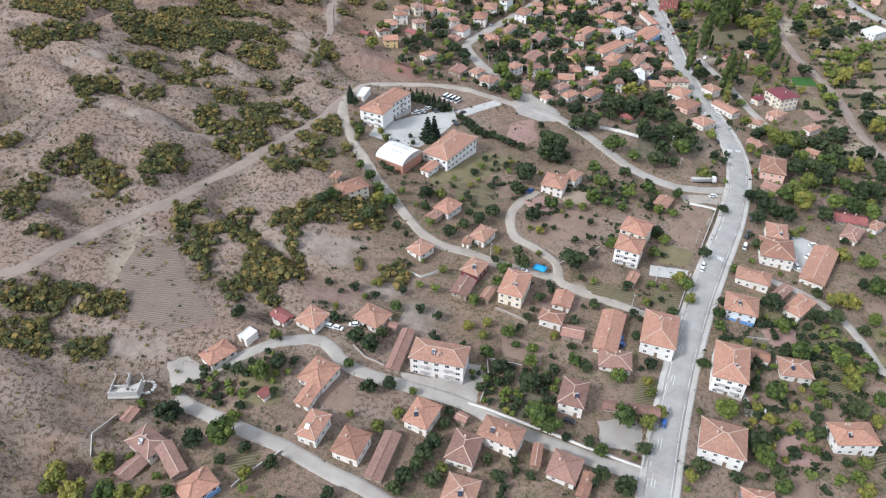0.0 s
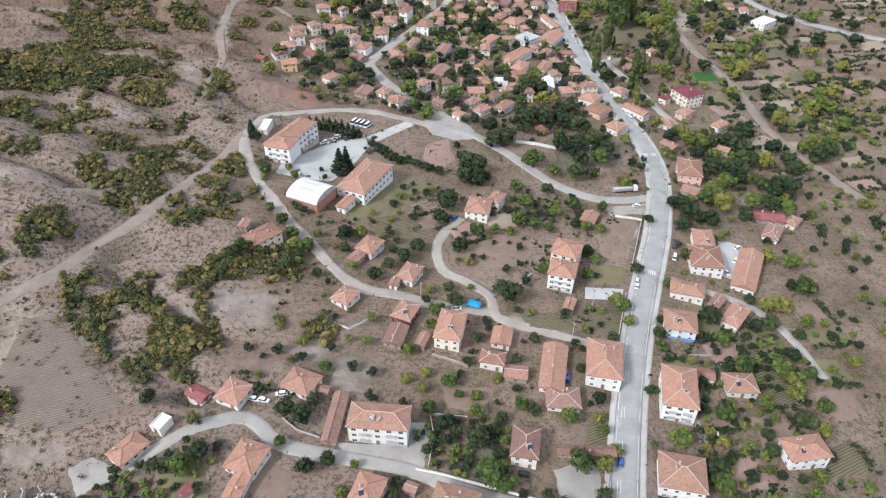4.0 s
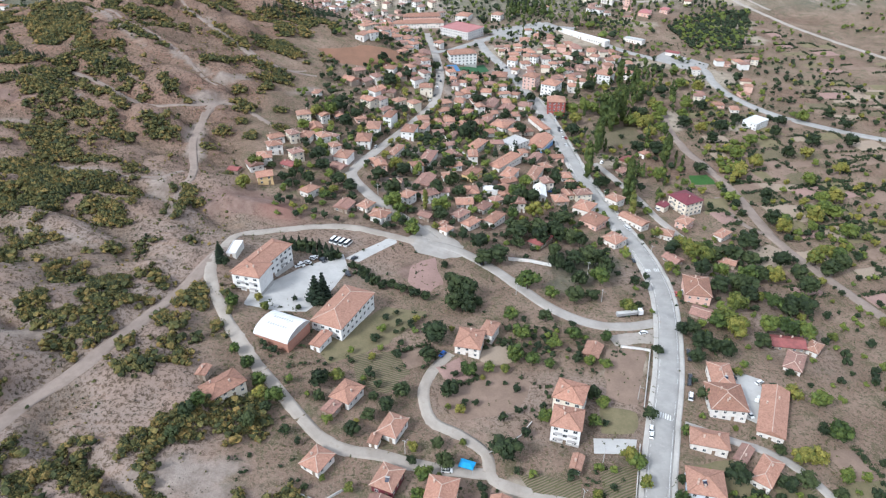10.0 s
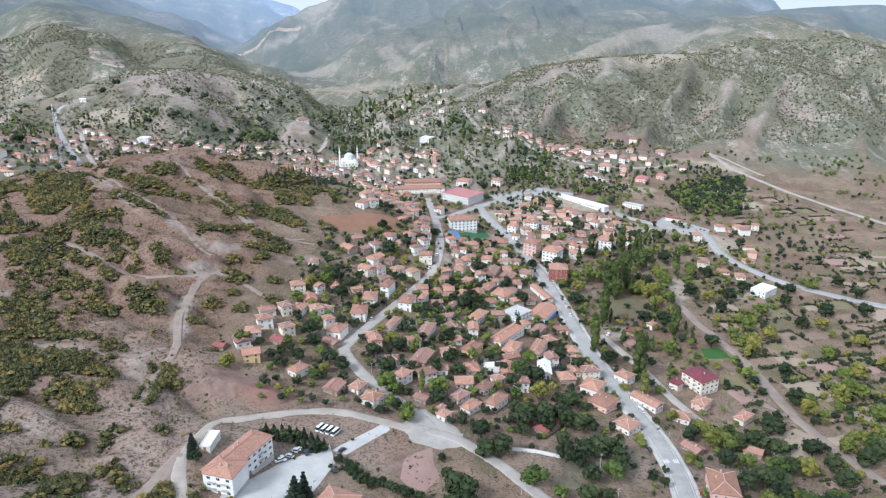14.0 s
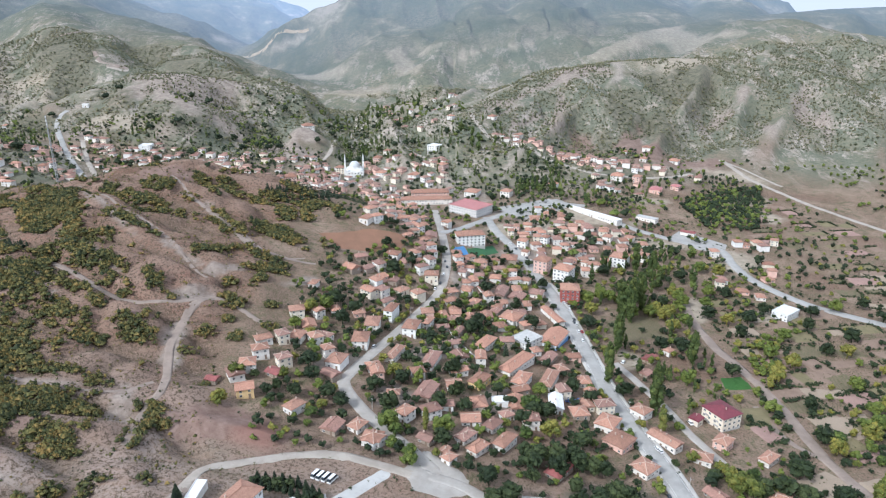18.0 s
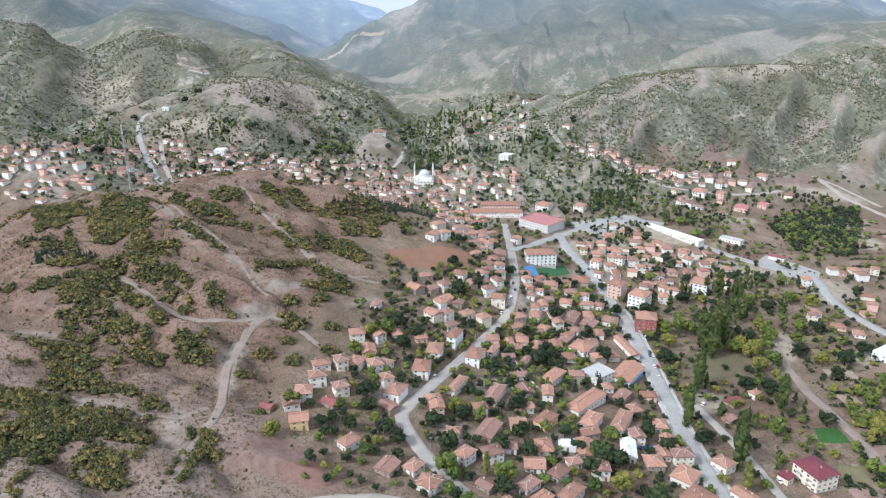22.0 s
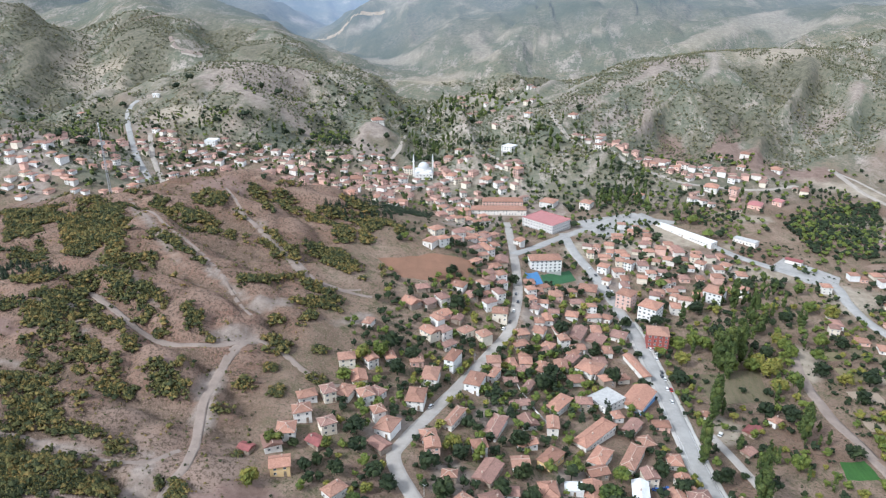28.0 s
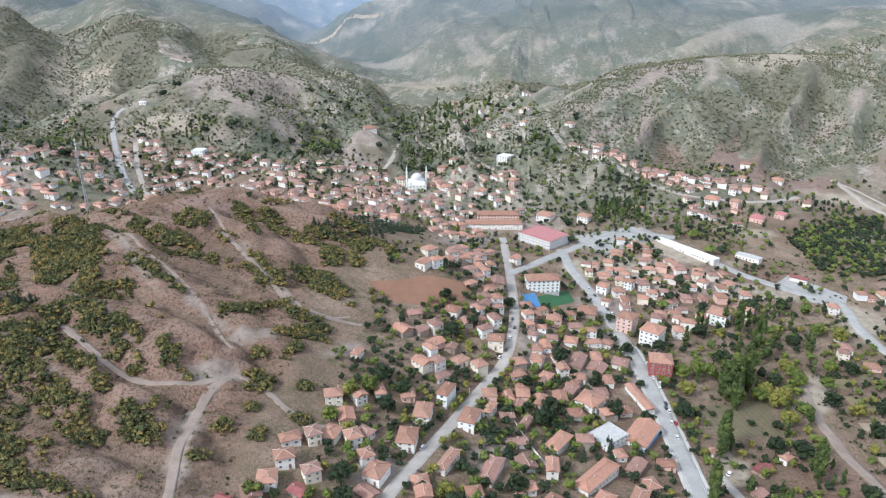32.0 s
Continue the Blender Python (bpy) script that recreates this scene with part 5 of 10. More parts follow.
house(160.6, 408.5, 10.2, 7.7, 329, 3, "tile", "stone", "gable")
house(108.6, 477.4, 10.6, 10.1, 311, 4.4, "tile", "plaster", "hip")
house(114.6, 449.4, 18.9, 8.8, 309, 4.2, "tile", "plaster", "gable")
house(84.8, 459.2, 11.9, 14.0, 326, 4.6, "tile", "plaster", "hip")
house(87.5, 442.3, 13.5, 14.7, 316, 4.4, "tile", "pink", "hip")
house(95.5, 420.3, 11.5, 12.0, 311, 4.2, "tile", "plaster", "hip")
house(50.2, 408.8, 9.0, 15.2, 321, 3.2, "redtin", "stone", "hip")
house(126.9, 405.3, 10.9, 8.0, 304, 2.8, "weathered", "stone", "gable")
house(-110.6, 437.7, 10.0, 9.4, 19, 5.2, "tile", "yellow", "gable")
house(-115.2, 460.8, 9.6, 10.5, 13, 5, "tile", "plaster", "hip")
house(-100.1, 459.2, 9.6, 7.5, 331, 3, "redtin", "stone", "gable")
house(-83.5, 430.3, 8.0, 10.4, 323, 4.2, "tile", "plaster", "hip")
house(-130.8, 448.1, 7.3, 6.1, 345, 2.6, "redtin", "stone", "gable")
house(-69.7, 481.6, 10.5, 13.1, 344, 4.4, "tile", "white", "hip")
house(-59.5, 511.0, 10.6, 14.6, 359, 5, "tile", "plaster", "hip")
house(-96.3, 500.6, 9.0, 11.6, 349, 3.6, "tile", "plaster", "hip")
house(-80.9, 507.9, 9.5, 7.7, 332, 3.4, "weathered", "plaster", "hip")
house(-54.9, 535.6, 10.0, 15.1, 358, 5.4, "tile", "plaster", "hip")
house(-44.4, 557.5, 7.4, 14.6, 343, 8.6, "tile", "white", "hip")
house(-29.5, 539.0, 10.4, 15.1, 347, 6.4, "tile", "white", "hip")
house(-19.1, 554.7, 5.6, 12.2, 340, 5, "tile", "plaster", "hip")
house(-37.3, 500.4, 6.3, 18.3, 339, 4.6, "tile", "plaster", "hip")
house(-15.7, 502.0, 8.8, 21.6, 344, 3.2, "weathered", "plaster", "hip")
house(-17.1, 463.9, 10.5, 16.9, 340, 3.2, "weathered", "stone", "gable")
house(-27.2, 437.1, 8.3, 10.3, 326, 5.4, "tile", "white", "hip")
house(-62.3, 419.0, 9.6, 10.7, 338, 3, "weathered", "stone", "gable")
house(-50.3, 422.8, 8.0, 9.7, 328, 3.2, "tile", "plaster", "hip")
house(-41.2, 412.3, 9.5, 9.8, 323, 4.4, "tile", "white", "hip")
house(-71.4, 468.3, 11.1, 8.0, 324, 2.6, "weathered", "stone", "gable")
house(-15.5, 419.4, 8.8, 7.3, 327, 3, "weathered", "stone", "gable")
house(-100.1, 574.8, 6.4, 9.5, 347, 3.2, "tile", "plaster", "hip")
house(-6.1, 410.9, 4.7, 5.8, 328, 3.2, "tile", "plaster", "gable")
house(13.6, 484.2, 8.9, 14.8, 327, 4.6, "tile", "yellow", "hip")
house(38.2, 514.1, 10.0, 30.0, 322, 4.6, "tile", "plaster", "hip")
house(19.7, 537.2, 8.9, 18.0, 328, 4.8, "tile", "plaster", "hip")
house(48.2, 553.0, 14.6, 17.9, 313, 5, "concrete", "white", "flat")
house(40.4, 586.7, 13.8, 12.7, 320, 5, "tile", "plaster", "hip")
house(73.2, 602.6, 29.9, 6.6, 290, 4.2, "tile", "plaster", "gable")
house(68.3, 561.9, 14.7, 24.9, 331, 4.4, "tile", "blue", "gable")
house(92.1, 641.4, 15.8, 15.2, 355, 12, "tile", "red", "hip")
house(57.4, 472.5, 8.6, 16.5, 356, 4, "whiteroof", "white", "gable")
house(24.5, 466.5, 9.0, 6.8, 5, 3, "white", "white", "flat")
house(33.8, 466.6, 9.6, 15.2, 0, 3, "tile", "stone", "gable")
house(39.5, 494.3, 9.3, 16.0, 334, 4.2, "tile", "plaster", "hip")
house(57.1, 500.1, 8.5, 22.5, 337, 4.2, "tile", "plaster", "hip")
house(60.8, 530.5, 8.1, 14.0, 330, 3.2, "weathered", "stone", "gable")
house(4.4, 426.3, 7.7, 11.6, 319, 3.2, "weathered", "plaster", "hip")
house(10.4, 417.3, 7.4, 11.6, 319, 3.6, "tile", "plaster", "hip")
house(19.0, 439.7, 7.7, 11.1, 322, 3.6, "weathered", "plaster", "hip")
house(24.5, 425.5, 7.8, 14.5, 325, 4.4, "tile", "plaster", "hip")
house(-4.0, 405.3, 6.6, 7.1, 320, 3.6, "tile", "plaster", "hip")
house(149.9, 562.8, 6.5, 7.8, 311, 4.2, "tile", "plaster", "hip")
house(133.3, 550.2, 8.2, 11.2, 319, 2.6, "redtin", "stone", "gable")
house(124.8, 528.3, 7.4, 7.8, 312, 2.8, "weathered", "stone", "gable")
house(266.7, 639.2, 13.4, 19.6, 309, 6, "white", "white", "flat")
house(29.8, 598.2, 7.8, 11.9, 332, 3.2, "weathered", "stone", "gable")
house(9.4, 619.5, 7.4, 10.6, 344, 3.4, "tile", "plaster", "hip")
house(13.3, 602.5, 7.7, 12.5, 334, 3.2, "weathered", "stone", "gable")
house(1.4, 550.7, 5.5, 12.6, 338, 3.2, "weathered", "stone", "gable")
house(10.4, 577.8, 5.9, 12.3, 336, 3.2, "tile", "plaster", "gable")
house(35.7, 630.6, 9.9, 19.3, 342, 3.2, "weathered", "stone", "gable")
house(16.9, 569.4, 5.2, 12.0, 337, 3, "tile", "stone", "gable")
house(13.6, 742.0, 27.5, 15.0, 12, 11.4, "tile", "white", "hip")
house(48.4, 710.9, 14.9, 15.7, 351, 5.4, "tile", "stone", "hip")
house(77.3, 698.5, 13.4, 14.0, 330, 12.4, "tile", "pink", "hip")
house(93.6, 683.1, 15.3, 16.1, 329, 12.8, "tile", "white", "hip")
house(152.5, 730.1, 15.9, 16.7, 330, 10, "tile", "white", "hip")
house(179.0, 745.0, 9.0, 9.4, 329, 7.4, "tile", "plaster", "hip")
house(88.9, 773.5, 8.2, 8.6, 329, 8.4, "tile", "white", "hip")
house(65.5, 761.6, 9.9, 10.4, 335, 7, "tile", "white", "hip")
house(155.2, 796.0, 9.4, 9.9, 332, 5.2, "tile", "plaster", "hip")
house(178.2, 798.6, 9.6, 10.1, 325, 4.4, "tile", "plaster", "hip")
house(119.4, 723.3, 6.8, 7.2, 327, 4.4, "tile", "plaster", "hip")
house(66.0, 738.0, 7.2, 7.6, 334, 4.4, "tile", "plaster", "hip")
house(59.3, 666.3, 8.0, 8.4, 338, 4, "tile", "plaster", "hip")
house(65.6, 642.5, 11.7, 12.3, 340, 4, "weathered", "plaster", "hip")
house(32.7, 654.4, 9.7, 10.2, 350, 4, "tile", "plaster", "hip")
house(5.3, 643.7, 7.5, 7.8, 349, 3.6, "weathered", "plaster", "hip")
house(8.5, 620.3, 8.7, 9.1, 350, 3.6, "tile", "plaster", "hip")
house(-18.9, 624.4, 11.3, 11.1, 1, 6.4, "tile", "cream", "hip")
house(107.4, 558.2, 5.3, 5.5, 320, 3.2, "tile", "plaster", "gable")
house(-47.0, 608.4, 7.9, 8.3, 347, 3.4, "weathered", "stone", "gable")
house(14.4, 606.1, 8.7, 9.1, 331, 3.4, "tile", "plaster", "hip")
house(-3.1, 568.6, 7.5, 7.9, 329, 3.4, "weathered", "stone", "gable")
house(31.2, 604.4, 8.1, 8.5, 335, 3.6, "tile", "plaster", "hip")
house(41.5, 589.5, 15.4, 16.1, 331, 4.6, "tile", "plaster", "hip")
house(9.6, 581.8, 7.5, 7.9, 328, 3.6, "tile", "plaster", "hip")
house(48.6, 630.2, 12.7, 13.3, 335, 2.8, "weathered", "stone", "gable")
house(-49.8, 645.2, 11.2, 10.7, 342, 4, "tile", "plaster", "hip")
house(-28.4, 662.1, 8.2, 8.6, 348, 3.4, "weathered", "stone", "gable")
house(-27.3, 683.9, 7.2, 7.6, 353, 3.4, "tile", "stone", "gable")
house(-23.0, 714.3, 13.4, 14.1, 3, 3.2, "weathered", "stone", "gable")
house(17.8, 872.5, 39.0, 31.0, 321, 9.6, "pinkroof", "apartment", "flat")
house(-33.0, 912.0, 60.0, 15.0, 6, 6.2, "tile", "plaster", "hip")
house(-30.0, 936.0, 46.0, 14.0, 6, 8.0, "tile", "pink", "hip")
house(-53.3, 1007.5, 12.7, 13.3, 337, 6, "tile", "plaster", "gable")
house(-16.0, 1023.0, 12.0, 12.6, 324, 9, "tile", "pink", "hip")
house(-28.3, 1099.4, 15.6, 16.4, 331, 8.4, "white", "white", "flat")
house(-5.4, 1183.9, 10.7, 9.0, 322, 5, "tile", "plaster", "hip")
house(149.9, 1049.2, 9.2, 9.7, 328, 7, "tile", "pink", "hip")
house(177.6, 1044.0, 7.9, 8.3, 330, 7, "tile", "pink", "hip")
house(234.0, 997.2, 10.8, 11.3, 325, 9, "tile", "pink", "hip")
house(210.0, 1004.0, 16.1, 16.9, 337, 5, "tile", "plaster", "hip")
house(279.7, 983.0, 11.4, 11.9, 324, 5, "pinkroof", "pink", "hip")
house(250.4, 968.0, 14.9, 15.6, 334, 4.6, "pinkroof", "pink", "hip")
house(130.8, 437.5, 12.0, 9.0, 335, 3.6, "tile", "plaster", "hip")
house(122.5, 964.4, 10.3, 10.8, 325, 5, "tile", "plaster", "hip")
house(240.0, 1096.2, 6.2, 6.5, 336, 3.6, "tile", "white", "gable")
house(274.1, 1111.8, 12.3, 13.0, 339, 4.6, "tile", "plaster", "hip")
house(261.6, 1076.7, 10.2, 10.7, 330, 3.4, "tile", "plaster", "hip")
house(310.4, 1097.0, 14.6, 15.4, 331, 3.6, "tile", "plaster", "hip")
house(62.3, 935.1, 13.0, 13.6, 334, 7, "tile", "plaster", "hip")
house(21.5, 940.6, 17.1, 18.0, 338, 6, "tile", "plaster", "hip")
house(-110.0, 1105.9, 11.8, 12.4, 345, 7.4, "tile", "pink", "hip")
house(-97.4, 1122.3, 10.3, 10.8, 343, 6, "tile", "plaster", "hip")
house(-97.0, 1023.5, 12.5, 13.1, 345, 7, "tile", "plaster", "hip")
house(56.4, 1177.2, 12.3, 12.7, 334, 4, "tile", "plaster", "hip")
house(92.9, 1137.0, 11.2, 11.7, 325, 4, "tile", "plaster", "gable")
house(111.0, 1111.2, 9.4, 9.9, 324, 4, "tile", "plaster", "gable")
house(-8.7, 795.5, 8.9, 9.3, 330, 5, "tile", "plaster", "gable")
house(-414.9, 1045.6, 15.0, 15.8, 2, 6.4, "white", "white", "flat")
house(-564.6, 1192.5, 11.6, 4.6, 355, 4, "white", "white", "gable")
house(-194.1, 851.7, 17.8, 18.7, 16, 7.4, "tile", "pink", "hip")
house(-206.4, 976.9, 15.4, 16.2, 11, 7.4, "tile", "pink", "hip")
house(-156.2, 1053.9, 11.7, 12.3, 1, 8, "tile", "cream", "hip")
house(-391.7, 889.5, 5.7, 6.0, 2, 5, "tile", "plaster", "hip")
house(-470.6, 897.4, 10.2, 10.7, 13, 7, "tile", "pink", "hip")
house(-482.7, 848.9, 13.0, 8.3, 352, 5, "tile", "plaster", "hip")
house(-76.5, 688.4, 9.7, 10.1, 336, 4.4, "tile", "plaster", "gable")
house(-230.0, 1213.6, 18.2, 19.2, 21, 5, "tile", "plaster", "hip")
house(-715.3, 1226.2, 10.7, 11.2, 13, 4.4, "tile", "plaster", "hip")


# ---- yards, fields and plots ----
def plot_cover(name, a, b, rows=0.0, green=None, scale=0.15):
    m, n, l, s = shader(name, 0.95, 0, 0.15)
    at = world_place(n)
    c = steps(n, l, noise_node(n, l, scale, 6, at, 0.68), [(0.34, b), (0.64, a)])
    c = blend(n, l, 0.3, c, steps(n, l, noise_node(n, l, 1.4, 4, at, 0.75), [(0.35, tuple(v * 0.55 for v in a)), (0.68, tuple(v * 1.2 for v in a))]))
    if rows:
        w = n.new("ShaderNodeTexWave")
        w.inputs["Scale"].default_value, w.inputs["Distortion"].default_value, w.inputs["Detail"].default_value = 3.14 / rows / 6.283, 1.2, 3
        mp = n.new("ShaderNodeMapping")
        mp.inputs["Rotation"].default_value = (0, 0, radians(62))
        l.new(at, mp.inputs["Vector"])
        l.new(mp.outputs[0], w.inputs["Vector"])
        c = blend(n, l, steps(n, l, w.outputs["Fac"], [(0.45, (0, 0, 0)), (0.7, (0.75, 0.75, 0.75))]), c, green or tuple(v * 0.6 for v in a))
        relief(n, l, s, w.outputs["Fac"], 0.8, 0.4)
    l.new(c, s.inputs["Base Color"])
    return m


PLOTS = {
    "yard": (MAT["yard"], "pale concrete yard"), "lane": (MAT["laneway"], "worn concrete village square"), "gravel": (MAT["gravel"], "gravelled lay-by"), "lot": (MAT["asphalt"], "grey asphalt parking lot"),
    "plough": (plot_cover("ploughed_soil", (0.285, 0.222, 0.182), (0.215, 0.165, 0.135), 1.5), "ploughed field with shallow furrows"),
    "soil": (plot_cover("garden_soil", (0.250, 0.180, 0.138), (0.18, 0.128, 0.098)), "bare brown garden plot"),
    "rows": (plot_cover("planted_rows", (0.225, 0.172, 0.122), (0.17, 0.135, 0.092), 1.6, (0.085, 0.10, 0.04)), "vegetable plot in rows"),
    "grass": (plot_cover("dry_grass", (0.20, 0.168, 0.098), (0.135, 0.122, 0.068)), "dry grass plot"),
    "red": (plot_cover("red_earth", (0.32, 0.21, 0.18), (0.25, 0.165, 0.14)), "bare reddish earth"),
    "green": (plot_cover("fresh_crop", (0.055, 0.14, 0.035), (0.04, 0.10, 0.03), 1.2, (0.07, 0.16, 0.045)), "bright green crop plot"),
    "tan": (plot_cover("stubble", (0.33, 0.262, 0.20), (0.26, 0.205, 0.152), scale=0.03), "tan stubble field"),
    "pale": (plot_cover("pale_scarp", (0.42, 0.40, 0.37), (0.30, 0.28, 0.25), scale=0.05), "pale eroded scarp"),
    "rust": (plot_cover("autumn_vines", (0.25, 0.138, 0.092), (0.175, 0.105, 0.07), 0.0, None, 0.06), "rust-coloured autumn plot"),
    "court": (plot_cover("blue_court", (0.10, 0.25, 0.46), (0.08, 0.19, 0.38)), "blue sports court"),
    "pitch": (plot_cover("pitch_turf", (0.05, 0.13, 0.06), (0.04, 0.10, 0.05)), "green sports pitch"),
}


def field(kind, *points):
    """A plot of ground with that outline, laid on the slope."""
    p = np.array(points, float)
    c = p.mean(0)
    rim = np.concatenate([np.linspace(a, b, 13)[:-1] for a, b in zip(p, np.roll(p, -1, 0))])
    rim = rim + (1.2 * grain(rim[:, 0], rim[:, 1], 7, 61) * (kind not in ("yard", "lot", "pitch", "court")))[:, None] * (rim - c) / np.linalg.norm(rim - c, axis=1, keepdims=True)
    rim = np.concatenate([rim, rim[:1]])
    far = np.linalg.norm(p - c, axis=1).max()
    s = np.linspace(0.0, 1.0, max(6, min(40, int(far / 3))))[:, None]
    px, py = c[0] + s * (rim[:, 0] - c[0]), c[1] + s * (rim[:, 1] - c[1])
    LIFT[0] += 0.004
    up = 0.06 + LIFT[0] * 0.5 + (0.5 if c[1] > 1150 else 0)
    up = up + (px * 0)
    up[-1] = -0.15
    mat, label = PLOTS[kind]
    return tagged(new({"yard": "yard", "lane": "square", "lot": "parking_lot", "pitch": "pitch", "court": "court"}.get(kind, "plot"), sheet("plot", px, py, lay(px, py) + up, mat)), label, "ground", kind="structure")


field("yard", (-95.7, 316.1), (-94.8, 327.0), (-76.9, 353.9), (-57.0, 373.4), (-52.5, 359.6), (-60.0, 332.8), (-67.5, 318.0), (-79.7, 315.1))
field("yard", (-57.6, 366.5), (-34.6, 395.4), (-28.9, 391.7), (-49.8, 364.3))
field("lane", (-26.8, 395.7), (-15.9, 414.2), (2.9, 399.0), (9.7, 384.2), (-4.7, 378.0), (-21.3, 381.4))
field("plough", (-159.4, 180.4), (-163.1, 203.6), (-152.2, 210.1), (-136.5, 193.2), (-115.9, 174.2), (-128.5, 159.4), (-143.9, 160.3))
field("lane", (-126.8, 150.6), (-120.2, 155.5), (-112.2, 152.6), (-113.3, 146.7), (-121.4, 142.0))
field("lane", (-48.6, 167.5), (-34.0, 167.8), (-20.9, 179.3), (-12.8, 180.1), (-14.9, 158.4), (-24.0, 157.9), (-40.8, 160.6))
field("yard", (123.4, 306.9), (136.0, 301.8), (133.0, 287.9), (123.5, 268.9), (116.1, 273.0))
field("lane", (82.4, 191.9), (90.1, 189.9), (90.1, 180.1), (81.6, 178.9))
field("lane", (26.0, 163.4), (44.2, 168.0), (42.4, 152.5), (27.9, 151.7))
field("yard", (51.0, 257.4), (69.8, 258.2), (67.5, 249.9), (49.7, 249.1))
field("gravel", (70.4, 322.9), (99.2, 333.5), (95.6, 320.3), (72.3, 314.2))
field("soil", (-7.7, 285.9), (11.4, 300.0), (31.8, 287.0), (25.8, 269.0), (0.8, 262.1), (-9.7, 270.0))
field("rows", (20.9, 238.1), (45.5, 237.8), (43.1, 228.3), (23.5, 228.7))
field("rows", (50.6, 242.8), (66.8, 245.2), (61.6, 227.8), (49.9, 229.9))
field("soil", (67.8, 312.6), (88.6, 316.8), (74.2, 275.3), (60.2, 278.2))
field("grass", (57.8, 275.3), (73.4, 272.5), (69.4, 259.3), (55.4, 259.8))
field("rows", (-46.1, 295.1), (-24.2, 301.8), (-19.3, 288.2), (-28.6, 272.5), (-41.7, 276.7))
field("soil", (96.0, 182.2), (106.7, 179.9), (101.3, 148.7), (91.5, 146.2))
field("rows", (109.3, 232.2), (133.6, 243.5), (133.3, 233.3), (111.0, 218.3))
field("rows", (114.0, 211.8), (134.6, 221.1), (134.1, 203.6), (111.5, 191.5))
field("red", (-22.8, 371.2), (-9.9, 380.7), (-4.9, 355.1), (-13.8, 343.4), (-24.4, 353.4))
field("grass", (-61.1, 297.8), (-33.1, 331.4), (-12.8, 331.1), (-29.7, 303.3), (-54.4, 285.0))
field("rows", (-61.2, 192.2), (-49.4, 200.8), (-51.0, 187.4), (-56.9, 184.0))
field("soil", (-73.7, 159.1), (-56.2, 155.9), (-56.7, 143.1), (-73.0, 147.5))
field("soil", (-12.2, 198.7), (9.3, 196.6), (6.7, 183.8), (-8.6, 185.7))
field("rows", (43.2, 188.7), (52.9, 189.8), (48.5, 172.2), (40.4, 172.7))
field("rows", (-88.6, 123.6), (-79.2, 123.7), (-80.6, 113.0), (-87.9, 115.3))
field("green", (176.3, 535.4), (193.1, 540.8), (196.7, 523.6), (173.3, 517.4))
field("rows", (112.9, 610.4), (159.2, 627.8), (158.9, 589.3), (114.2, 572.7))
field("soil", (227.8, 552.5), (269.1, 551.0), (266.6, 537.8), (216.6, 531.2))
field("tan", (225.7, 528.8), (262.3, 529.2), (252.7, 518.1), (221.9, 515.7))
field("grass", (176.4, 499.1), (195.4, 503.5), (189.1, 479.1), (168.9, 474.0))
field("tan", (175.8, 427.5), (200.4, 441.3), (209.3, 425.9), (187.9, 402.5), (170.6, 403.9))
field("tan", (224.2, 491.4), (255.7, 501.3), (251.4, 479.3), (218.0, 463.4))
field("tan", (382.4, 744.3), (431.0, 732.8), (401.7, 683.6), (364.1, 698.9))
field("rust", (-112.2, 655.2), (-71.8, 680.0), (-37.4, 687.9), (-45.3, 652.4), (-91.5, 641.1))
field("soil", (128.3, 817.8), (151.8, 810.7), (134.5, 782.6), (115.2, 792.2))
field("lot", (241.4, 838.3), (280.3, 801.3), (269.3, 777.9), (243.8, 782.9), (222.9, 815.5))
field("lot", (42.6, 891.8), (113.3, 925.2), (134.0, 898.7), (75.3, 849.8))
field("court", (-3, 714), (8, 733), (14, 702), (2, 681))
field("pitch", (9.3, 725.2), (36.5, 757.1), (41.4, 735.5), (13.9, 701.3))


# ---- road markings, kerbs and pavements of the main road ----
main_line, main_width = ROAD_LINES["main_road"]


def on_road(s0, s1, side, half, up, name, mat, label):
    """A painted bar along the main road between two stations, in metres."""
    d = np.r_[0, np.cumsum(np.linalg.norm(np.diff(main_line, axis=0), axis=1))]
    st = np.linspace(s0, s1, max(2, int((s1 - s0) / 2)))
    line = np.stack([np.interp(st, d, main_line[:, 0]), np.interp(st, d, main_line[:, 1])], 1)
    n = sides(line)
    off = np.array((side - half, side + half))
    px, py = line[:, :1] + off * n[:, :1], line[:, 1:] + off * n[:, 1:]
    return tagged(new(name, sheet(name, px, py, lay(px, py) + up, mat)), label, "road marking", "road markings", "structure")


road_len = float(np.linalg.norm(np.diff(main_line, axis=0), axis=1).sum())
for a in np.arange(2, min(road_len, 480), 8.0):
    on_road(a, a + 3.4, 0.0, 0.09, 0.27, "lane_mark", MAT["paint"], "worn white centre dash on the asphalt")
for side in (-3.9, 3.9):
    on_road(0, min(road_len, 420), side, 0.07, 0.25, "edge_line", MAT["paint"], "worn white edge line on the asphalt")
for at in (205 - 62, 330 - 62):
    for k in range(8):
        on_road(at, at + 3.2, -3.4 + k * 0.97, 0.25, 0.275, "crossing_bar", MAT["paint"], "worn white bar of a zebra crossing")
for at in (8, 24, 40, 56, 74):
    on_road(at, at + 5.5, 1.6, 0.08, 0.275, "lane_mark", MAT["paint"], "worn white guide line on the asphalt")
    on_road(at, at + 5.5, 2.6, 0.08, 0.275, "lane_mark", MAT["paint"], "worn white guide line on the asphalt")
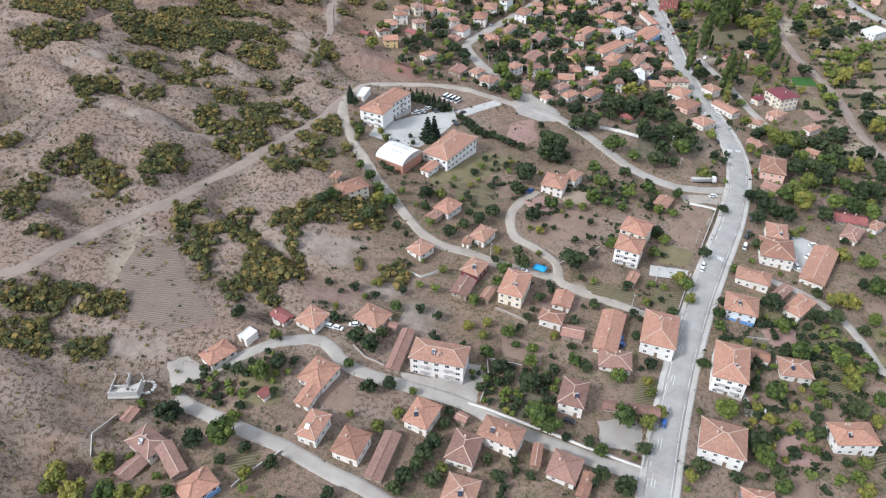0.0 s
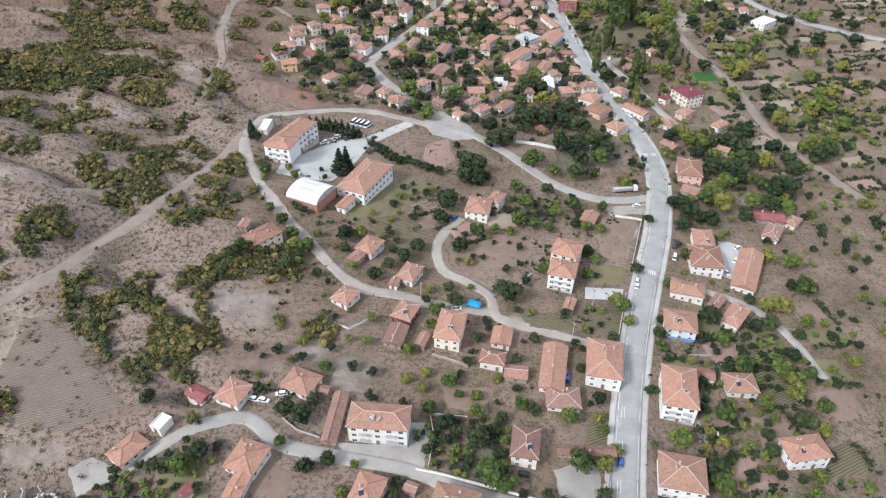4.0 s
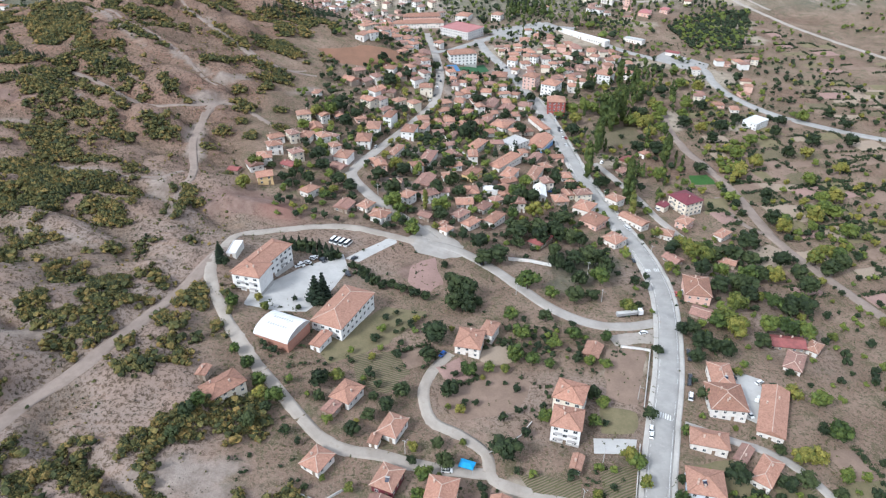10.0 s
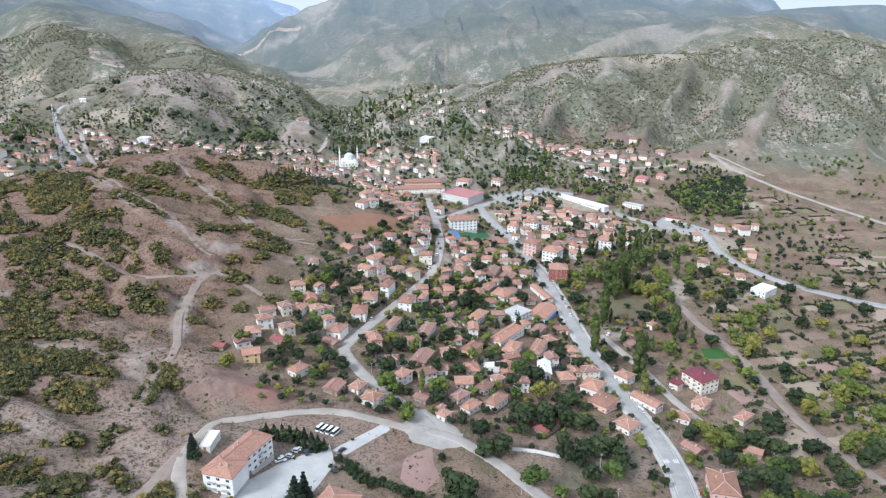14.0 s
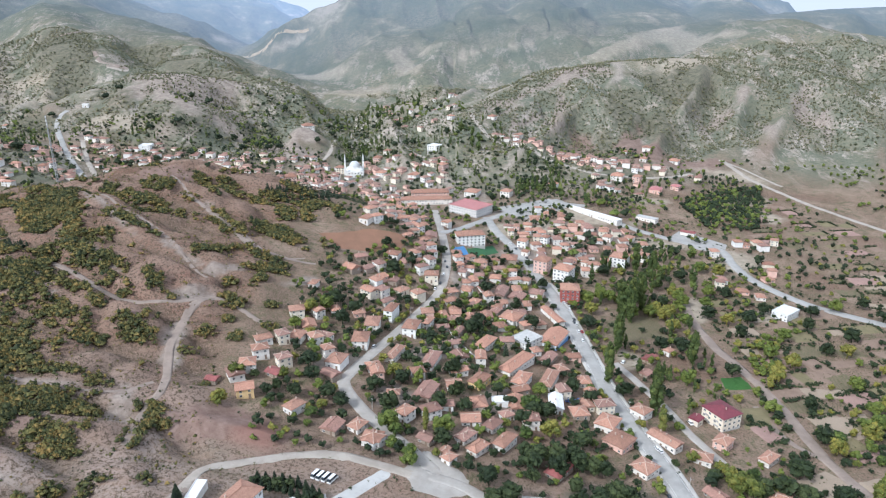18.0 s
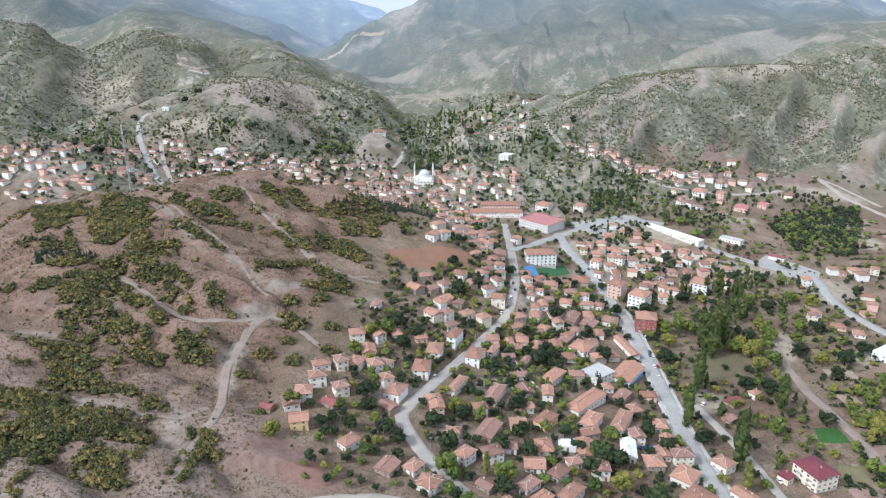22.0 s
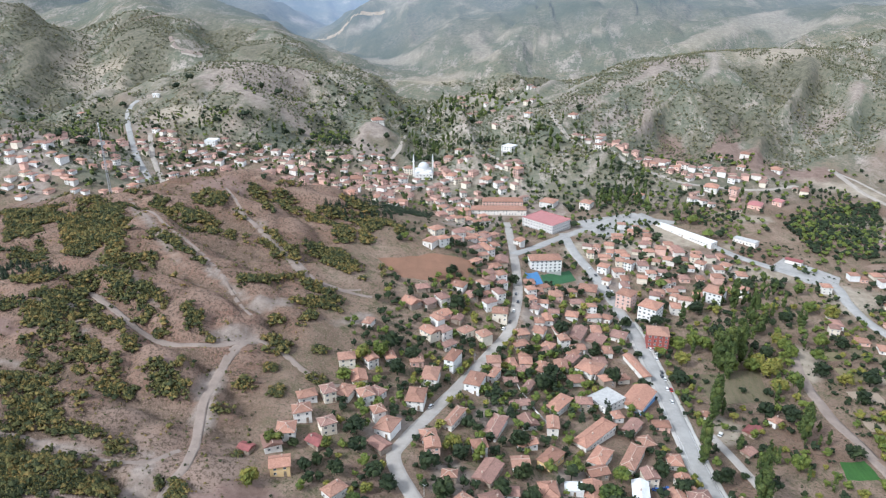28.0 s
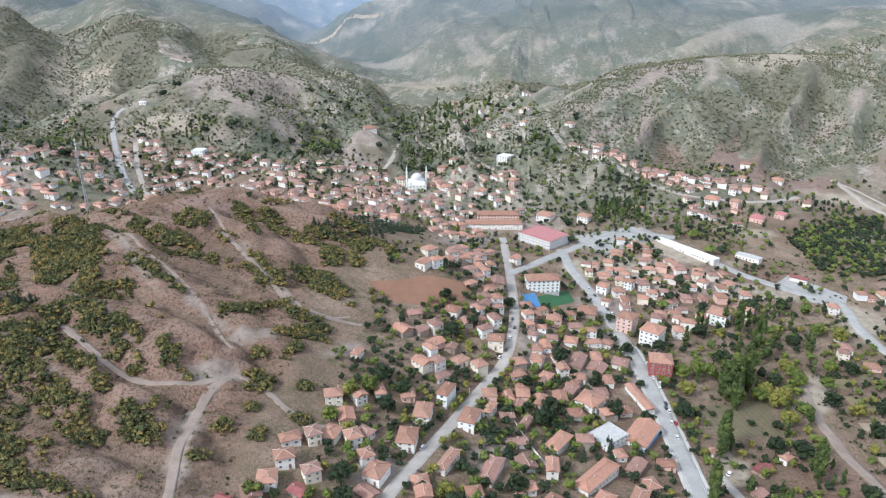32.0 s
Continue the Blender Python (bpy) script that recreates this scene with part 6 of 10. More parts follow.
for sgn in (-1, 1):
    e = main_width / 2
    n_to = len(main_line) * 3 // 4
    line = main_line[:n_to]
    tagged(new("pavement", strip("pavement", line, sorted((sgn * (e + 0.45), sgn * (e + 1.5), sgn * (e + 2.3), sgn * (e + 2.45))), (0.30, 0.32, 0.32, -0.1) if sgn > 0 else (-0.1, 0.32, 0.32, 0.30), MAT["pavement"])), "pale concrete pavement beside the road", "pavement", kind="structure")
    tagged(new("kerb", strip("kerb", line, sorted((sgn * (e + 0.22), sgn * (e + 0.25), sgn * (e + 0.45), sgn * (e + 0.47))), (0.02, 0.34, 0.34, 0.1) if sgn > 0 else (0.1, 0.34, 0.34, 0.02), MAT["concrete"])), "pale concrete kerb", "kerb", kind="structure")


# ---- walls, poles and vehicles ----
def garden_wall(h, kind, *points):
    ob = None
    for i, (a, b) in enumerate(zip(points, points[1:])):
        a, b = Vector(a), Vector(b)
        k = max(1, int((b - a).length / 4))
        for j in range(k):
            p, q = a.lerp(b, j / k), a.lerp(b, (j + 1) / k)
            if ob is None:
                ob = new("garden_wall")
                ob.matrix_basis = Matrix.Translation((p.x, p.y, float(lay(p.x, p.y))))
                tagged(ob, "low " + ("whitewashed concrete" if kind == "white" else "grey rubble-stone") + " garden wall with coping", "wall")
                o = ob.matrix_basis.translation.copy()
            z0, z1 = float(lay(p.x, p.y)) - o.z, float(lay(q.x, q.y)) - o.z
            d = (q - p).normalized() if (q - p).length else Vector((1, 0))
            nx, ny = -d.y * 0.12, d.x * 0.12
            for nm, lo, hi, w, mt in (("wall_panel", -0.5, h, 1.0, MAT["white" if kind == "white" else "stone"]), ("coping", h, h + 0.1, 1.5, MAT["concrete"])):
                bm = bmesh.new()
                v = [bm.verts.new((c.x - o.x + s * nx * w, c.y - o.y + s * ny * w, z + t)) for t in (lo, hi) for c, z, s in ((p, z0, -1), (q, z1, -1), (q, z1, 1), (p, z0, 1))]
                for f in ((3, 2, 1, 0), (4, 5, 6, 7), (0, 1, 5, 4), (1, 2, 6, 5), (2, 3, 7, 6), (3, 0, 4, 7)):
                    bm.faces.new([v[x] for x in f])
                part(nm, bm, mt, ob)


def utility_pole(x, y, h):
    ob = new("utility_pole")
    ob.matrix_basis = pose(x, y, float(lay(x, y)), 0, 0, (x * 37) % 180)
    tagged(ob, "grey concrete utility pole beside the road", "pole", "utility poles")
    bm = bmesh.new()
    bmesh.ops.create_cone(bm, cap_ends=True, segments=8, radius1=0.17, radius2=0.09, depth=h + 0.6, matrix=Matrix.Translation((0, 0, h / 2 - 0.3)))
    part("post", bm, MAT["concrete"], ob)
    bm = bmesh.new()
    block(bm, -0.9, 0.9, -0.05, 0.05, h - 0.6, h - 0.48)
    arm = part("crossarm", bm, MAT["steel"], ob)
    for u in (-0.8, 0, 0.8):
        bm = bmesh.new()
        bmesh.ops.create_cone(bm, cap_ends=True, segments=6, radius1=0.06, radius2=0.04, depth=0.2, matrix=Matrix.Translation((u, 0, h - 0.38)))
        part("insulator", bm, MAT["white"], arm)
    bm = bmesh.new()
    block(bm, -0.04, 0.04, -1.3, 0, h - 1.1, h - 1.04)
    block(bm, -0.1, 0.1, -1.7, -1.15, h - 1.12, h - 1.02)
    part("street_lamp_arm", bm, MAT["steel"], ob)


def gloss(name, c, rough=0.3):
    m, n, l, b = shader(name, rough, 0.0, 0.5)
    dust = noise_node(n, l, 3, 3, world_place(n))
    l.new(steps(n, l, dust, [(0.35, tuple(v * 0.8 for v in c)), (0.65, c)]), b.inputs["Base Color"])
    b.inputs["Coat Weight"].default_value = 0.4
    return m


CAR_PAINT = {"w": gloss("white_car_paint", (0.75, 0.75, 0.74)), "k": gloss("dark_car_paint", (0.03, 0.032, 0.04)), "b": gloss("blue_car_paint", (0.03, 0.11, 0.38)), "r": gloss("red_car_paint", (0.38, 0.03, 0.03))}
CAR_PAINT["v"] = CAR_PAINT["m"] = CAR_PAINT["w"]
RUBBER = worn("tyre", (0.02, 0.02, 0.02), (0.012, 0.012, 0.012))


def body_mesh(length, wide, low, deck, mat):
    """A car body: the sides tuck in, bonnet and boot drop."""
    bm = bmesh.new()
    prof = [(-0.5, low), (-0.5, deck * 0.82), (-0.46, deck * 0.95), (-0.30, deck), (0.18, deck), (0.42, deck * 0.86), (0.49, deck * 0.7), (0.5, low)]
    rows = [[bm.verts.new((x * length, y * wide * (0.5 if z < deck * 0.9 else 0.47), z)) for x, z in prof] for y in (-1, 1)]
    bm.faces.new(rows[0])
    bm.faces.new(rows[1][::-1])
    for i in range(len(prof)):
        j = (i + 1) % len(prof)
        bm.faces.new((rows[0][j], rows[0][i], rows[1][i], rows[1][j]))
    return mesh_of(bm, "body", mat)


def cabin_mesh(length, wide, deck, top, back, front, mat):
    bm = bmesh.new()
    lo = [bm.verts.new((x * length, y * wide * 0.46, deck)) for x, y in ((back, -1), (front, -1), (front, 1), (back, 1))]
    hi = [bm.verts.new((x * length, y * wide * 0.38, top)) for x, y in ((back * 0.82, -1), (front * 0.55, -1), (front * 0.55, 1), (back * 0.82, 1))]
    bm.faces.new(hi)
    for i in range(4):
        j = (i + 1) % 4
        bm.faces.new((lo[i], lo[j], hi[j], hi[i]))
    bm.faces.new(lo[::-1])
    return mesh_of(bm, "glasshouse", mat)


def roof_plate(length, wide, top, back, front, mat):
    bm = bmesh.new()
    block(bm, back * 0.84 * length, front * 0.58 * length, -wide * 0.385, wide * 0.385, top - 0.02, top + 0.05)
    return mesh_of(bm, "roof_panel", mat)


def wheel_mesh(r=0.31):
    bm = bmesh.new()
    bmesh.ops.create_cone(bm, cap_ends=True, segments=12, radius1=r, radius2=r, depth=0.2, matrix=Matrix.Rotation(radians(90), 4, "X"))
    return mesh_of(bm, "wheel", RUBBER)


def lamp_mesh():
    bm = bmesh.new()
    block(bm, -0.03, 0.03, -0.16, 0.16, -0.07, 0.07)
    return mesh_of(bm, "lamp", MAT["frame"])


WHEEL, LAMP = wheel_mesh(), lamp_mesh()
CAR_MESHES = {}
for k, paint in CAR_PAINT.items():
    ln, wd, deck, top, back, front = {"m": (6.2, 2.0, 1.25, 2.5, -0.5, 0.47), "v": (5.0, 1.9, 1.15, 2.05, -0.5, 0.42)}.get(k, (4.2, 1.72, 0.88, 1.42, -0.42, 0.28))
    CAR_MESHES[k] = (ln, wd, deck, body_mesh(ln, wd, 0.28, deck, paint), cabin_mesh(ln, wd, deck, top, back, front, MAT["glass"]), roof_plate(ln, wd, top, back, front, paint))
CAR_WORDS = {"w": "white parked saloon car", "k": "dark parked saloon car", "b": "blue parked car", "r": "red car on the road", "v": "white parked panel van", "m": "white parked minibus"}


def car(kind, x, y):
    d = np.hypot(ROAD_PTS[:, 0] - x, ROAD_PTS[:, 1] - y)
    i = int(d.argmin())
    turn = (x * 71 + y * 13) % 360
    if d[i] < 14 and 0 < i < len(ROAD_PTS) - 1:
        v = ROAD_PTS[i + 1, :2] - ROAD_PTS[i - 1, :2]
        turn = math.degrees(math.atan2(v[1], v[0]))
    if kind == "m":
        turn = 62
    ob = new({"v": "van", "m": "minibus"}.get(kind, "car"))
    ob.matrix_basis = pose(x, y, float(lay(x, y)) + 0.24, 0, 0, turn)
    tagged(ob, CAR_WORDS[kind] + " standing on the ground", "car" if kind not in "vm" else "van", "parked vehicles")
    ln, wd, deck, body, cab, plate = CAR_MESHES[kind]
    share("body", body, ob, Matrix.Identity(4))
    share("glasshouse", cab, ob, Matrix.Identity(4))
    share("roof_panel", plate, ob, Matrix.Identity(4))
    for u in (-0.31, 0.31):
        for v in (-0.46, 0.46):
            share("wheel", WHEEL, ob, Matrix.Translation((u * ln, v * wd, 0.3)))
    if y < 420:
        for v in (-0.34, 0.34):
            share("headlight", LAMP, ob, Matrix.Translation((0.49 * ln, v * wd, deck * 0.72)))


def lorry(x0, y0, x1, y1):
    x, y = (x0 + x1) / 2, (y0 + y1) / 2
    ob = new("articulated_lorry")
    ob.matrix_basis = pose(x, y, float(lay(x, y)) + 0.25, 0, 0, math.degrees(math.atan2(y1 - y0, x1 - x0)))
    tagged(ob, "long grey tipper trailer with a white cab parked on the road", "lorry")
    bm = bmesh.new()
    v = block(bm, -7, 3.6, -1.25, 1.25, 1.0, 2.6)
    for q in v:
        if q.co.z < 1.5:
            q.co.y *= 0.8
    part("trailer", bm, MAT["steel"], ob)
    bm = bmesh.new()
    block(bm, -6.8, 3.4, -1.1, 1.1, 2.61, 2.7)
    part("load", bm, MAT["greyroof"], ob, "grey load in the trailer")
    bm = bmesh.new()
    v = block(bm, 4.2, 6.6, -1.25, 1.25, 0.6, 3.1)
    for q in v:
        if q.co.x > 6 and q.co.z > 2:
            q.co.x -= 0.35
    cab = part("cab", bm, CAR_PAINT["w"], ob)
    bm = bmesh.new()
    block(bm, 6.35, 6.5, -1.1, 1.1, 1.9, 2.8)
    part("windscreen", bm, MAT["glass"], cab)
    bm = bmesh.new()
    block(bm, -6.9, 6.2, -0.5, 0.5, 0.7, 0.98)
    part("chassis", bm, MAT["dark"], ob)
    for u in (-5.6, -4.4, -3.2, 3.4, 5.5):
        for v in (-1.05, 1.05):
            share("wheel", WHEEL, ob, Matrix.Translation((u, v, 0.48)) @ Matrix.Diagonal((1.6, 1.6, 1.6, 1)))


# ---- special buildings ----
def sports_hall(a, b, c):
    """A barrel-roofed hall over the rectangle a, b, c."""
    a, b, c = Vector(a), Vector(b), Vector(c)
    m = (a + c) / 2
    u = (b - a).normalized()
    turn = math.degrees(math.atan2(u.y, u.x))
    L, D = (b - a).length, abs((c - b).dot(Vector((-u.y, u.x))))
    L, D = max(L, 14), max(D, 13)
    ob = new("sports_hall")
    ob.matrix_basis = pose(m.x, m.y, float(lay(m.x, m.y)), 0, 0, turn)
    tagged(ob, "school sports hall with a white barrel-vaulted sheet roof", "hall")
    FOOTPRINTS.append((m.x, m.y, L / 2))
    bm = bmesh.new()
    block(bm, -L / 2 + 0.3, L / 2 - 0.3, -D / 2 + 0.3, D / 2 - 0.3, -1.0, 4.0)
    part("wall", bm, MAT["brick"], ob)
    for sx in (-1, 1):
        bm = bmesh.new()
        ang = np.linspace(0, math.pi, 13)
        ring = [bm.verts.new((sx * (L / 2 - 0.32), -math.cos(t) * (D / 2 - 0.35), 4.0 + math.sin(t) * 3.3)) for t in ang]
        ring2 = [bm.verts.new((sx * (L / 2 - 0.55), v.co.y, v.co.z)) for v in ring]
        bm.faces.new(ring)
        bm.faces.new(ring2[::-1])
        for i in range(13):
            j = (i + 1) % 13
            bm.faces.new((ring[i], ring2[i], ring2[j], ring[j]))
        bmesh.ops.recalc_face_normals(bm, faces=bm.faces)
        part("end_wall", bm, MAT["greyroof"], ob, "grey glazed end wall under the vault")
    n = 14
    for k in range(n):
        x0, x1 = -L / 2 + L * k / n, -L / 2 + L * (k + 1) / n - 0.05
        bm = bmesh.new()
        vs = [[bm.verts.new((x, -math.cos(t) * (D / 2 + 0.1) * s, 4.0 + math.sin(t) * 3.5 * s)) for t in np.linspace(0, math.pi, 13)] for x, s in ((x0, 1), (x1, 1), (x0, 0.97), (x1, 0.97))]
        for i in range(12):
            bm.faces.new((vs[0][i], vs[1][i], vs[1][i + 1], vs[0][i + 1]))
            bm.faces.new((vs[2][i + 1], vs[3][i + 1], vs[3][i], vs[2][i]))
            bm.faces.new((vs[0][i + 1], vs[2][i + 1], vs[2][i], vs[0][i]))
            bm.faces.new((vs[1][i], vs[3][i], vs[3][i + 1], vs[1][i + 1]))
        part("roof_panel", bm, MAT["whiteroof"], ob)
        if 2 < k < 11:
            bm = bmesh.new()
            for t in (1.25, 1.8):
                yy, zz = -math.cos(t) * (D / 2 + 0.13), 4.03 + math.sin(t) * 3.52
                block(bm, x0 + 0.3, x1 - 0.3, yy - 0.5, yy + 0.5, zz - 0.1, zz + 0.04)
                part("skylight", bm, MAT["greyroof"], ob, "grey translucent roof light")
                bm = bmesh.new()
            bm.free()


def market_tent(x, y):
    ob = new("canopy_tent")
    ob.matrix_basis = pose(x, y, float(lay(x, y)), 0, 0, -20)
    tagged(ob, "bright blue fabric canopy tent on thin posts", "tent")
    bm = bmesh.new()
    v = [bm.verts.new(q) for q in ((-2.8, -1.9, 2.3), (2.8, -1.9, 2.3), (2.8, 1.9, 2.3), (-2.8, 1.9, 2.3), (-1.2, 0, 3.0), (1.2, 0, 3.0))]
    for f in ((0, 1, 5, 4), (2, 3, 4, 5), (1, 2, 5), (3, 0, 4)):
        bm.faces.new([v[i] for i in f])
    for i in range(4):
        a, b = v[i], v[(i + 1) % 4]
        bm.faces.new((b, a, bm.verts.new(a.co - Vector((0, 0, 0.4))), bm.verts.new(b.co - Vector((0, 0, 0.4)))))
    part("canopy", bm, worn("blue_canvas", (0.03, 0.32, 0.62), (0.02, 0.25, 0.52), 0.8, 0.6), ob)
    for px in (-2.7, 2.7):
        for py in (-1.8, 1.8):
            bm = bmesh.new()
            bmesh.ops.create_cone(bm, cap_ends=True, segments=6, radius1=0.05, radius2=0.05, depth=2.5, matrix=Matrix.Translation((px, py, 1.15)))
            part("post", bm, MAT["steel"], ob)


def radio_mast(x, y, h):
    ob = new("radio_mast")
    ob.matrix_basis = pose(x, y, float(lay(x, y)))
    tagged(ob, "slender grey steel lattice mast on the hilltop", "mast")
    legs = [Vector((1.1 * math.cos(t), 1.1 * math.sin(t), 0)) for t in (0.5, 2.6, 4.7)]
    tops = [v * 0.35 + Vector((0, 0, h)) for v in legs]
    for a, b in zip(legs, tops):
        bm = bmesh.new()
        beam(bm, a - Vector((0, 0, 0.5)), b, 0.17, 0.17)
        part("leg", bm, MAT["steel"], ob)
    k = int(h / 2.5)
    for i in range(k):
        for j in range(3):
            bm = bmesh.new()
            beam(bm, legs[j].lerp(tops[j], i / k), legs[(j + 1) % 3].lerp(tops[(j + 1) % 3], (i + 1) / k), 0.09, 0.09)
            part("brace", bm, MAT["steel"], ob)
    for z in (h - 1, h - 4, h - 7):
        bm = bmesh.new()
        bmesh.ops.create_cone(bm, cap_ends=True, segments=10, radius1=0.5, radius2=0.5, depth=0.35, matrix=Matrix.Translation((0.4, -0.7, z)) @ Matrix.Rotation(radians(90), 4, "X"))
        part("dish", bm, MAT["white"], ob)


def mosque(x, y):
    ob = new("mosque")
    ob.matrix_basis = pose(x, y, float(lay(x, y)), 0, 0, 12)
    tagged(ob, "white stone mosque with a pale dome and two minarets", "mosque")
    FOOTPRINTS.append((x, y, 14))
    lead = worn("pale_lead_dome", (0.62, 0.64, 0.65), (0.50, 0.52, 0.53), 0.6, 0.5)

    def dome(r, cx, cy, z, name="dome"):
        bm = bmesh.new()
        bmesh.ops.create_uvsphere(bm, u_segments=20, v_segments=10, radius=r, matrix=Matrix.Translation((cx, cy, z)))
        bmesh.ops.delete(bm, geom=[v for v in bm.verts if v.co.z < z - 0.3], context="VERTS")
        part(name, bm, lead, ob)

    bm = bmesh.new()
    block(bm, -11, 11, -11, 11, -2, 8.5)
    part("wall", bm, MAT["white"], ob)
    bm = bmesh.new()
    block(bm, -8.5, 8.5, -8.5, 8.5, 8.5, 11)
    part("upper_wall", bm, MAT["white"], ob)
    bm = bmesh.new()
    bmesh.ops.create_cone(bm, cap_ends=True, segments=16, radius1=7.6, radius2=7.6, depth=2.4, matrix=Matrix.Translation((0, 0, 12)))
    part("drum", bm, MAT["white"], ob)
    dome(7.2, 0, 0, 13)
    for sx in (-1, 1):
        for sy in (-1, 1):
            dome(2.4, sx * 8.8, sy * 8.8, 8.6, "corner_dome")
    for cx in (-12.2, 12.2):
        bm = bmesh.new()
        bmesh.ops.create_cone(bm, cap_ends=True, segments=12, radius1=1.25, radius2=0.95, depth=21, matrix=Matrix.Translation((cx, 8, 9)))
        shaft = part("minaret", bm, MAT["white"], ob)
        bm = bmesh.new()
        bmesh.ops.create_cone(bm, cap_ends=True, segments=12, radius1=1.1, radius2=1.8, depth=1.0, matrix=Matrix.Translation((cx, 8, 19)))
        part("gallery", bm, MAT["white"], shaft)
        bm = bmesh.new()
        bmesh.ops.create_cone(bm, cap_ends=True, segments=12, radius1=0.9, radius2=0.85, depth=4, matrix=Matrix.Translation((cx, 8, 21.5)))
        part("upper_shaft", bm, MAT["white"], shaft)
        bm = bmesh.new()
        bmesh.ops.create_cone(bm, cap_ends=True, segments=12, radius1=1.05, radius2=0.03, depth=5.2, matrix=Matrix.Translation((cx, 8, 26.1)))
        part("spire", bm, lead, shaft)
    for k in range(5):
        for z in (1.2, 5.0):
            share("window", FAR_WINDOWS[(1.7, 1.45)], ob, Matrix.Translation((-8.4 + 4.2 * k, -11, z)))


def building_shell(x, y):
    ob = new("building_shell")
    ob.matrix_basis = pose(x, y, float(lay(x, y)), 0, 0, 12)
    tagged(ob, "unfinished pale concrete building shell with rubble around", "building")
    FOOTPRINTS.append((x, y, 7))
    for q in ((-5, 5, -4, -3.7, 2.6), (-5, -4.7, -3.7, 4, 1.8), (4.7, 5, -3.7, 2, 2.2), (-4.7, 0.5, 0, 0.3, 1.4), (0.2, 0.5, 0.3, 4, 2.9)):
        bm = bmesh.new()
        block(bm, *q[:4], -0.4, q[4])
        part("wall", bm, MAT["yard"], ob)
    for px in (-4.6, 0, 4.6):
        bm = bmesh.new()
        block(bm, px - 0.2, px + 0.2, 3.6, 4.0, -0.4, 3.4)
        part("column", bm, MAT["concrete"], ob)
    bm = bmesh.new()
    block(bm, -5.4, 5.4, -4.4, 4.4, -0.5, 0.15)
    part("floor_slab", bm, MAT["concrete"], ob)
    for k in range(14):
        bm = bmesh.new()
        a = k * 2.4
        v = block(bm, -0.5, 0.5, -0.3, 0.3, -0.2, 0.5)
        for q in v:
            q.co = Vector((q.co.x * rng.uniform(0.6, 1.4) + 7 + 2.4 * math.cos(a), q.co.y + 2.6 * math.sin(a), q.co.z * rng.uniform(0.5, 1.2)))
        part("rubble", bm, MAT["greyroof"], ob)


qrng = random.Random(21)


def quarter(n, *points):
    """Small houses packed into a part of the town with that outline."""
    p = np.array(points, float)

    def inside(x, y):
        k = False
        for (ax, ay), (bx, by) in zip(p, np.roll(p, -1, 0)):
            if (ay > y) != (by > y) and x < (bx - ax) * (y - ay) / (by - ay) + ax:
                k = not k
        return k

    made = 0
    base = qrng.uniform(0, 90)
    for _ in range(n * 25):
        x, y = qrng.uniform(p[:, 0].min(), p[:, 0].max()), qrng.uniform(p[:, 1].min(), p[:, 1].max())
        w, d = qrng.uniform(7.5, 12.5), qrng.uniform(6.5, 10.5)
        if not inside(x, y) or not is_free(x, y, max(w, d) * 0.75):
            continue
        h = qrng.choice((3.0, 3.0, 3.4, 3.6, 5.6, 6.2))
        if y > 640:
            far_house(x, y, w, d, base + qrng.choice((0, 90)) + qrng.uniform(-14, 14), h, qrng.choice(("tile", "tile", "tile", "weathered")))
            made += 1
            if made >= n:
                break
            continue
        house(x, y, w, d, base + qrng.choice((0, 90)) + qrng.uniform(-14, 14), h, qrng.choice(("tile", "tile", "tile", "weathered")), qrng.choice(("plaster", "white", "cream", "pink", "plaster", "stone")), qrng.choice(("hip", "hip", "gable")))
        made += 1
        if made >= n:
            break


ROAD_PTS = np.concatenate([np.c_[l, np.full(len(l), w / 2)] for l, w in ROAD_LINES.values()])


def is_free(x, y, r, snug=1.0):
    if (np.hypot(ROAD_PTS[:, 0] - x, ROAD_PTS[:, 1] - y) < ROAD_PTS[:, 2] + 0.6 * r + 0.5).any():
        return False
    if any((x - a) ** 2 + (y - b) ** 2 < (c * snug + 0.5 * r) ** 2 for a, b, c in FOOTPRINTS):
        return False
    return True


HEDGE_LINES = []


def allotment(n, turn, *points):
    """Garden plots side by side within that outline, with hedges along them."""
    p = np.array(points, float)
    c, s = math.cos(radians(turn)), math.sin(radians(turn))
    taken = []
    for _ in range(n * 20):
        x, y = qrng.uniform(p[:, 0].min(), p[:, 0].max()), qrng.uniform(p[:, 1].min(), p[:, 1].max())
        w, d = qrng.uniform(6, 15), qrng.uniform(5, 10)
        inside = sum((ay > y) != (by > y) and x < (bx - ax) * (y - ay) / (by - ay) + ax for (ax, ay), (bx, by) in zip(p, np.roll(p, -1, 0))) % 2
        u, v = x * c + y * s, y * c - x * s
        if not inside or not is_free(x, y, w * 0.8) or any(abs(u - a) < w + e + 1 and abs(v - b) < d + g + 1 for a, b, e, g in taken):
            continue
        taken.append((u, v, w, d))
        corner = [(x + c * a * w - s * b * d, y + s * a * w + c * b * d) for a, b in ((-1, -1), (1, -1), (1, 1), (-1, 1))]
        field(qrng.choice(("tan", "grass", "soil", "soil", "grass", "rows", "red")), *corner)
        for a, b in ((0, 1), (2, 3), (1, 2)):
            if qrng.random() < 0.5:
                HEDGE_LINES.append((corner[a], corner[b]))
        if len(taken) >= n:
            break


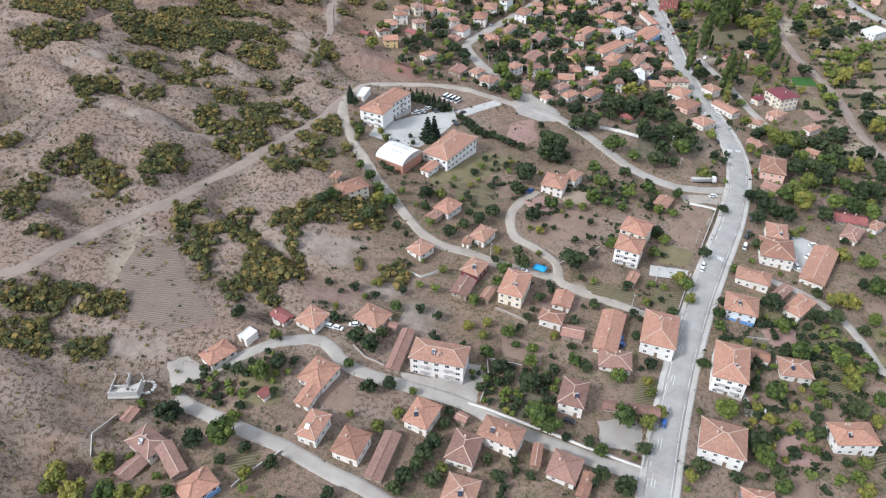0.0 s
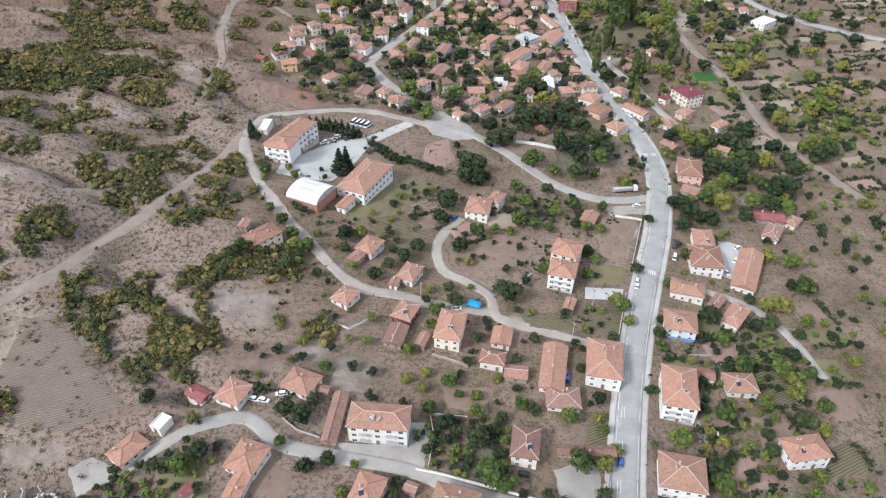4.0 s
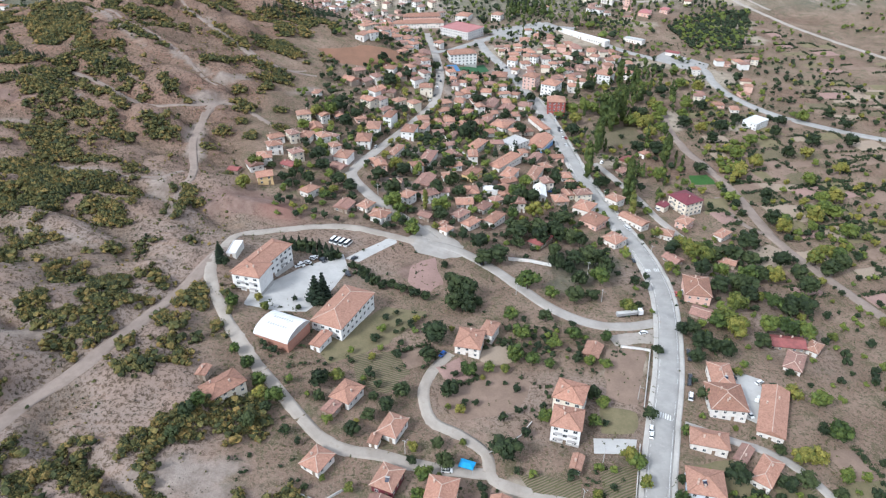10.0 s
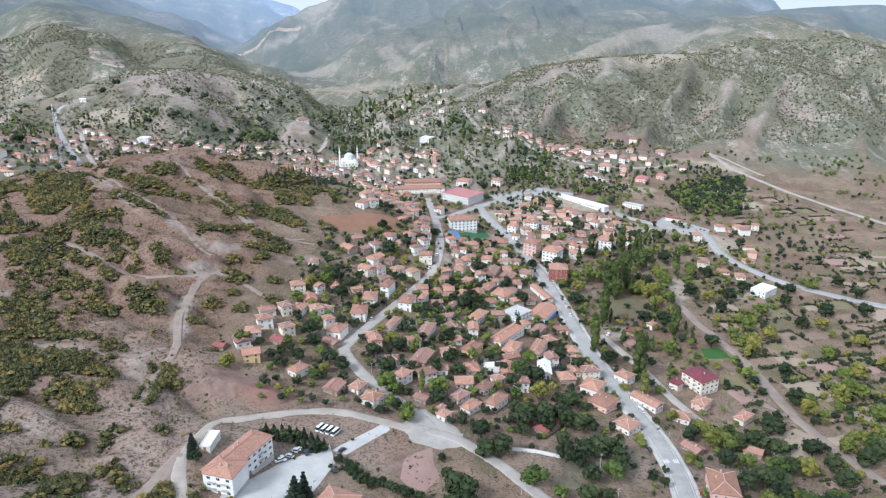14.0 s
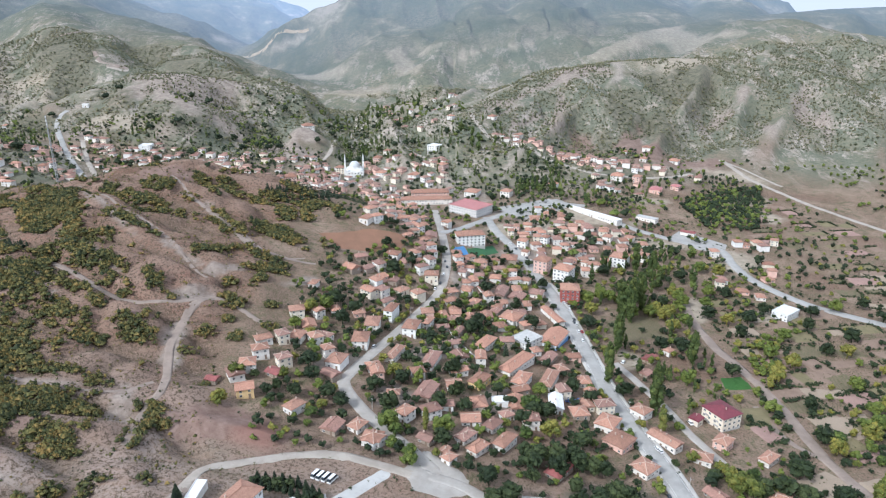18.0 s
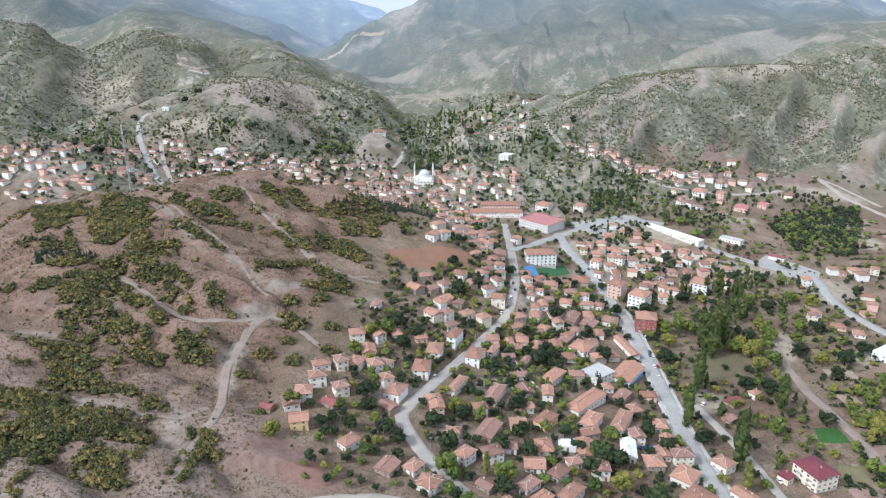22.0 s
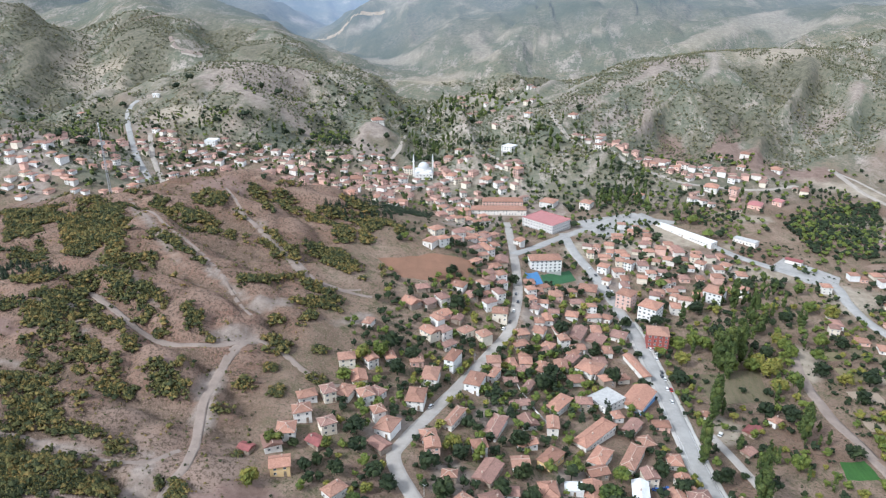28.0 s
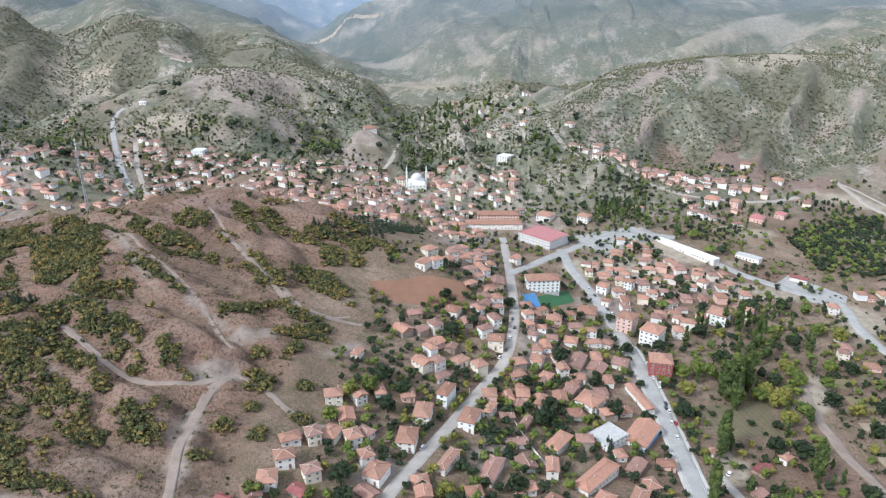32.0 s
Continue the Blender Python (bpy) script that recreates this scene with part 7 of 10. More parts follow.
garden_wall(1.2, "white", (-18.3, 159.1), (-11.9, 158.1), (6.4, 154.0), (23.3, 150.0), (42.1, 146.5), (46.6, 164.2))
garden_wall(1.6, "stone", (-132.8, 112.0), (-135.5, 118.4), (-134.4, 129.6))
garden_wall(1, "stone", (-64.3, 174.5), (-58.7, 170.4), (-50.9, 168.2))
garden_wall(1.4, "stone", (-14.2, 160.4), (-12.7, 172.3), (-14.2, 181.1))
garden_wall(1.3, "white", (75.2, 314.1), (88.8, 313.5), (76.4, 275.9))
garden_wall(1.2, "white", (69.4, 254.6), (60.7, 225.8))
garden_wall(1.4, "stone", (-14.5, 210.4), (-0.6, 206.1))
garden_wall(1.2, "stone", (-14.7, 181.9), (-1.1, 181.8))
garden_wall(2, "white", (29.5, 384.8), (40.9, 385.3), (52.9, 383.2))
garden_wall(1.3, "stone", (-74.1, 125.0), (-81.4, 114.9), (-84.4, 109.0))
garden_wall(1.2, "stone", (10.7, 246.2), (23.2, 255.5), (28.4, 263.1))
garden_wall(1, "white", (-59.3, 224.0), (-47.4, 220.0), (-37.8, 228.4))
garden_wall(1.2, "stone", (97.8, 220.9), (88.5, 220.0))
garden_wall(1.2, "white", (-7.3, 558.5), (5.5, 529.9), (13.8, 516.6))
car("w", 87.9, 183.4)
car("b", 51.2, 167.7)
car("b", 37.1, 205.6)
car("b", 36.2, 202.9)
car("w", -75.3, 181.5)
car("w", -72.1, 181.4)
car("w", -66.7, 185.0)
car("k", 17.5, 160.0)
car("k", 106.5, 313.5)
car("k", 105.7, 309.1)
car("k", 101.7, 295.5)
car("k", 100.1, 291.7)
car("v", 97.9, 282.8)
car("k", 122.0, 298.9)
car("w", 133.6, 297.1)
car("w", 120.3, 281.8)
car("w", 120.9, 275.4)
car("w", 128.4, 285.7)
car("w", 76.1, 263.5)
car("w", 89.1, 327.0)
car("k", 103.0, 401.7)
car("w", 108.4, 442.7)
car("w", 75.4, 260.2)
car("b", -6.5, 300.1)
car("k", 13.8, 377.5)
car("w", -76.0, 356.2)
car("w", -73.6, 358.6)
car("k", -66.3, 363.4)
car("w", -70.7, 363.8)
car("k", -53.4, 353.9)
car("w", -5.1, 237.4)
car("w", -71.4, 363.4)
car("k", -67.0, 362.3)
car("k", -51.4, 367.9)
car("w", -77.1, 354.6)
car("k", -52.9, 353.0)
car("w", -51.4, 510.2)
car("m", -63.7, 382.8)
car("m", -61.3, 382.0)
car("m", -58.8, 381.6)
car("m", -56.1, 380.9)
car("k", 89.2, 598.7)
car("w", 90.5, 627.1)
car("w", 85.9, 651.4)
car("w", 89.7, 583.6)
car("w", 109.6, 440.5)
car("w", 136.9, 474.1)
car("r", 117.3, 366.5)
car("w", 122.6, 370.8)
car("w", 90.2, 569.2)
car("w", 113.3, 542.2)
car("k", 86.4, 650.4)
car("w", 86.9, 633.6)
car("w", 89.1, 620.7)
car("k", 89.9, 603.8)
car("w", 90.5, 595.7)
car("r", 92.2, 582.9)
car("w", 85.3, 663.2)
car("w", 68.9, 721.9)
car("k", 66.4, 729.4)
car("w", 64.0, 740.9)
car("k", -7.0, 646.7)
car("k", -8.8, 658.9)
car("w", -15.8, 614.5)
car("w", 113.0, 542.6)
car("w", 137.2, 474.0)
car("b", 66.5, 481.0)
car("b", 69.8, 482.1)
car("b", 72.6, 483.1)
car("k", 58.2, 752.3)
car("w", 54.0, 765.0)
car("w", -9.6, 634.6)
car("k", -11.9, 622.4)
lorry(78.1, 339.7, 93.8, 342.7)
sports_hall((-85.7, 296.6), (-70.0, 289.2), (-63.0, 303.8))
market_tent(2.2, 239.7)
radio_mast(-335.9, 690.0, 58)
mosque(-134.0, 1036.3)
building_shell(-134.9, 138.8)
utility_pole(74.0, 352.0, 8)
utility_pole(53.2, 245.4, 8)
utility_pole(42.1, 226.3, 8)
utility_pole(-20.3, 244.1, 7)
utility_pole(-30.9, 162.7, 7)
utility_pole(18.2, 248.3, 7)
utility_pole(72.3, 228.8, 8)
utility_pole(74.7, 279.9, 8)
utility_pole(114.4, 407.7, 8)
utility_pole(53.3, 181.4, 8)
utility_pole(73.1, 189.4, 8)
utility_pole(72.1, 379.3, 8)
utility_pole(100.1, 418.2, 8)
utility_pole(101.2, 477.8, 8)
utility_pole(78.7, 568.0, 8)
utility_pole(-44.8, 440.2, 7)
utility_pole(-31.8, 568.1, 7)
utility_pole(20.6, 571.8, 7)
utility_pole(0.1, 415.4, 7)
utility_pole(30.6, 352.2, 7)
house(155.6, 869.0, 68.2, 9, 311, 4, "white", "plaster", "flat")
house(212.9, 863.4, 22.9, 9, 321, 4, "concrete", "plaster", "flat")
house(245.9, 823.8, 15.7, 8, 327, 4, "redtin", "plaster", "gable")
FOOTPRINTS.append((-82, 663, 24))
FOOTPRINTS.append((-60, 668, 18))
FOOTPRINTS.append((185, 529, 14))
FOOTPRINTS.append((25, 730, 19))
FOOTPRINTS.append((10, 722, 14))
quarter(60, (-11, 663), (31, 757), (58, 658), (72, 592), (87, 509), (89, 464), (-32, 424), (-54, 482), (-37, 536), (-11, 616))
quarter(60, (47, 803), (96, 884), (181, 842), (192, 758), (149, 719), (116, 694), (82, 712))
quarter(40, (-87, 684), (-35, 834), (-19, 655), (-26, 596), (-51, 568), (-82, 594))
quarter(12, (-113, 503), (-100, 536), (-61, 561), (-72, 498), (-88, 458), (-123, 436))
quarter(90, (-214, 1092), (-103, 1096), (-24, 1083), (6, 996), (-30, 868), (-76, 835), (-129, 953), (-205, 980))
quarter(270, (-640, 850), (-560, 922), (-500, 1075), (-341, 1050), (-228, 1090), (-170, 1064), (-130, 960), (-120, 860), (-210, 840), (-300, 850), (-400, 850), (-560, 780))
quarter(30, (-166, 1569), (-6, 1592), (22, 1227), (-44, 1178), (-120, 1249))
quarter(50, (38, 1153), (183, 1078), (334, 1057), (322, 1021), (155, 1040), (37, 1117))
quarter(10, (179, 1055), (254, 1045), (220, 933), (170, 963))
quarter(14, (252, 777), (346, 836), (298, 718), (234, 635), (222, 666))
allotment(22, 20, (179, 533), (234, 577), (283, 561), (341, 582), (265, 455), (226, 464), (179, 472))
allotment(22, 10, (213, 677), (299, 672), (354, 603), (324, 554), (197, 573))
allotment(16, 0, (351, 762), (441, 750), (381, 649), (335, 673))
allotment(20, 15, (82, 237), (139, 265), (167, 258), (130, 162), (96, 155), (82, 180))
allotment(6, 30, (-28, 304), (24, 319), (18, 298), (-17, 279))
allotment(20, 15, (376, 975), (499, 847), (452, 767), (286, 807))
allotment(16, 20, (216, 512), (327, 536), (246, 381), (195, 369))
allotment(8, 20, (-110, 160), (-67, 165), (-65, 143), (-93, 139))


tagged(part("far_town_houses", FAR_TOWN["bm"], [MAT[k] for k in ("plaster", "white", "cream", "pink", "farroof", "weathered", "glass")], None), "small tiled houses of the distant town", "houses", kind="stuff")

# ---- plants ----
GREEN = {
    "g": foliage("leaf_green", (0.026, 0.044, 0.012), (0.060, 0.090, 0.022), (0.12, 0.145, 0.03), 0.05),
    "d": foliage("leaf_dark", (0.014, 0.024, 0.011), (0.026, 0.040, 0.016), (0.050, 0.066, 0.024), 0.05),
    "y": foliage("leaf_yellowing", (0.050, 0.068, 0.018), (0.10, 0.118, 0.026), (0.20, 0.178, 0.04), 0.05),
    "p": foliage("poplar_leaf", (0.035, 0.055, 0.016), (0.075, 0.10, 0.028), (0.16, 0.16, 0.04), 0.05),
    "c": foliage("needles", (0.012, 0.022, 0.013), (0.02, 0.033, 0.018), (0.035, 0.05, 0.026), 0.05),
    "scrub": scrub_leaf(),
    # Far woods: leaf colour paler than near scrub, with distance haze mixed in.
    "wood": foliage("far_wood_leaf", (0.074, 0.088, 0.053), (0.115, 0.118, 0.070), (0.175, 0.15, 0.085), 0.012),
    "tuft": foliage("tuft_leaf", (0.045, 0.043, 0.03), (0.075, 0.068, 0.048), (0.11, 0.098, 0.07), 0.05),
    "weed": foliage("dry_weed", (0.055, 0.062, 0.024), (0.10, 0.098, 0.042), (0.17, 0.145, 0.07), 0.1),
}
PHI = (1 + 5**0.5) / 2
ICO = np.array([(-1, PHI, 0), (1, PHI, 0), (-1, -PHI, 0), (1, -PHI, 0), (0, -1, PHI), (0, 1, PHI), (0, -1, -PHI), (0, 1, -PHI), (PHI, 0, -1), (PHI, 0, 1), (-PHI, 0, -1), (-PHI, 0, 1)]) / (1 + PHI**2) ** 0.5
ICO_FACES = np.array(((0, 11, 5), (0, 5, 1), (0, 1, 7), (0, 7, 10), (0, 10, 11), (1, 5, 9), (5, 11, 4), (11, 10, 2), (10, 7, 6), (7, 1, 8), (3, 9, 4), (3, 4, 2), (3, 2, 6), (3, 6, 8), (3, 8, 9), (4, 9, 5), (2, 4, 11), (6, 2, 10), (8, 6, 7), (9, 8, 1)))


OCTA = np.array([(1, 0, 0), (-1, 0, 0), (0, 1, 0), (0, -1, 0), (0, 0, 1), (0, 0, -1)], float)
OCTA_FACES = np.array(((0, 2, 4), (2, 1, 4), (1, 3, 4), (3, 0, 4), (2, 0, 5), (1, 2, 5), (3, 1, 5), (0, 3, 5)))


def small_lumps(r, centres, sizes, squash=0.8, ragged=0.4):
    """Plain ragged clumps of eight faces, for what stays small."""
    n = len(centres)
    a = r.uniform(0, 6.28, n)
    c, s = np.cos(a)[:, None], np.sin(a)[:, None]
    v = np.stack([OCTA[None, :, 0] * c - OCTA[None, :, 1] * s, OCTA[None, :, 0] * s + OCTA[None, :, 1] * c, OCTA[None, :, 2] + 0 * c], -1)
    v = v * (1 + ragged * r.uniform(-1, 1, (n, 6, 1))) * sizes[:, None, None] * np.array((1, 1, squash)) + centres[:, None]
    f = OCTA_FACES[None] + 6 * np.arange(n)[:, None, None]
    return v.reshape(-1, 3), f.reshape(-1, 3)


def lumps(r, centres, sizes, squash=0.85, ragged=0.35):
    """Ragged little clumps as verts and triangles."""
    n = len(centres)
    v = ICO[None] * (1 + ragged * r.uniform(-1, 1, (n, 12, 1)))
    v = v * sizes[:, None, None] * np.array((1, 1, squash)) + centres[:, None]
    f = ICO_FACES[None] + 12 * np.arange(n)[:, None, None]
    return v.reshape(-1, 3), f.reshape(-1, 3)


def leaves(r, centres, outward, size):
    """Leaf sprays: bent pairs of triangles that face roughly outward."""
    n = len(centres)
    nrm = outward + 0.7 * r.normal(size=(n, 3))
    nrm /= np.linalg.norm(nrm, axis=1, keepdims=True)
    a = np.cross(nrm, r.normal(size=(n, 3)))
    a /= np.linalg.norm(a, axis=1, keepdims=True) + 1e-9
    b = np.cross(nrm, a)
    s = size * r.uniform(0.6, 1.3, (n, 1))
    v = np.stack([centres - a * s, centres + b * s * 0.6, centres + a * s, centres - b * s * 0.6 + nrm * s * 0.3], 1)
    k = 4 * np.arange(n)[:, None]
    f = np.concatenate([k + (0, 1, 2), k + (0, 2, 3)])
    return v.reshape(-1, 3), f


def tri_mesh(name, pieces, material):
    vs, fs, base = [], [], 0
    for v, f in pieces:
        vs.append(v)
        fs.append(f + base)
        base += len(v)
    v, f = np.concatenate(vs), np.concatenate(fs)
    me = bpy.data.meshes.new(name)
    me.vertices.add(len(v))
    me.vertices.foreach_set("co", v.astype(float).ravel())
    me.loops.add(f.size)
    me.loops.foreach_set("vertex_index", f.ravel().astype(np.int32))
    me.polygons.add(len(f))
    me.polygons.foreach_set("loop_start", np.arange(0, f.size, 3, dtype=np.int32))
    me.materials.append(material)
    me.update(calc_edges=True)
    me.shade_flat()
    return me


def on_ball(r, n):
    d = r.normal(size=(n, 3))
    return d / np.linalg.norm(d, axis=1, keepdims=True)


def crown_mesh(kind, seed, grade=2):
    """A crown of radius about 1 with its middle at the origin; grade 2 for trees close by, 0 for the furthest."""
    r = np.random.default_rng(seed)
    if kind == "p":
        n = (9, 20, 30)[grade]
        z = r.uniform(-2.0, 2.3, n)
        wide = 0.62 * np.clip(1 - np.abs(z / 2.5) ** 2.2, 0.1, 1)
        ang = r.uniform(0, 6.283, n)
        c = np.stack([wide * 0.5 * np.cos(ang), wide * 0.5 * np.sin(ang), z], 1)
        size = wide * r.uniform(0.5, 0.75, n) * (1.45, 1.15, 1.0)[grade]
        flat = 1.5
    elif kind == "c":
        tiers, spokes = ((4, 4), (7, 5), (9, 6))[grade]
        z = np.repeat(np.linspace(-1.0, 1.5, tiers), spokes)
        wide = 0.85 * (1.62 - z) / 2.62 + 0.04
        ang = np.tile(np.arange(spokes) * 6.283 / spokes, tiers) + np.repeat(np.arange(tiers) * 0.5, spokes) + r.uniform(-0.2, 0.2, tiers * spokes)
        c = np.stack([wide * 0.62 * np.cos(ang), wide * 0.62 * np.sin(ang), z - 0.15 * wide], 1)
        size = wide * r.uniform(0.36, 0.5, tiers * spokes) * (1.5, 1.1, 1.0)[grade] + 0.05
        flat = 0.55
    else:
        n = (6, 10, 28)[grade]
        c = on_ball(r, n) * r.uniform(0.35, 0.72, (n, 1)) * np.array((1, 1, 0.85))
        c[:, 2] = np.abs(c[:, 2] + 0.25) - 0.3
        size = r.uniform(0.22, 0.40, n) * (1.65, 1.35, 1.0)[grade]
        flat = 0.85
    form = lumps if grade == 2 or (grade == 1 and kind not in "pc") else small_lumps
    pieces = [form(r, c, size * (0.85 if form is lumps else 1.0), flat)]
    per = (3, 6, 20)[grade] if kind != "c" else (2, 3, 8)[grade]
    d = on_ball(r, len(c) * per)
    at = np.repeat(c, per, 0) + d * np.repeat(size, per)[:, None] * r.uniform(0.85, 1.25, (len(d), 1)) * np.array((1, 1, flat))
    pieces.append(leaves(r, at, d, (0.20, 0.15, 0.105)[grade]))
    return tri_mesh("crown", pieces, GREEN[kind])


def trunk_mesh(kind, seed):
    """A tapered trunk with limbs that reach into the crown; foot at the origin, 1 high to the crown's middle."""
    r = random.Random(seed)
    bm = bmesh.new()

    def limb(p, q, r0, r1):
        d = q - p
        m = Matrix.Translation((p + q) / 2) @ d.to_track_quat("Z", "Y").to_matrix().to_4x4()
        bmesh.ops.create_cone(bm, cap_ends=True, segments=6, radius1=r0, radius2=r1, depth=d.length, matrix=m)

    limb(Vector((0, 0, -0.15)), Vector((0.02, 0, 0.95)), 0.07, 0.045)
    for k in range(4 if kind not in "pc" else 0):
        a = k * 1.57 + r.uniform(-0.5, 0.5)
        limb(Vector((0, 0, 0.55 + 0.08 * k)), Vector((0.5 * math.cos(a), 0.5 * math.sin(a), 1.15)), 0.035, 0.012)
    return mesh_of(bm, "trunk", MAT["bark"])


CROWNS = {k: [crown_mesh(k, 10 * i + ord(k)) for i in range(5)] for k in "gdypc"}
FAR_CROWNS = {k: [crown_mesh(k, 50 + i, 1) for i in range(5)] for k in "gdypc"}
FURTHEST_CROWNS = {k: [crown_mesh(k, 70 + i, 0) for i in range(5)] for k in "gdypc"}
TRUNKS = {k: [trunk_mesh(k, i) for i in range(2)] for k in "gdypc"}
TREE_WORDS = {"g": ("green broadleaf tree in a village garden", "tree"), "d": ("dark green dense broadleaf tree", "tree"), "y": ("yellowing autumn broadleaf tree", "tree"), "p": ("tall slender green poplar", "poplar"), "c": ("dark conifer with drooping needles", "conifer")}
TREE_NAMES = {"g": "broadleaf_tree", "d": "dark_broadleaf_tree", "y": "autumn_tree", "p": "poplar", "c": "conifer"}
trng = random.Random(5)
PLANTED, FAR_TREES, TALLY = [], [], {}


def tree(kind, x, y, r):
    """A tree whose crown is about r metres across the half."""
    PLANTED.append((x, y, r))
    foot = float(lay(x, y))
    tall = {"p": 2.25, "c": 1.15}.get(kind, 1.0) * r * trng.uniform(0.95, 1.1)
    TALLY[TREE_NAMES[kind]] = TALLY.get(TREE_NAMES[kind], 0) + 1
    if y > 470 or TALLY[TREE_NAMES[kind]] > 290:
        FAR_TREES.append((kind, x, y, foot, r, tall))
        return None
    ob = new(TREE_NAMES[kind])
    ob.matrix_basis = Matrix.Translation((x, y, foot)) @ Matrix.Rotation(trng.uniform(0, 6.28), 4, "Z")
    label, cat = TREE_WORDS[kind]
    tagged(ob, ("small " if r < 2 else "large " if r > 4.2 else "") + label, cat, "trees of the village")
    share("trunk", TRUNKS[kind][trng.randrange(2)], ob, Matrix.Diagonal((r * 0.9, r * 0.9, tall, 1)))
    share("crown", CROWNS[kind][trng.randrange(5)], ob, Matrix.Translation((0, 0, tall)) @ Matrix.Diagonal((r * trng.uniform(0.9, 1.12), r * trng.uniform(0.9, 1.12), r * trng.uniform(0.85, 1.1), 1)))
    return ob


def grove(kinds, n, lo, hi, *corner):
    """Trees that fill a patch of land with these corners, clear of houses and roads."""
    xs, ys = [c[0] for c in corner], [c[1] for c in corner]
    made = 0
    for _ in range(n * 10):
        x, y, r = trng.uniform(min(xs), max(xs)), trng.uniform(min(ys), max(ys)), trng.uniform(lo, hi)
        inside = False
        for (ax, ay), (bx, by) in zip(corner, (*corner[1:], corner[0])):
            if (ay > y) != (by > y) and x < ax + (y - ay) * (bx - ax) / (by - ay):
                inside = not inside
        if not inside or not is_free(x, y, r * 0.4, 0.78):
            continue
        if any((x - a) ** 2 + (y - b) ** 2 < (0.62 * (r + c)) ** 2 for a, b, c in PLANTED):
            continue
        tree(trng.choice(kinds), x, y, r)
        made += 1
        if made >= n:
            break


tree("c", -87.4, 373.8, 2.1)
tree("c", -83.8, 374.3, 2.1)
tree("c", -80.2, 374.8, 2.1)
tree("c", -76.7, 374.8, 2.1)
tree("c", -73.2, 374.3, 2.1)
tree("c", -69.7, 373.9, 2.1)
tree("c", -66.2, 372.5, 2.1)
tree("c", -62.8, 370.3, 2.1)
tree("c", -59.5, 368.1, 2.1)
tree("c", -87.7, 368.7, 1.9)
tree("c", -84.5, 369.1, 1.9)
tree("c", -81.2, 369.5, 1.9)
tree("c", -78.0, 369.9, 1.9)
tree("c", -74.9, 369.5, 1.9)
tree("c", -71.8, 368.4, 1.9)
tree("c", -68.7, 367.3, 1.9)
tree("c", -65.6, 366.2, 1.9)
tree("c", -62.6, 365.1, 1.9)
tree("d", -51.4, 361.4, 2.0)
tree("d", -48.9, 359.2, 2.0)
tree("d", -46.3, 357.1, 2.0)
tree("d", -43.8, 354.9, 2.0)
tree("d", -41.1, 352.6, 2.0)
tree("d", -38.0, 350.2, 2.0)
tree("d", -35.0, 347.9, 2.0)
tree("d", -31.8, 346.6, 2.0)
tree("d", -28.5, 346.4, 2.0)
tree("d", -25.1, 346.1, 2.0)
tree("d", -21.7, 345.2, 2.0)
tree("d", -18.3, 343.4, 2.0)
tree("d", -15.0, 341.7, 2.0)
tree("c", -114.9, 354.7, 2.6)
tree("c", -113.7, 350.2, 2.6)
tree("c", -112.5, 345.7, 2.6)
tree("c", -47.4, 354.8, 1.8)
tree("c", -45.3, 352.5, 1.8)
tree("c", -43.1, 350.2, 1.8)
tree("c", -40.9, 347.9, 1.8)
tree("d", -115.2, 130.4, 5.7)
tree("g", -117.4, 140.8, 2.6)
tree("d", -101.1, 120.5, 4.4)
tree("g", -93.2, 124.2, 5.8)
tree("g", -93.5, 133.1, 2.9)
tree("d", -85.2, 122.4, 2.8)
tree("y", -126.8, 110.4, 4.2)
tree("y", -139.4, 104.8, 4.1)
tree("y", -129.7, 98.8, 4.5)
tree("g", -119.7, 99.5, 3.9)
tree("y", -139.4, 99.6, 3.0)
tree("y", -113.0, 99.8, 3.3)
tree("d", -112.0, 150.9, 1.9)
tree("g", -90.8, 151.8, 4.6)
tree("d", -86.6, 157.6, 4.1)
tree("d", -99.7, 151.6, 3.1)
tree("d", -91.0, 116.4, 2.4)
tree("y", -82.1, 113.4, 2.8)
tree("d", -75.6, 118.9, 3.3)
tree("d", -93.1, 137.9, 2.5)
tree("d", -101.5, 139.2, 1.5)
tree("g", -127.3, 134.6, 2.1)
tree("y", -121.2, 114.8, 1.8)
tree("d", -108.8, 176.0, 3.4)
tree("y", -92.0, 169.4, 2.6)
tree("y", -107.7, 100.5, 2.8)
tree("g", -101.3, 102.5, 2.8)
tree("g", -106.9, 107.2, 1.9)
tree("d", -63.6, 177.0, 3.7)
tree("d", -54.7, 182.0, 3.2)
tree("d", -57.8, 174.5, 4.2)
tree("g", -53.1, 198.0, 2.8)
tree("g", -63.0, 164.3, 2.6)
tree("d", -53.4, 155.1, 4.0)
tree("d", -46.9, 158.5, 3.0)
tree("y", -56.8, 143.7, 1.7)
tree("y", -46.7, 140.4, 2.7)
tree("y", -41.3, 147.7, 2.4)
tree("d", -24.2, 153.2, 2.0)
tree("d", -24.8, 147.4, 2.4)
tree("d", -27.2, 138.1, 3.8)
tree("d", -29.1, 132.9, 3.7)
tree("d", -31.1, 128.3, 3.2)
tree("d", -33.8, 123.0, 3.7)
tree("d", -35.6, 118.3, 3.6)
tree("d", -24.6, 124.3, 3.2)
tree("g", -14.9, 183.1, 3.2)
tree("d", -15.0, 165.9, 2.5)
tree("g", -13.4, 171.1, 2.1)
tree("d", -8.6, 176.7, 3.7)
tree("d", 1.6, 170.6, 5.2)
tree("g", 2.0, 183.1, 3.2)
tree("d", 8.0, 175.6, 3.1)
tree("g", 6.7, 156.4, 5.5)
tree("g", 11.1, 153.6, 4.0)
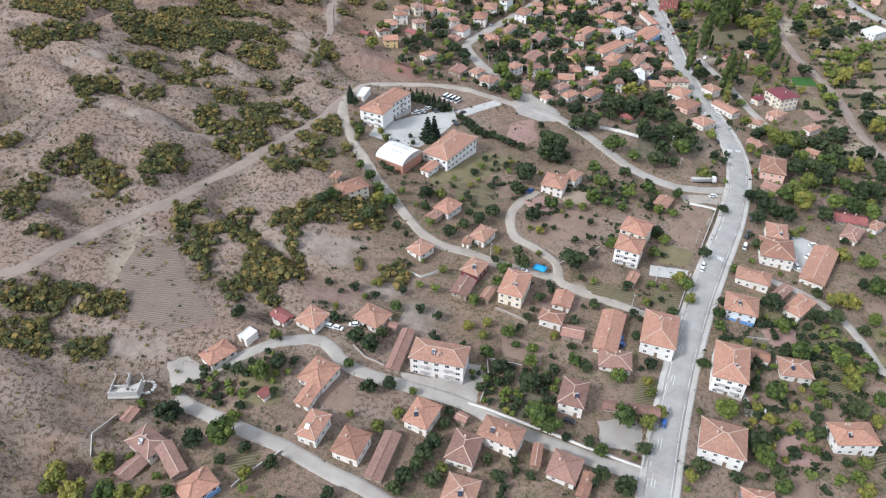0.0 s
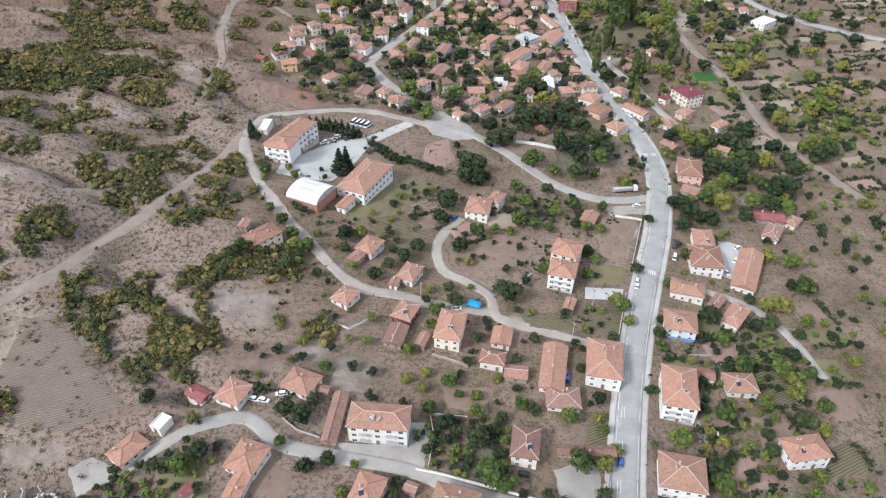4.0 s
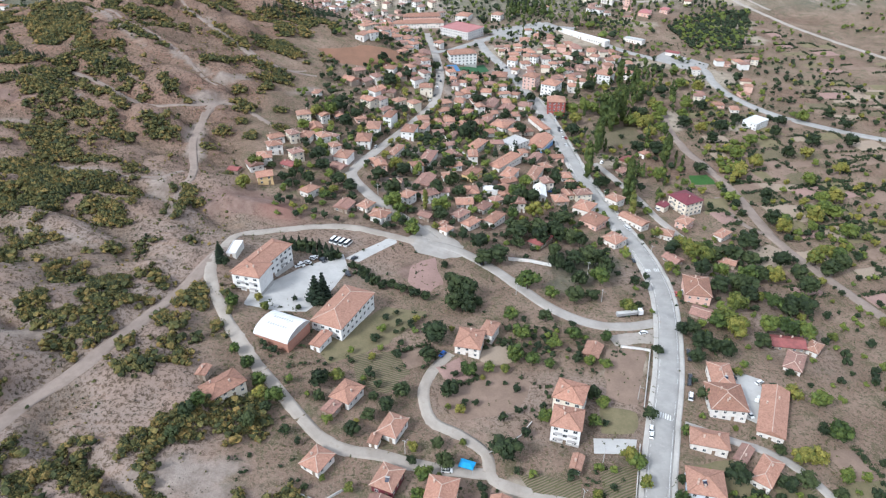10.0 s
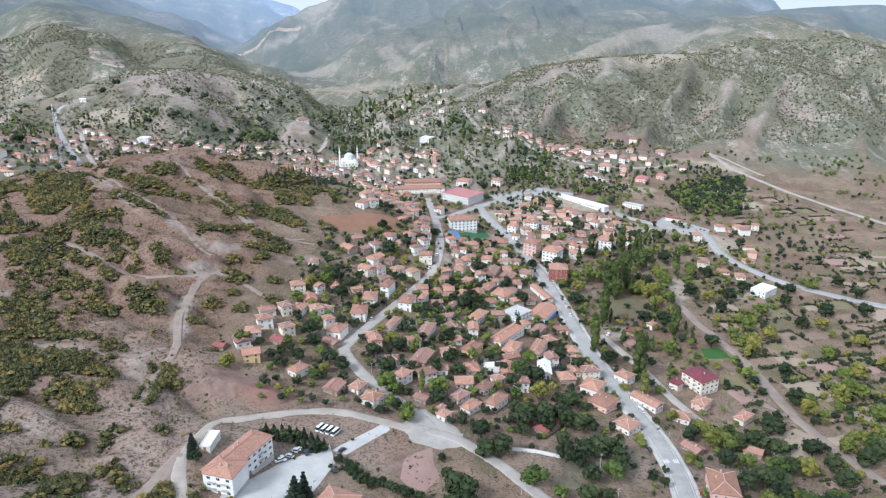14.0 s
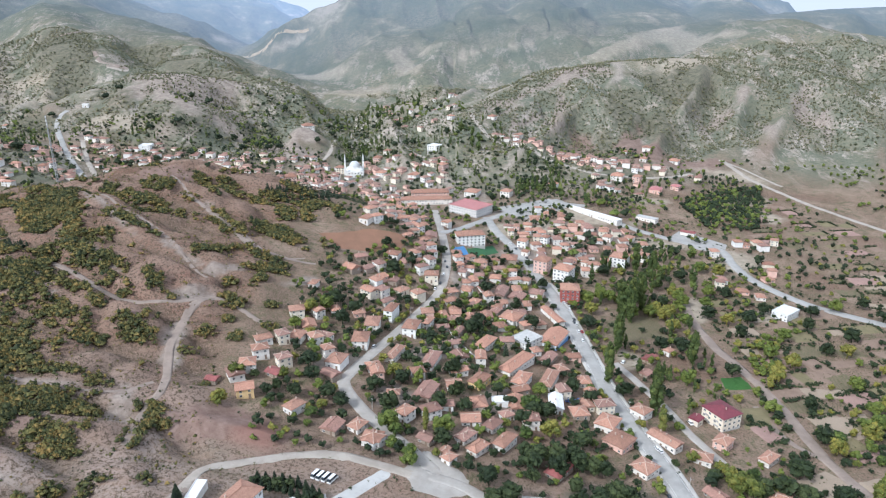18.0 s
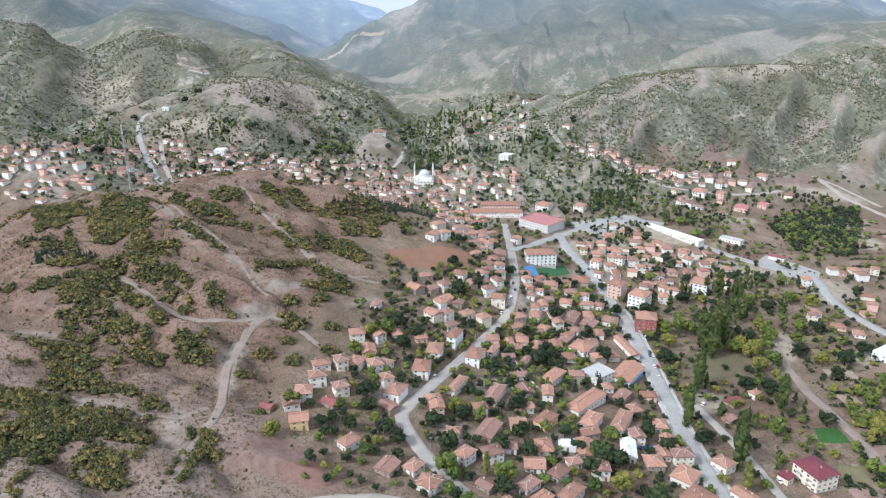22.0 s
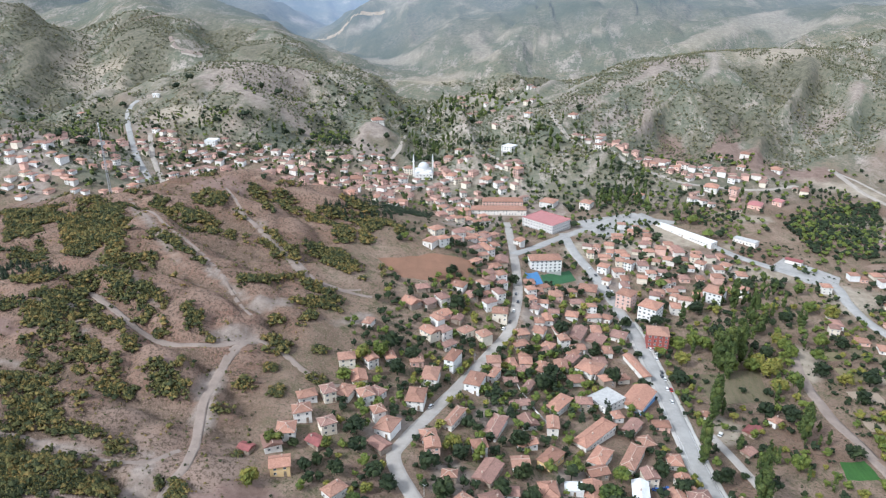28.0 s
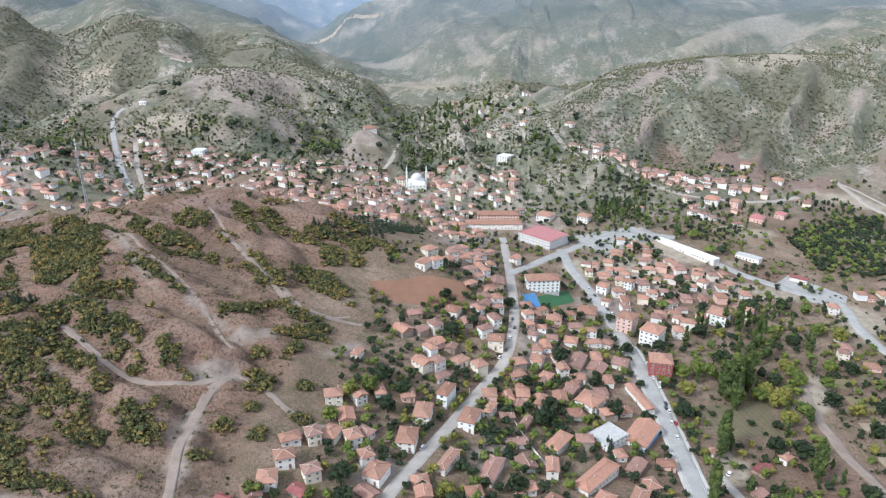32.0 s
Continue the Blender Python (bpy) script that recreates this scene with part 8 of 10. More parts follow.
tree("g", -7.7, 195.3, 3.5)
tree("g", 2.1, 190.7, 2.7)
tree("g", -4.3, 191.2, 2.2)
tree("y", -16.4, 200.0, 2.4)
tree("y", -17.2, 192.5, 2.2)
tree("g", -23.2, 210.4, 3.2)
tree("g", -15.0, 225.3, 3.0)
tree("d", 3.1, 219.7, 2.9)
tree("d", 7.8, 226.7, 2.1)
tree("g", 18.6, 187.3, 3.3)
tree("d", 17.4, 196.0, 2.2)
tree("d", 11.1, 181.4, 2.7)
tree("d", 22.6, 185.8, 2.7)
tree("d", 16.5, 151.6, 2.0)
tree("d", -0.7, 163.1, 2.0)
tree("y", -4.5, 158.5, 1.5)
tree("d", -8.8, 136.7, 2.4)
tree("d", -4.7, 130.6, 2.8)
tree("d", -0.1, 138.1, 1.9)
tree("d", 5.5, 133.4, 2.3)
tree("g", -17.4, 132.6, 1.1)
tree("g", -38.3, 158.3, 2.0)
tree("y", -23.6, 196.2, 2.4)
tree("d", -0.9, 207.2, 2.8)
tree("y", 10.3, 200.1, 2.0)
tree("d", -9.0, 170.3, 2.6)
tree("d", -5.0, 174.3, 2.6)
tree("g", 36.3, 163.9, 5.0)
tree("y", 45.0, 164.6, 3.7)
tree("y", 49.6, 170.8, 3.2)
tree("d", 43.0, 153.5, 2.9)
tree("g", 28.2, 148.2, 3.0)
tree("d", 24.2, 151.3, 2.5)
tree("d", 28.5, 139.8, 3.4)
tree("d", 36.0, 136.3, 3.9)
tree("d", 25.7, 135.9, 2.4)
tree("g", 40.0, 149.2, 1.2)
tree("g", 35.0, 182.8, 3.8)
tree("d", 47.8, 192.8, 3.4)
tree("d", 42.4, 207.7, 2.3)
tree("d", 44.8, 218.4, 1.7)
tree("y", 46.3, 184.5, 2.8)
tree("y", 47.1, 179.6, 2.7)
tree("g", 68.3, 198.5, 2.9)
tree("g", 64.3, 175.4, 1.5)
tree("g", 73.8, 176.9, 5.1)
tree("d", 61.5, 150.4, 3.6)
tree("d", 73.5, 149.5, 2.6)
tree("d", 84.9, 166.8, 4.5)
tree("g", 93.5, 190.2, 4.7)
tree("y", 89.7, 178.4, 2.9)
tree("d", 86.5, 192.3, 3.5)
tree("g", 84.6, 159.3, 4.4)
tree("d", 88.2, 155.2, 3.3)
tree("d", 82.6, 163.3, 3.3)
tree("d", 82.0, 152.1, 2.1)
tree("g", 88.7, 149.2, 3.8)
tree("g", 111.2, 196.6, 3.7)
tree("y", 126.5, 204.1, 4.5)
tree("d", 124.1, 190.1, 5.0)
tree("y", 131.5, 188.3, 3.1)
tree("d", 107.8, 183.1, 3.0)
tree("d", 106.9, 175.8, 3.5)
tree("d", 107.3, 166.8, 2.3)
tree("g", 112.0, 178.6, 1.8)
tree("d", 101.1, 238.9, 5.3)
tree("g", 104.1, 227.4, 4.6)
tree("d", 111.9, 237.9, 2.7)
tree("d", 120.3, 238.2, 4.1)
tree("d", 128.0, 240.0, 4.8)
tree("g", 108.3, 214.0, 5.1)
tree("d", 101.8, 213.4, 3.1)
tree("g", 124.2, 215.5, 4.6)
tree("d", 132.6, 223.4, 4.0)
tree("d", 140.2, 236.5, 3.5)
tree("g", 147.3, 245.8, 3.6)
tree("d", 148.9, 269.0, 3.3)
tree("g", 154.5, 266.5, 6.1)
tree("y", 132.1, 251.3, 5.0)
tree("y", 139.5, 253.5, 4.3)
tree("d", 124.8, 255.8, 3.1)
tree("g", 77.9, 228.7, 3.2)
tree("g", 77.6, 221.8, 3.1)
tree("d", 80.4, 237.6, 2.3)
tree("g", 65.5, 243.5, 3.9)
tree("y", 66.8, 235.1, 3.2)
tree("d", 58.5, 225.2, 2.7)
tree("g", 50.9, 241.5, 2.3)
tree("d", 25.6, 221.1, 3.0)
tree("d", 95.3, 164.6, 2.8)
tree("y", 127.3, 211.5, 3.2)
tree("g", 136.7, 215.8, 3.3)
tree("g", 136.0, 198.8, 3.9)
tree("d", 114.3, 166.2, 2.3)
tree("g", 116.6, 160.5, 2.9)
tree("y", 58.2, 145.7, 2.6)
tree("d", 81.9, 166.4, 3.9)
tree("y", 87.4, 166.3, 2.8)
tree("d", -109.5, 343.9, 2.7)
tree("c", -64.6, 327.7, 5.1)
tree("c", -62.0, 333.0, 4.5)
tree("d", -70.9, 319.3, 1.7)
tree("d", -88.5, 371.6, 2.6)
tree("d", -83.3, 371.6, 2.6)
tree("d", -78.0, 370.7, 2.9)
tree("d", -73.0, 372.0, 2.6)
tree("d", -63.2, 365.2, 3.6)
tree("d", -59.1, 366.3, 2.3)
tree("d", -52.0, 358.9, 2.5)
tree("d", -44.5, 353.2, 3.1)
tree("d", -39.5, 347.0, 3.1)
tree("d", -36.0, 344.9, 2.4)
tree("d", -31.5, 348.1, 2.8)
tree("d", -26.1, 343.8, 2.7)
tree("d", -20.2, 341.5, 2.7)
tree("d", -14.4, 340.0, 3.0)
tree("d", -1.5, 334.1, 5.3)
tree("d", 5.6, 343.6, 6.5)
tree("d", -2.6, 356.7, 4.0)
tree("d", -5.0, 370.1, 2.9)
tree("d", 10.4, 338.2, 3.0)
tree("d", -10.6, 308.0, 6.5)
tree("d", -13.1, 295.6, 4.1)
tree("d", -3.7, 275.5, 4.6)
tree("g", 4.7, 287.8, 4.7)
tree("g", 13.2, 291.3, 3.4)
tree("d", -55.0, 272.7, 5.2)
tree("y", -49.0, 278.4, 3.3)
tree("d", -54.3, 265.5, 3.2)
tree("y", -76.0, 264.1, 3.2)
tree("g", -70.1, 262.6, 4.5)
tree("g", -83.6, 277.7, 3.7)
tree("g", -77.9, 269.2, 3.9)
tree("d", -28.7, 264.4, 3.8)
tree("d", -33.4, 269.1, 2.6)
tree("d", -22.9, 273.5, 3.9)
tree("d", -5.6, 239.1, 5.0)
tree("d", 16.1, 244.1, 6.5)
tree("g", -13.2, 233.2, 4.1)
tree("d", -8.2, 248.2, 3.1)
tree("d", -40.1, 250.2, 3.7)
tree("d", -34.7, 258.6, 3.1)
tree("d", -27.2, 311.3, 1.4)
tree("d", -24.4, 313.9, 1.4)
tree("y", -38.5, 225.6, 2.3)
tree("d", -53.5, 225.0, 1.7)
tree("y", -48.0, 229.2, 1.4)
tree("y", -36.0, 292.6, 2.0)
tree("d", -44.2, 288.8, 1.3)
tree("p", -16.4, 430.3, 2.2)
tree("g", -23.1, 399.6, 4.8)
tree("g", -6.9, 426.8, 6.5)
tree("g", -32.3, 410.7, 4.4)
tree("g", -90.4, 284.6, 3.0)
tree("d", -72.2, 256.7, 3.1)
tree("d", -76.9, 248.7, 3.7)
tree("g", -94.5, 251.2, 3.7)
tree("d", -96.9, 246.0, 3.7)
tree("d", -99.8, 237.5, 3.0)
tree("y", 0.9, 250.7, 1.7)
tree("d", -17.7, 240.0, 2.4)
tree("g", -98.1, 313.7, 3.6)
tree("g", 37.2, 357.9, 6.5)
tree("g", 47.9, 350.5, 4.5)
tree("d", 59.6, 349.0, 5.6)
tree("d", 82.0, 382.3, 6.5)
tree("d", 73.3, 389.6, 6.5)
tree("g", 76.7, 368.7, 6.5)
tree("d", 64.9, 365.3, 5.9)
tree("d", 69.0, 352.5, 4.1)
tree("d", 61.0, 376.7, 5.1)
tree("y", 85.5, 344.6, 4.5)
tree("d", 92.1, 348.9, 2.9)
tree("d", 96.6, 373.8, 3.4)
tree("d", 91.7, 312.0, 3.3)
tree("g", 68.7, 317.3, 3.7)
tree("g", 53.7, 317.2, 4.5)
tree("g", 43.8, 310.0, 3.6)
tree("d", 52.8, 301.6, 3.6)
tree("g", 57.8, 299.7, 3.1)
tree("g", 64.7, 298.3, 3.6)
tree("d", 55.5, 279.0, 4.1)
tree("g", 58.6, 273.9, 3.4)
tree("g", 34.0, 264.8, 3.6)
tree("g", 39.8, 296.1, 3.1)
tree("d", 76.8, 268.8, 3.4)
tree("g", 53.3, 263.8, 3.3)
tree("y", 63.5, 247.3, 3.8)
tree("g", 89.8, 261.9, 2.7)
tree("d", 108.0, 307.4, 4.5)
tree("d", 114.5, 319.5, 5.5)
tree("d", 118.6, 316.8, 4.7)
tree("d", 123.1, 313.1, 6.3)
tree("d", 103.6, 282.5, 3.6)
tree("y", 134.4, 341.0, 6.5)
tree("y", 136.2, 333.0, 6.5)
tree("g", 129.0, 337.6, 5.8)
tree("y", 145.6, 357.1, 6.5)
tree("d", 142.3, 373.7, 6.3)
tree("y", 138.4, 411.3, 6.5)
tree("y", 145.2, 410.1, 6.5)
tree("d", 132.0, 419.2, 4.8)
tree("d", 139.4, 392.0, 6.5)
tree("d", 152.9, 411.4, 6.5)
tree("g", 150.6, 393.2, 5.6)
tree("d", 165.6, 414.4, 6.5)
tree("d", 180.8, 430.0, 6.5)
tree("d", 153.5, 380.0, 6.5)
tree("g", 163.7, 389.2, 6.5)
tree("d", 174.0, 410.3, 5.9)
tree("d", 157.7, 369.6, 6.3)
tree("d", 172.9, 390.7, 6.5)
tree("y", 180.4, 391.9, 6.5)
tree("g", 155.7, 339.6, 6.0)
tree("g", 164.3, 338.7, 6.5)
tree("g", 173.6, 338.2, 6.1)
tree("d", 146.0, 325.5, 4.9)
tree("d", 173.9, 357.9, 5.4)
tree("g", 185.3, 368.9, 5.5)
tree("y", 163.8, 370.4, 3.6)
tree("p", 120.7, 484.7, 4.8)
tree("p", 115.6, 459.5, 4.6)
tree("d", 35.5, 407.8, 6.5)
tree("d", 48.5, 414.2, 6.5)
tree("d", 59.6, 417.5, 6.5)
tree("d", 55.5, 395.5, 4.4)
tree("d", 67.1, 411.0, 5.5)
tree("d", 24.4, 385.1, 4.3)
tree("y", 213.6, 533.9, 6.5)
tree("d", 211.1, 465.6, 6.5)
tree("y", 213.2, 453.9, 6.5)
tree("d", 221.0, 501.5, 5.8)
tree("y", 125.1, 435.2, 3.9)
tree("d", 113.9, 427.8, 2.9)
tree("y", 119.9, 391.5, 3.6)
tree("y", 144.5, 288.9, 4.5)
tree("g", 155.5, 285.3, 5.4)
tree("g", 25.2, 328.7, 4.5)
tree("g", 29.6, 314.3, 5.1)
tree("d", 42.3, 329.8, 3.8)
tree("g", 25.1, 299.4, 4.9)
tree("g", 32.4, 297.4, 4.2)
tree("d", 107.7, 328.5, 4.0)
tree("d", 113.7, 329.4, 4.8)
tree("y", 105.8, 618.8, 6.5)
tree("g", 106.2, 638.6, 6.5)
tree("g", 125.1, 643.3, 6.5)
tree("p", 128.6, 623.8, 6.4)
tree("p", 139.5, 629.9, 6.5)
tree("p", 148.8, 635.2, 6.5)
tree("g", 152.7, 624.1, 6.5)
tree("y", 163.8, 618.3, 6.5)
tree("g", 184.9, 657.8, 6.5)
tree("y", 165.0, 600.0, 6.5)
tree("p", 111.5, 555.8, 6.5)
tree("p", 96.3, 512.6, 6.5)
tree("d", 97.8, 590.0, 6.5)
tree("p", 133.1, 609.1, 6.2)
tree("d", 167.7, 643.0, 6.5)
tree("g", 150.1, 520.9, 6.5)
tree("p", 161.8, 546.8, 5.7)
tree("p", 117.1, 478.6, 6.5)
tree("d", 146.5, 569.6, 5.7)
tree("d", 160.7, 568.8, 6.5)
tree("g", 205.5, 648.2, 6.5)
tree("d", 200.2, 627.2, 6.5)
tree("d", 215.2, 598.0, 6.5)
tree("g", 245.7, 594.2, 6.5)
tree("y", 234.1, 554.7, 6.5)
tree("y", 216.3, 538.4, 6.5)
tree("g", 223.7, 566.8, 6.5)
tree("y", 296.1, 546.1, 6.5)
tree("d", 272.9, 614.6, 6.5)
tree("d", 268.5, 575.4, 6.5)
tree("y", 282.0, 572.9, 6.5)
tree("d", 298.3, 597.6, 6.5)
tree("g", 253.2, 482.2, 6.5)
tree("g", 257.4, 476.0, 6.5)
tree("y", 242.6, 470.9, 6.5)
tree("g", 254.4, 450.0, 6.5)
tree("g", 217.9, 462.9, 6.4)
tree("y", 269.6, 501.2, 6.5)
tree("g", 232.3, 420.9, 6.5)
tree("y", 226.3, 424.4, 6.5)
tree("d", 228.9, 410.3, 6.5)
tree("y", 216.0, 416.3, 6.5)
tree("d", 219.5, 404.4, 6.5)
tree("d", 196.1, 383.8, 6.5)
tree("d", 198.4, 398.7, 5.6)
tree("d", 193.8, 410.5, 6.5)
tree("d", 159.1, 384.3, 5.2)
tree("d", 160.0, 378.0, 6.2)
tree("g", 168.3, 363.8, 6.1)
tree("d", 177.9, 364.0, 5.2)
tree("d", 185.3, 360.9, 6.2)
tree("d", 102.6, 496.8, 6.2)
tree("y", 104.8, 463.2, 3.2)
tree("g", 25.7, 480.1, 5.7)
tree("c", 47.2, 545.5, 3.1)
tree("d", 54.6, 577.4, 6.5)
tree("d", 69.8, 490.1, 6.5)
tree("d", 49.5, 408.2, 6.5)
tree("d", 60.5, 412.6, 6.5)
tree("d", 40.3, 415.3, 6.5)
tree("d", 66.1, 432.4, 6.5)
tree("d", 34.3, 415.6, 6.0)
tree("d", 72.6, 409.7, 6.1)
tree("d", 14.4, 391.1, 6.5)
tree("d", 23.2, 379.6, 6.5)
tree("d", 15.5, 376.5, 5.5)
tree("d", 35.7, 399.3, 4.8)
tree("d", 55.4, 381.1, 6.5)
tree("d", 66.1, 386.5, 5.8)
tree("d", 80.2, 389.7, 6.5)
tree("d", 0.3, 346.9, 6.5)
tree("d", 5.0, 334.5, 6.5)
tree("y", 49.6, 438.2, 6.4)
tree("g", 41.2, 463.3, 6.5)
tree("d", 36.3, 447.3, 5.4)
tree("d", -0.2, 465.9, 6.5)
tree("d", -2.4, 492.0, 6.5)
tree("d", 4.1, 450.8, 5.3)
tree("d", 79.8, 482.4, 5.9)
tree("d", 14.7, 558.6, 5.3)
tree("d", 96.7, 669.8, 5.9)
tree("d", 1.0, 591.2, 5.6)
tree("d", 23.3, 625.9, 5.9)
tree("d", 45.8, 610.5, 5.2)
tree("d", 250.2, 643.1, 6.1)
tree("d", 287.9, 639.7, 6.5)
tree("d", 338.3, 655.9, 6.5)
tree("d", 341.9, 632.0, 6.5)
tree("g", 312.4, 650.2, 6.5)
tree("d", 329.2, 597.3, 6.5)
tree("g", 262.6, 526.6, 6.4)
tree("d", 186.1, 538.1, 5.6)
tree("y", 212.0, 618.9, 5.7)
tree("g", -34.9, 425.5, 6.5)
tree("d", -45.3, 459.1, 5.4)
tree("d", -36.1, 441.5, 6.3)
tree("y", -36.4, 476.9, 5.6)
tree("d", -31.3, 471.1, 5.6)
tree("p", -16.2, 428.0, 3.3)
tree("d", -7.7, 416.3, 5.9)
tree("d", -84.0, 470.5, 6.5)
tree("d", -80.1, 459.9, 5.4)
tree("y", -118.8, 451.5, 5.4)
tree("y", -119.2, 425.5, 5.1)
tree("g", -99.9, 511.9, 5.3)
tree("d", -74.0, 531.7, 6.5)
tree("y", -95.2, 535.1, 6.3)
tree("d", -82.8, 557.5, 6.5)
tree("d", -96.1, 445.9, 4.2)
tree("d", -85.8, 442.8, 5.3)
tree("g", -74.6, 427.0, 4.0)
tree("d", -61.6, 438.9, 5.2)
tree("g", -86.3, 544.5, 6.5)
tree("d", -68.5, 550.6, 5.7)
tree("d", -30.5, 498.8, 4.7)
tree("d", -10.2, 451.1, 5.3)
tree("g", -22.3, 476.6, 4.5)
tree("d", -16.5, 531.2, 4.5)
tree("d", -8.8, 557.4, 4.7)
tree("d", -65.3, 570.4, 4.8)
tree("g", -47.1, 589.6, 3.8)
tree("d", -100.2, 440.3, 4.2)
tree("d", -69.0, 445.5, 5.3)
tree("y", -95.4, 458.0, 3.9)
tree("d", -109.9, 454.2, 3.4)
tree("g", 117.4, 645.2, 6.5)
tree("d", 132.5, 701.1, 6.5)
tree("p", 131.3, 619.0, 6.3)
tree("p", 137.6, 623.5, 6.4)
tree("p", 149.9, 646.5, 6.5)
tree("p", 164.3, 716.1, 6.5)
tree("p", 172.2, 693.4, 6.5)
tree("d", 139.2, 664.8, 6.5)
tree("y", 159.1, 631.4, 6.5)
tree("y", 168.9, 628.2, 6.5)
tree("y", 180.6, 696.9, 4.4)
tree("g", 224.7, 723.3, 6.5)
tree("g", 214.0, 670.5, 6.5)
tree("g", 177.0, 611.3, 6.5)
tree("p", 163.2, 552.3, 5.2)
tree("p", 121.6, 494.8, 6.0)
tree("p", 114.3, 561.8, 6.5)
tree("d", 81.0, 547.1, 2.8)
tree("c", 48.6, 542.6, 3.2)
tree("d", 50.8, 458.3, 6.5)
tree("d", 42.9, 455.6, 6.5)
tree("d", 9.6, 554.3, 6.5)
tree("d", 16.2, 571.0, 6.1)
tree("d", 135.3, 773.6, 6.5)
tree("d", 142.7, 742.3, 6.5)
tree("d", 116.9, 754.0, 6.1)
tree("d", 72.9, 662.7, 5.8)
tree("d", 26.4, 688.5, 5.4)
tree("d", -48.1, 619.7, 6.5)
tree("d", -35.5, 636.1, 5.3)
tree("d", -56.5, 659.0, 5.5)
tree("d", -11.0, 678.4, 5.3)
tree("d", 65.7, 708.9, 4.3)
tree("g", 111.7, 742.6, 6.5)
tree("d", 133.8, 793.4, 6.4)
tree("d", 102.6, 797.6, 5.7)
tree("d", 199.6, 702.0, 6.5)
tree("d", 229.9, 670.8, 6.4)
tree("y", 241.6, 719.3, 6.5)
tree("d", 290.0, 749.1, 6.5)
tree("d", 229.4, 621.8, 6.5)
tree("d", 210.7, 761.1, 6.5)
tree("g", 229.0, 757.0, 6.5)
tree("d", 186.5, 756.1, 6.5)
tree("g", 137.2, 617.7, 6.5)
tree("y", 183.0, 665.7, 6.5)
tree("g", 186.1, 648.3, 6.5)
tree("d", 43.2, 918.2, 5.8)
tree("d", 15.3, 1130.0, 6.5)
tree("p", 24.9, 1088.7, 6.5)
tree("p", 32.3, 1077.8, 6.5)
tree("p", 9.6, 1099.8, 6.5)
tree("d", -11.5, 1137.4, 6.5)
tree("d", -61.5, 1154.2, 6.5)
tree("d", 80.8, 971.7, 6.5)
tree("d", 99.1, 977.9, 6.5)
tree("d", 112.6, 978.1, 6.5)
tree("d", 62.9, 966.2, 6.5)
tree("p", 125.8, 918.7, 6.5)
tree("p", 150.9, 897.4, 6.5)
tree("g", 168.3, 902.1, 6.5)
tree("g", 177.4, 869.3, 6.5)
tree("d", 189.1, 869.7, 6.5)
tree("d", 124.3, 847.8, 6.1)
tree("d", 107.5, 864.3, 5.4)
tree("d", 84.7, 832.0, 5.2)
tree("d", 45.2, 873.6, 5.5)
tree("d", -86.8, 1124.2, 6.5)
tree("d", -71.2, 1133.9, 6.5)
tree("d", -134.6, 1363.1, 6.5)
tree("d", -120.0, 1349.8, 6.5)
tree("d", -55.7, 1530.8, 6.5)
tree("p", -67.3, 1464.7, 6.5)
tree("d", -136.8, 1323.6, 6.5)
tree("d", -37.4, 1675.8, 6.5)
tree("d", 65.0, 1206.6, 6.5)
tree("d", -65.1, 1309.1, 6.5)
tree("d", -87.1, 1192.4, 6.5)
tree("d", -83.2, 1084.6, 6.5)
tree("d", -813.9, 1246.1, 6.5)
tree("d", -615.6, 964.8, 6.5)
tree("d", -806.9, 1254.6, 6.5)
tree("d", -774.4, 1290.0, 6.5)
tree("d", -692.1, 1247.4, 6.5)
tree("d", -600.4, 1160.9, 6.5)
tree("d", -523.1, 934.3, 6.5)
tree("d", -548.5, 934.7, 6.5)
tree("d", -516.5, 937.2, 6.5)
tree("d", -421.2, 1254.1, 6.5)
tree("d", -399.4, 1262.4, 6.5)
tree("d", -523.1, 1225.3, 6.5)
tree("d", -546.4, 1220.2, 6.5)
tree("d", -427.8, 1097.5, 6.5)
tree("d", -302.1, 1100.6, 6.5)
tree("d", -285.6, 1119.8, 6.5)
tree("d", -268.2, 1115.7, 6.5)
tree("d", -254.8, 1128.0, 6.5)
tree("d", -394.0, 1111.0, 6.5)
tree("d", -339.1, 1112.3, 6.5)
tree("d", -301.2, 1222.8, 6.5)
tree("d", -290.0, 1330.5, 6.5)
tree("d", -216.1, 1316.6, 6.5)
tree("d", -195.3, 1308.0, 6.5)
tree("d", -198.5, 1251.2, 6.5)
tree("d", -155.5, 1095.2, 6.5)
tree("d", -142.7, 1117.8, 6.5)
tree("d", -130.8, 1110.2, 6.5)
tree("d", -327.3, 1146.6, 6.5)
tree("d", -382.5, 999.0, 6.5)
tree("d", -406.5, 974.7, 6.5)
tree("d", -425.7, 983.3, 6.5)
tree("d", -506.9, 1071.1, 6.5)
tree("d", -448.1, 881.4, 5.3)
tree("d", -453.7, 924.6, 5.7)
tree("d", -350.9, 1035.7, 6.0)
tree("d", -215.4, 714.0, 3.8)
tree("d", -248.8, 1001.5, 5.6)
tree("d", -204.7, 1155.2, 6.5)
tree("d", -164.5, 1189.6, 6.5)

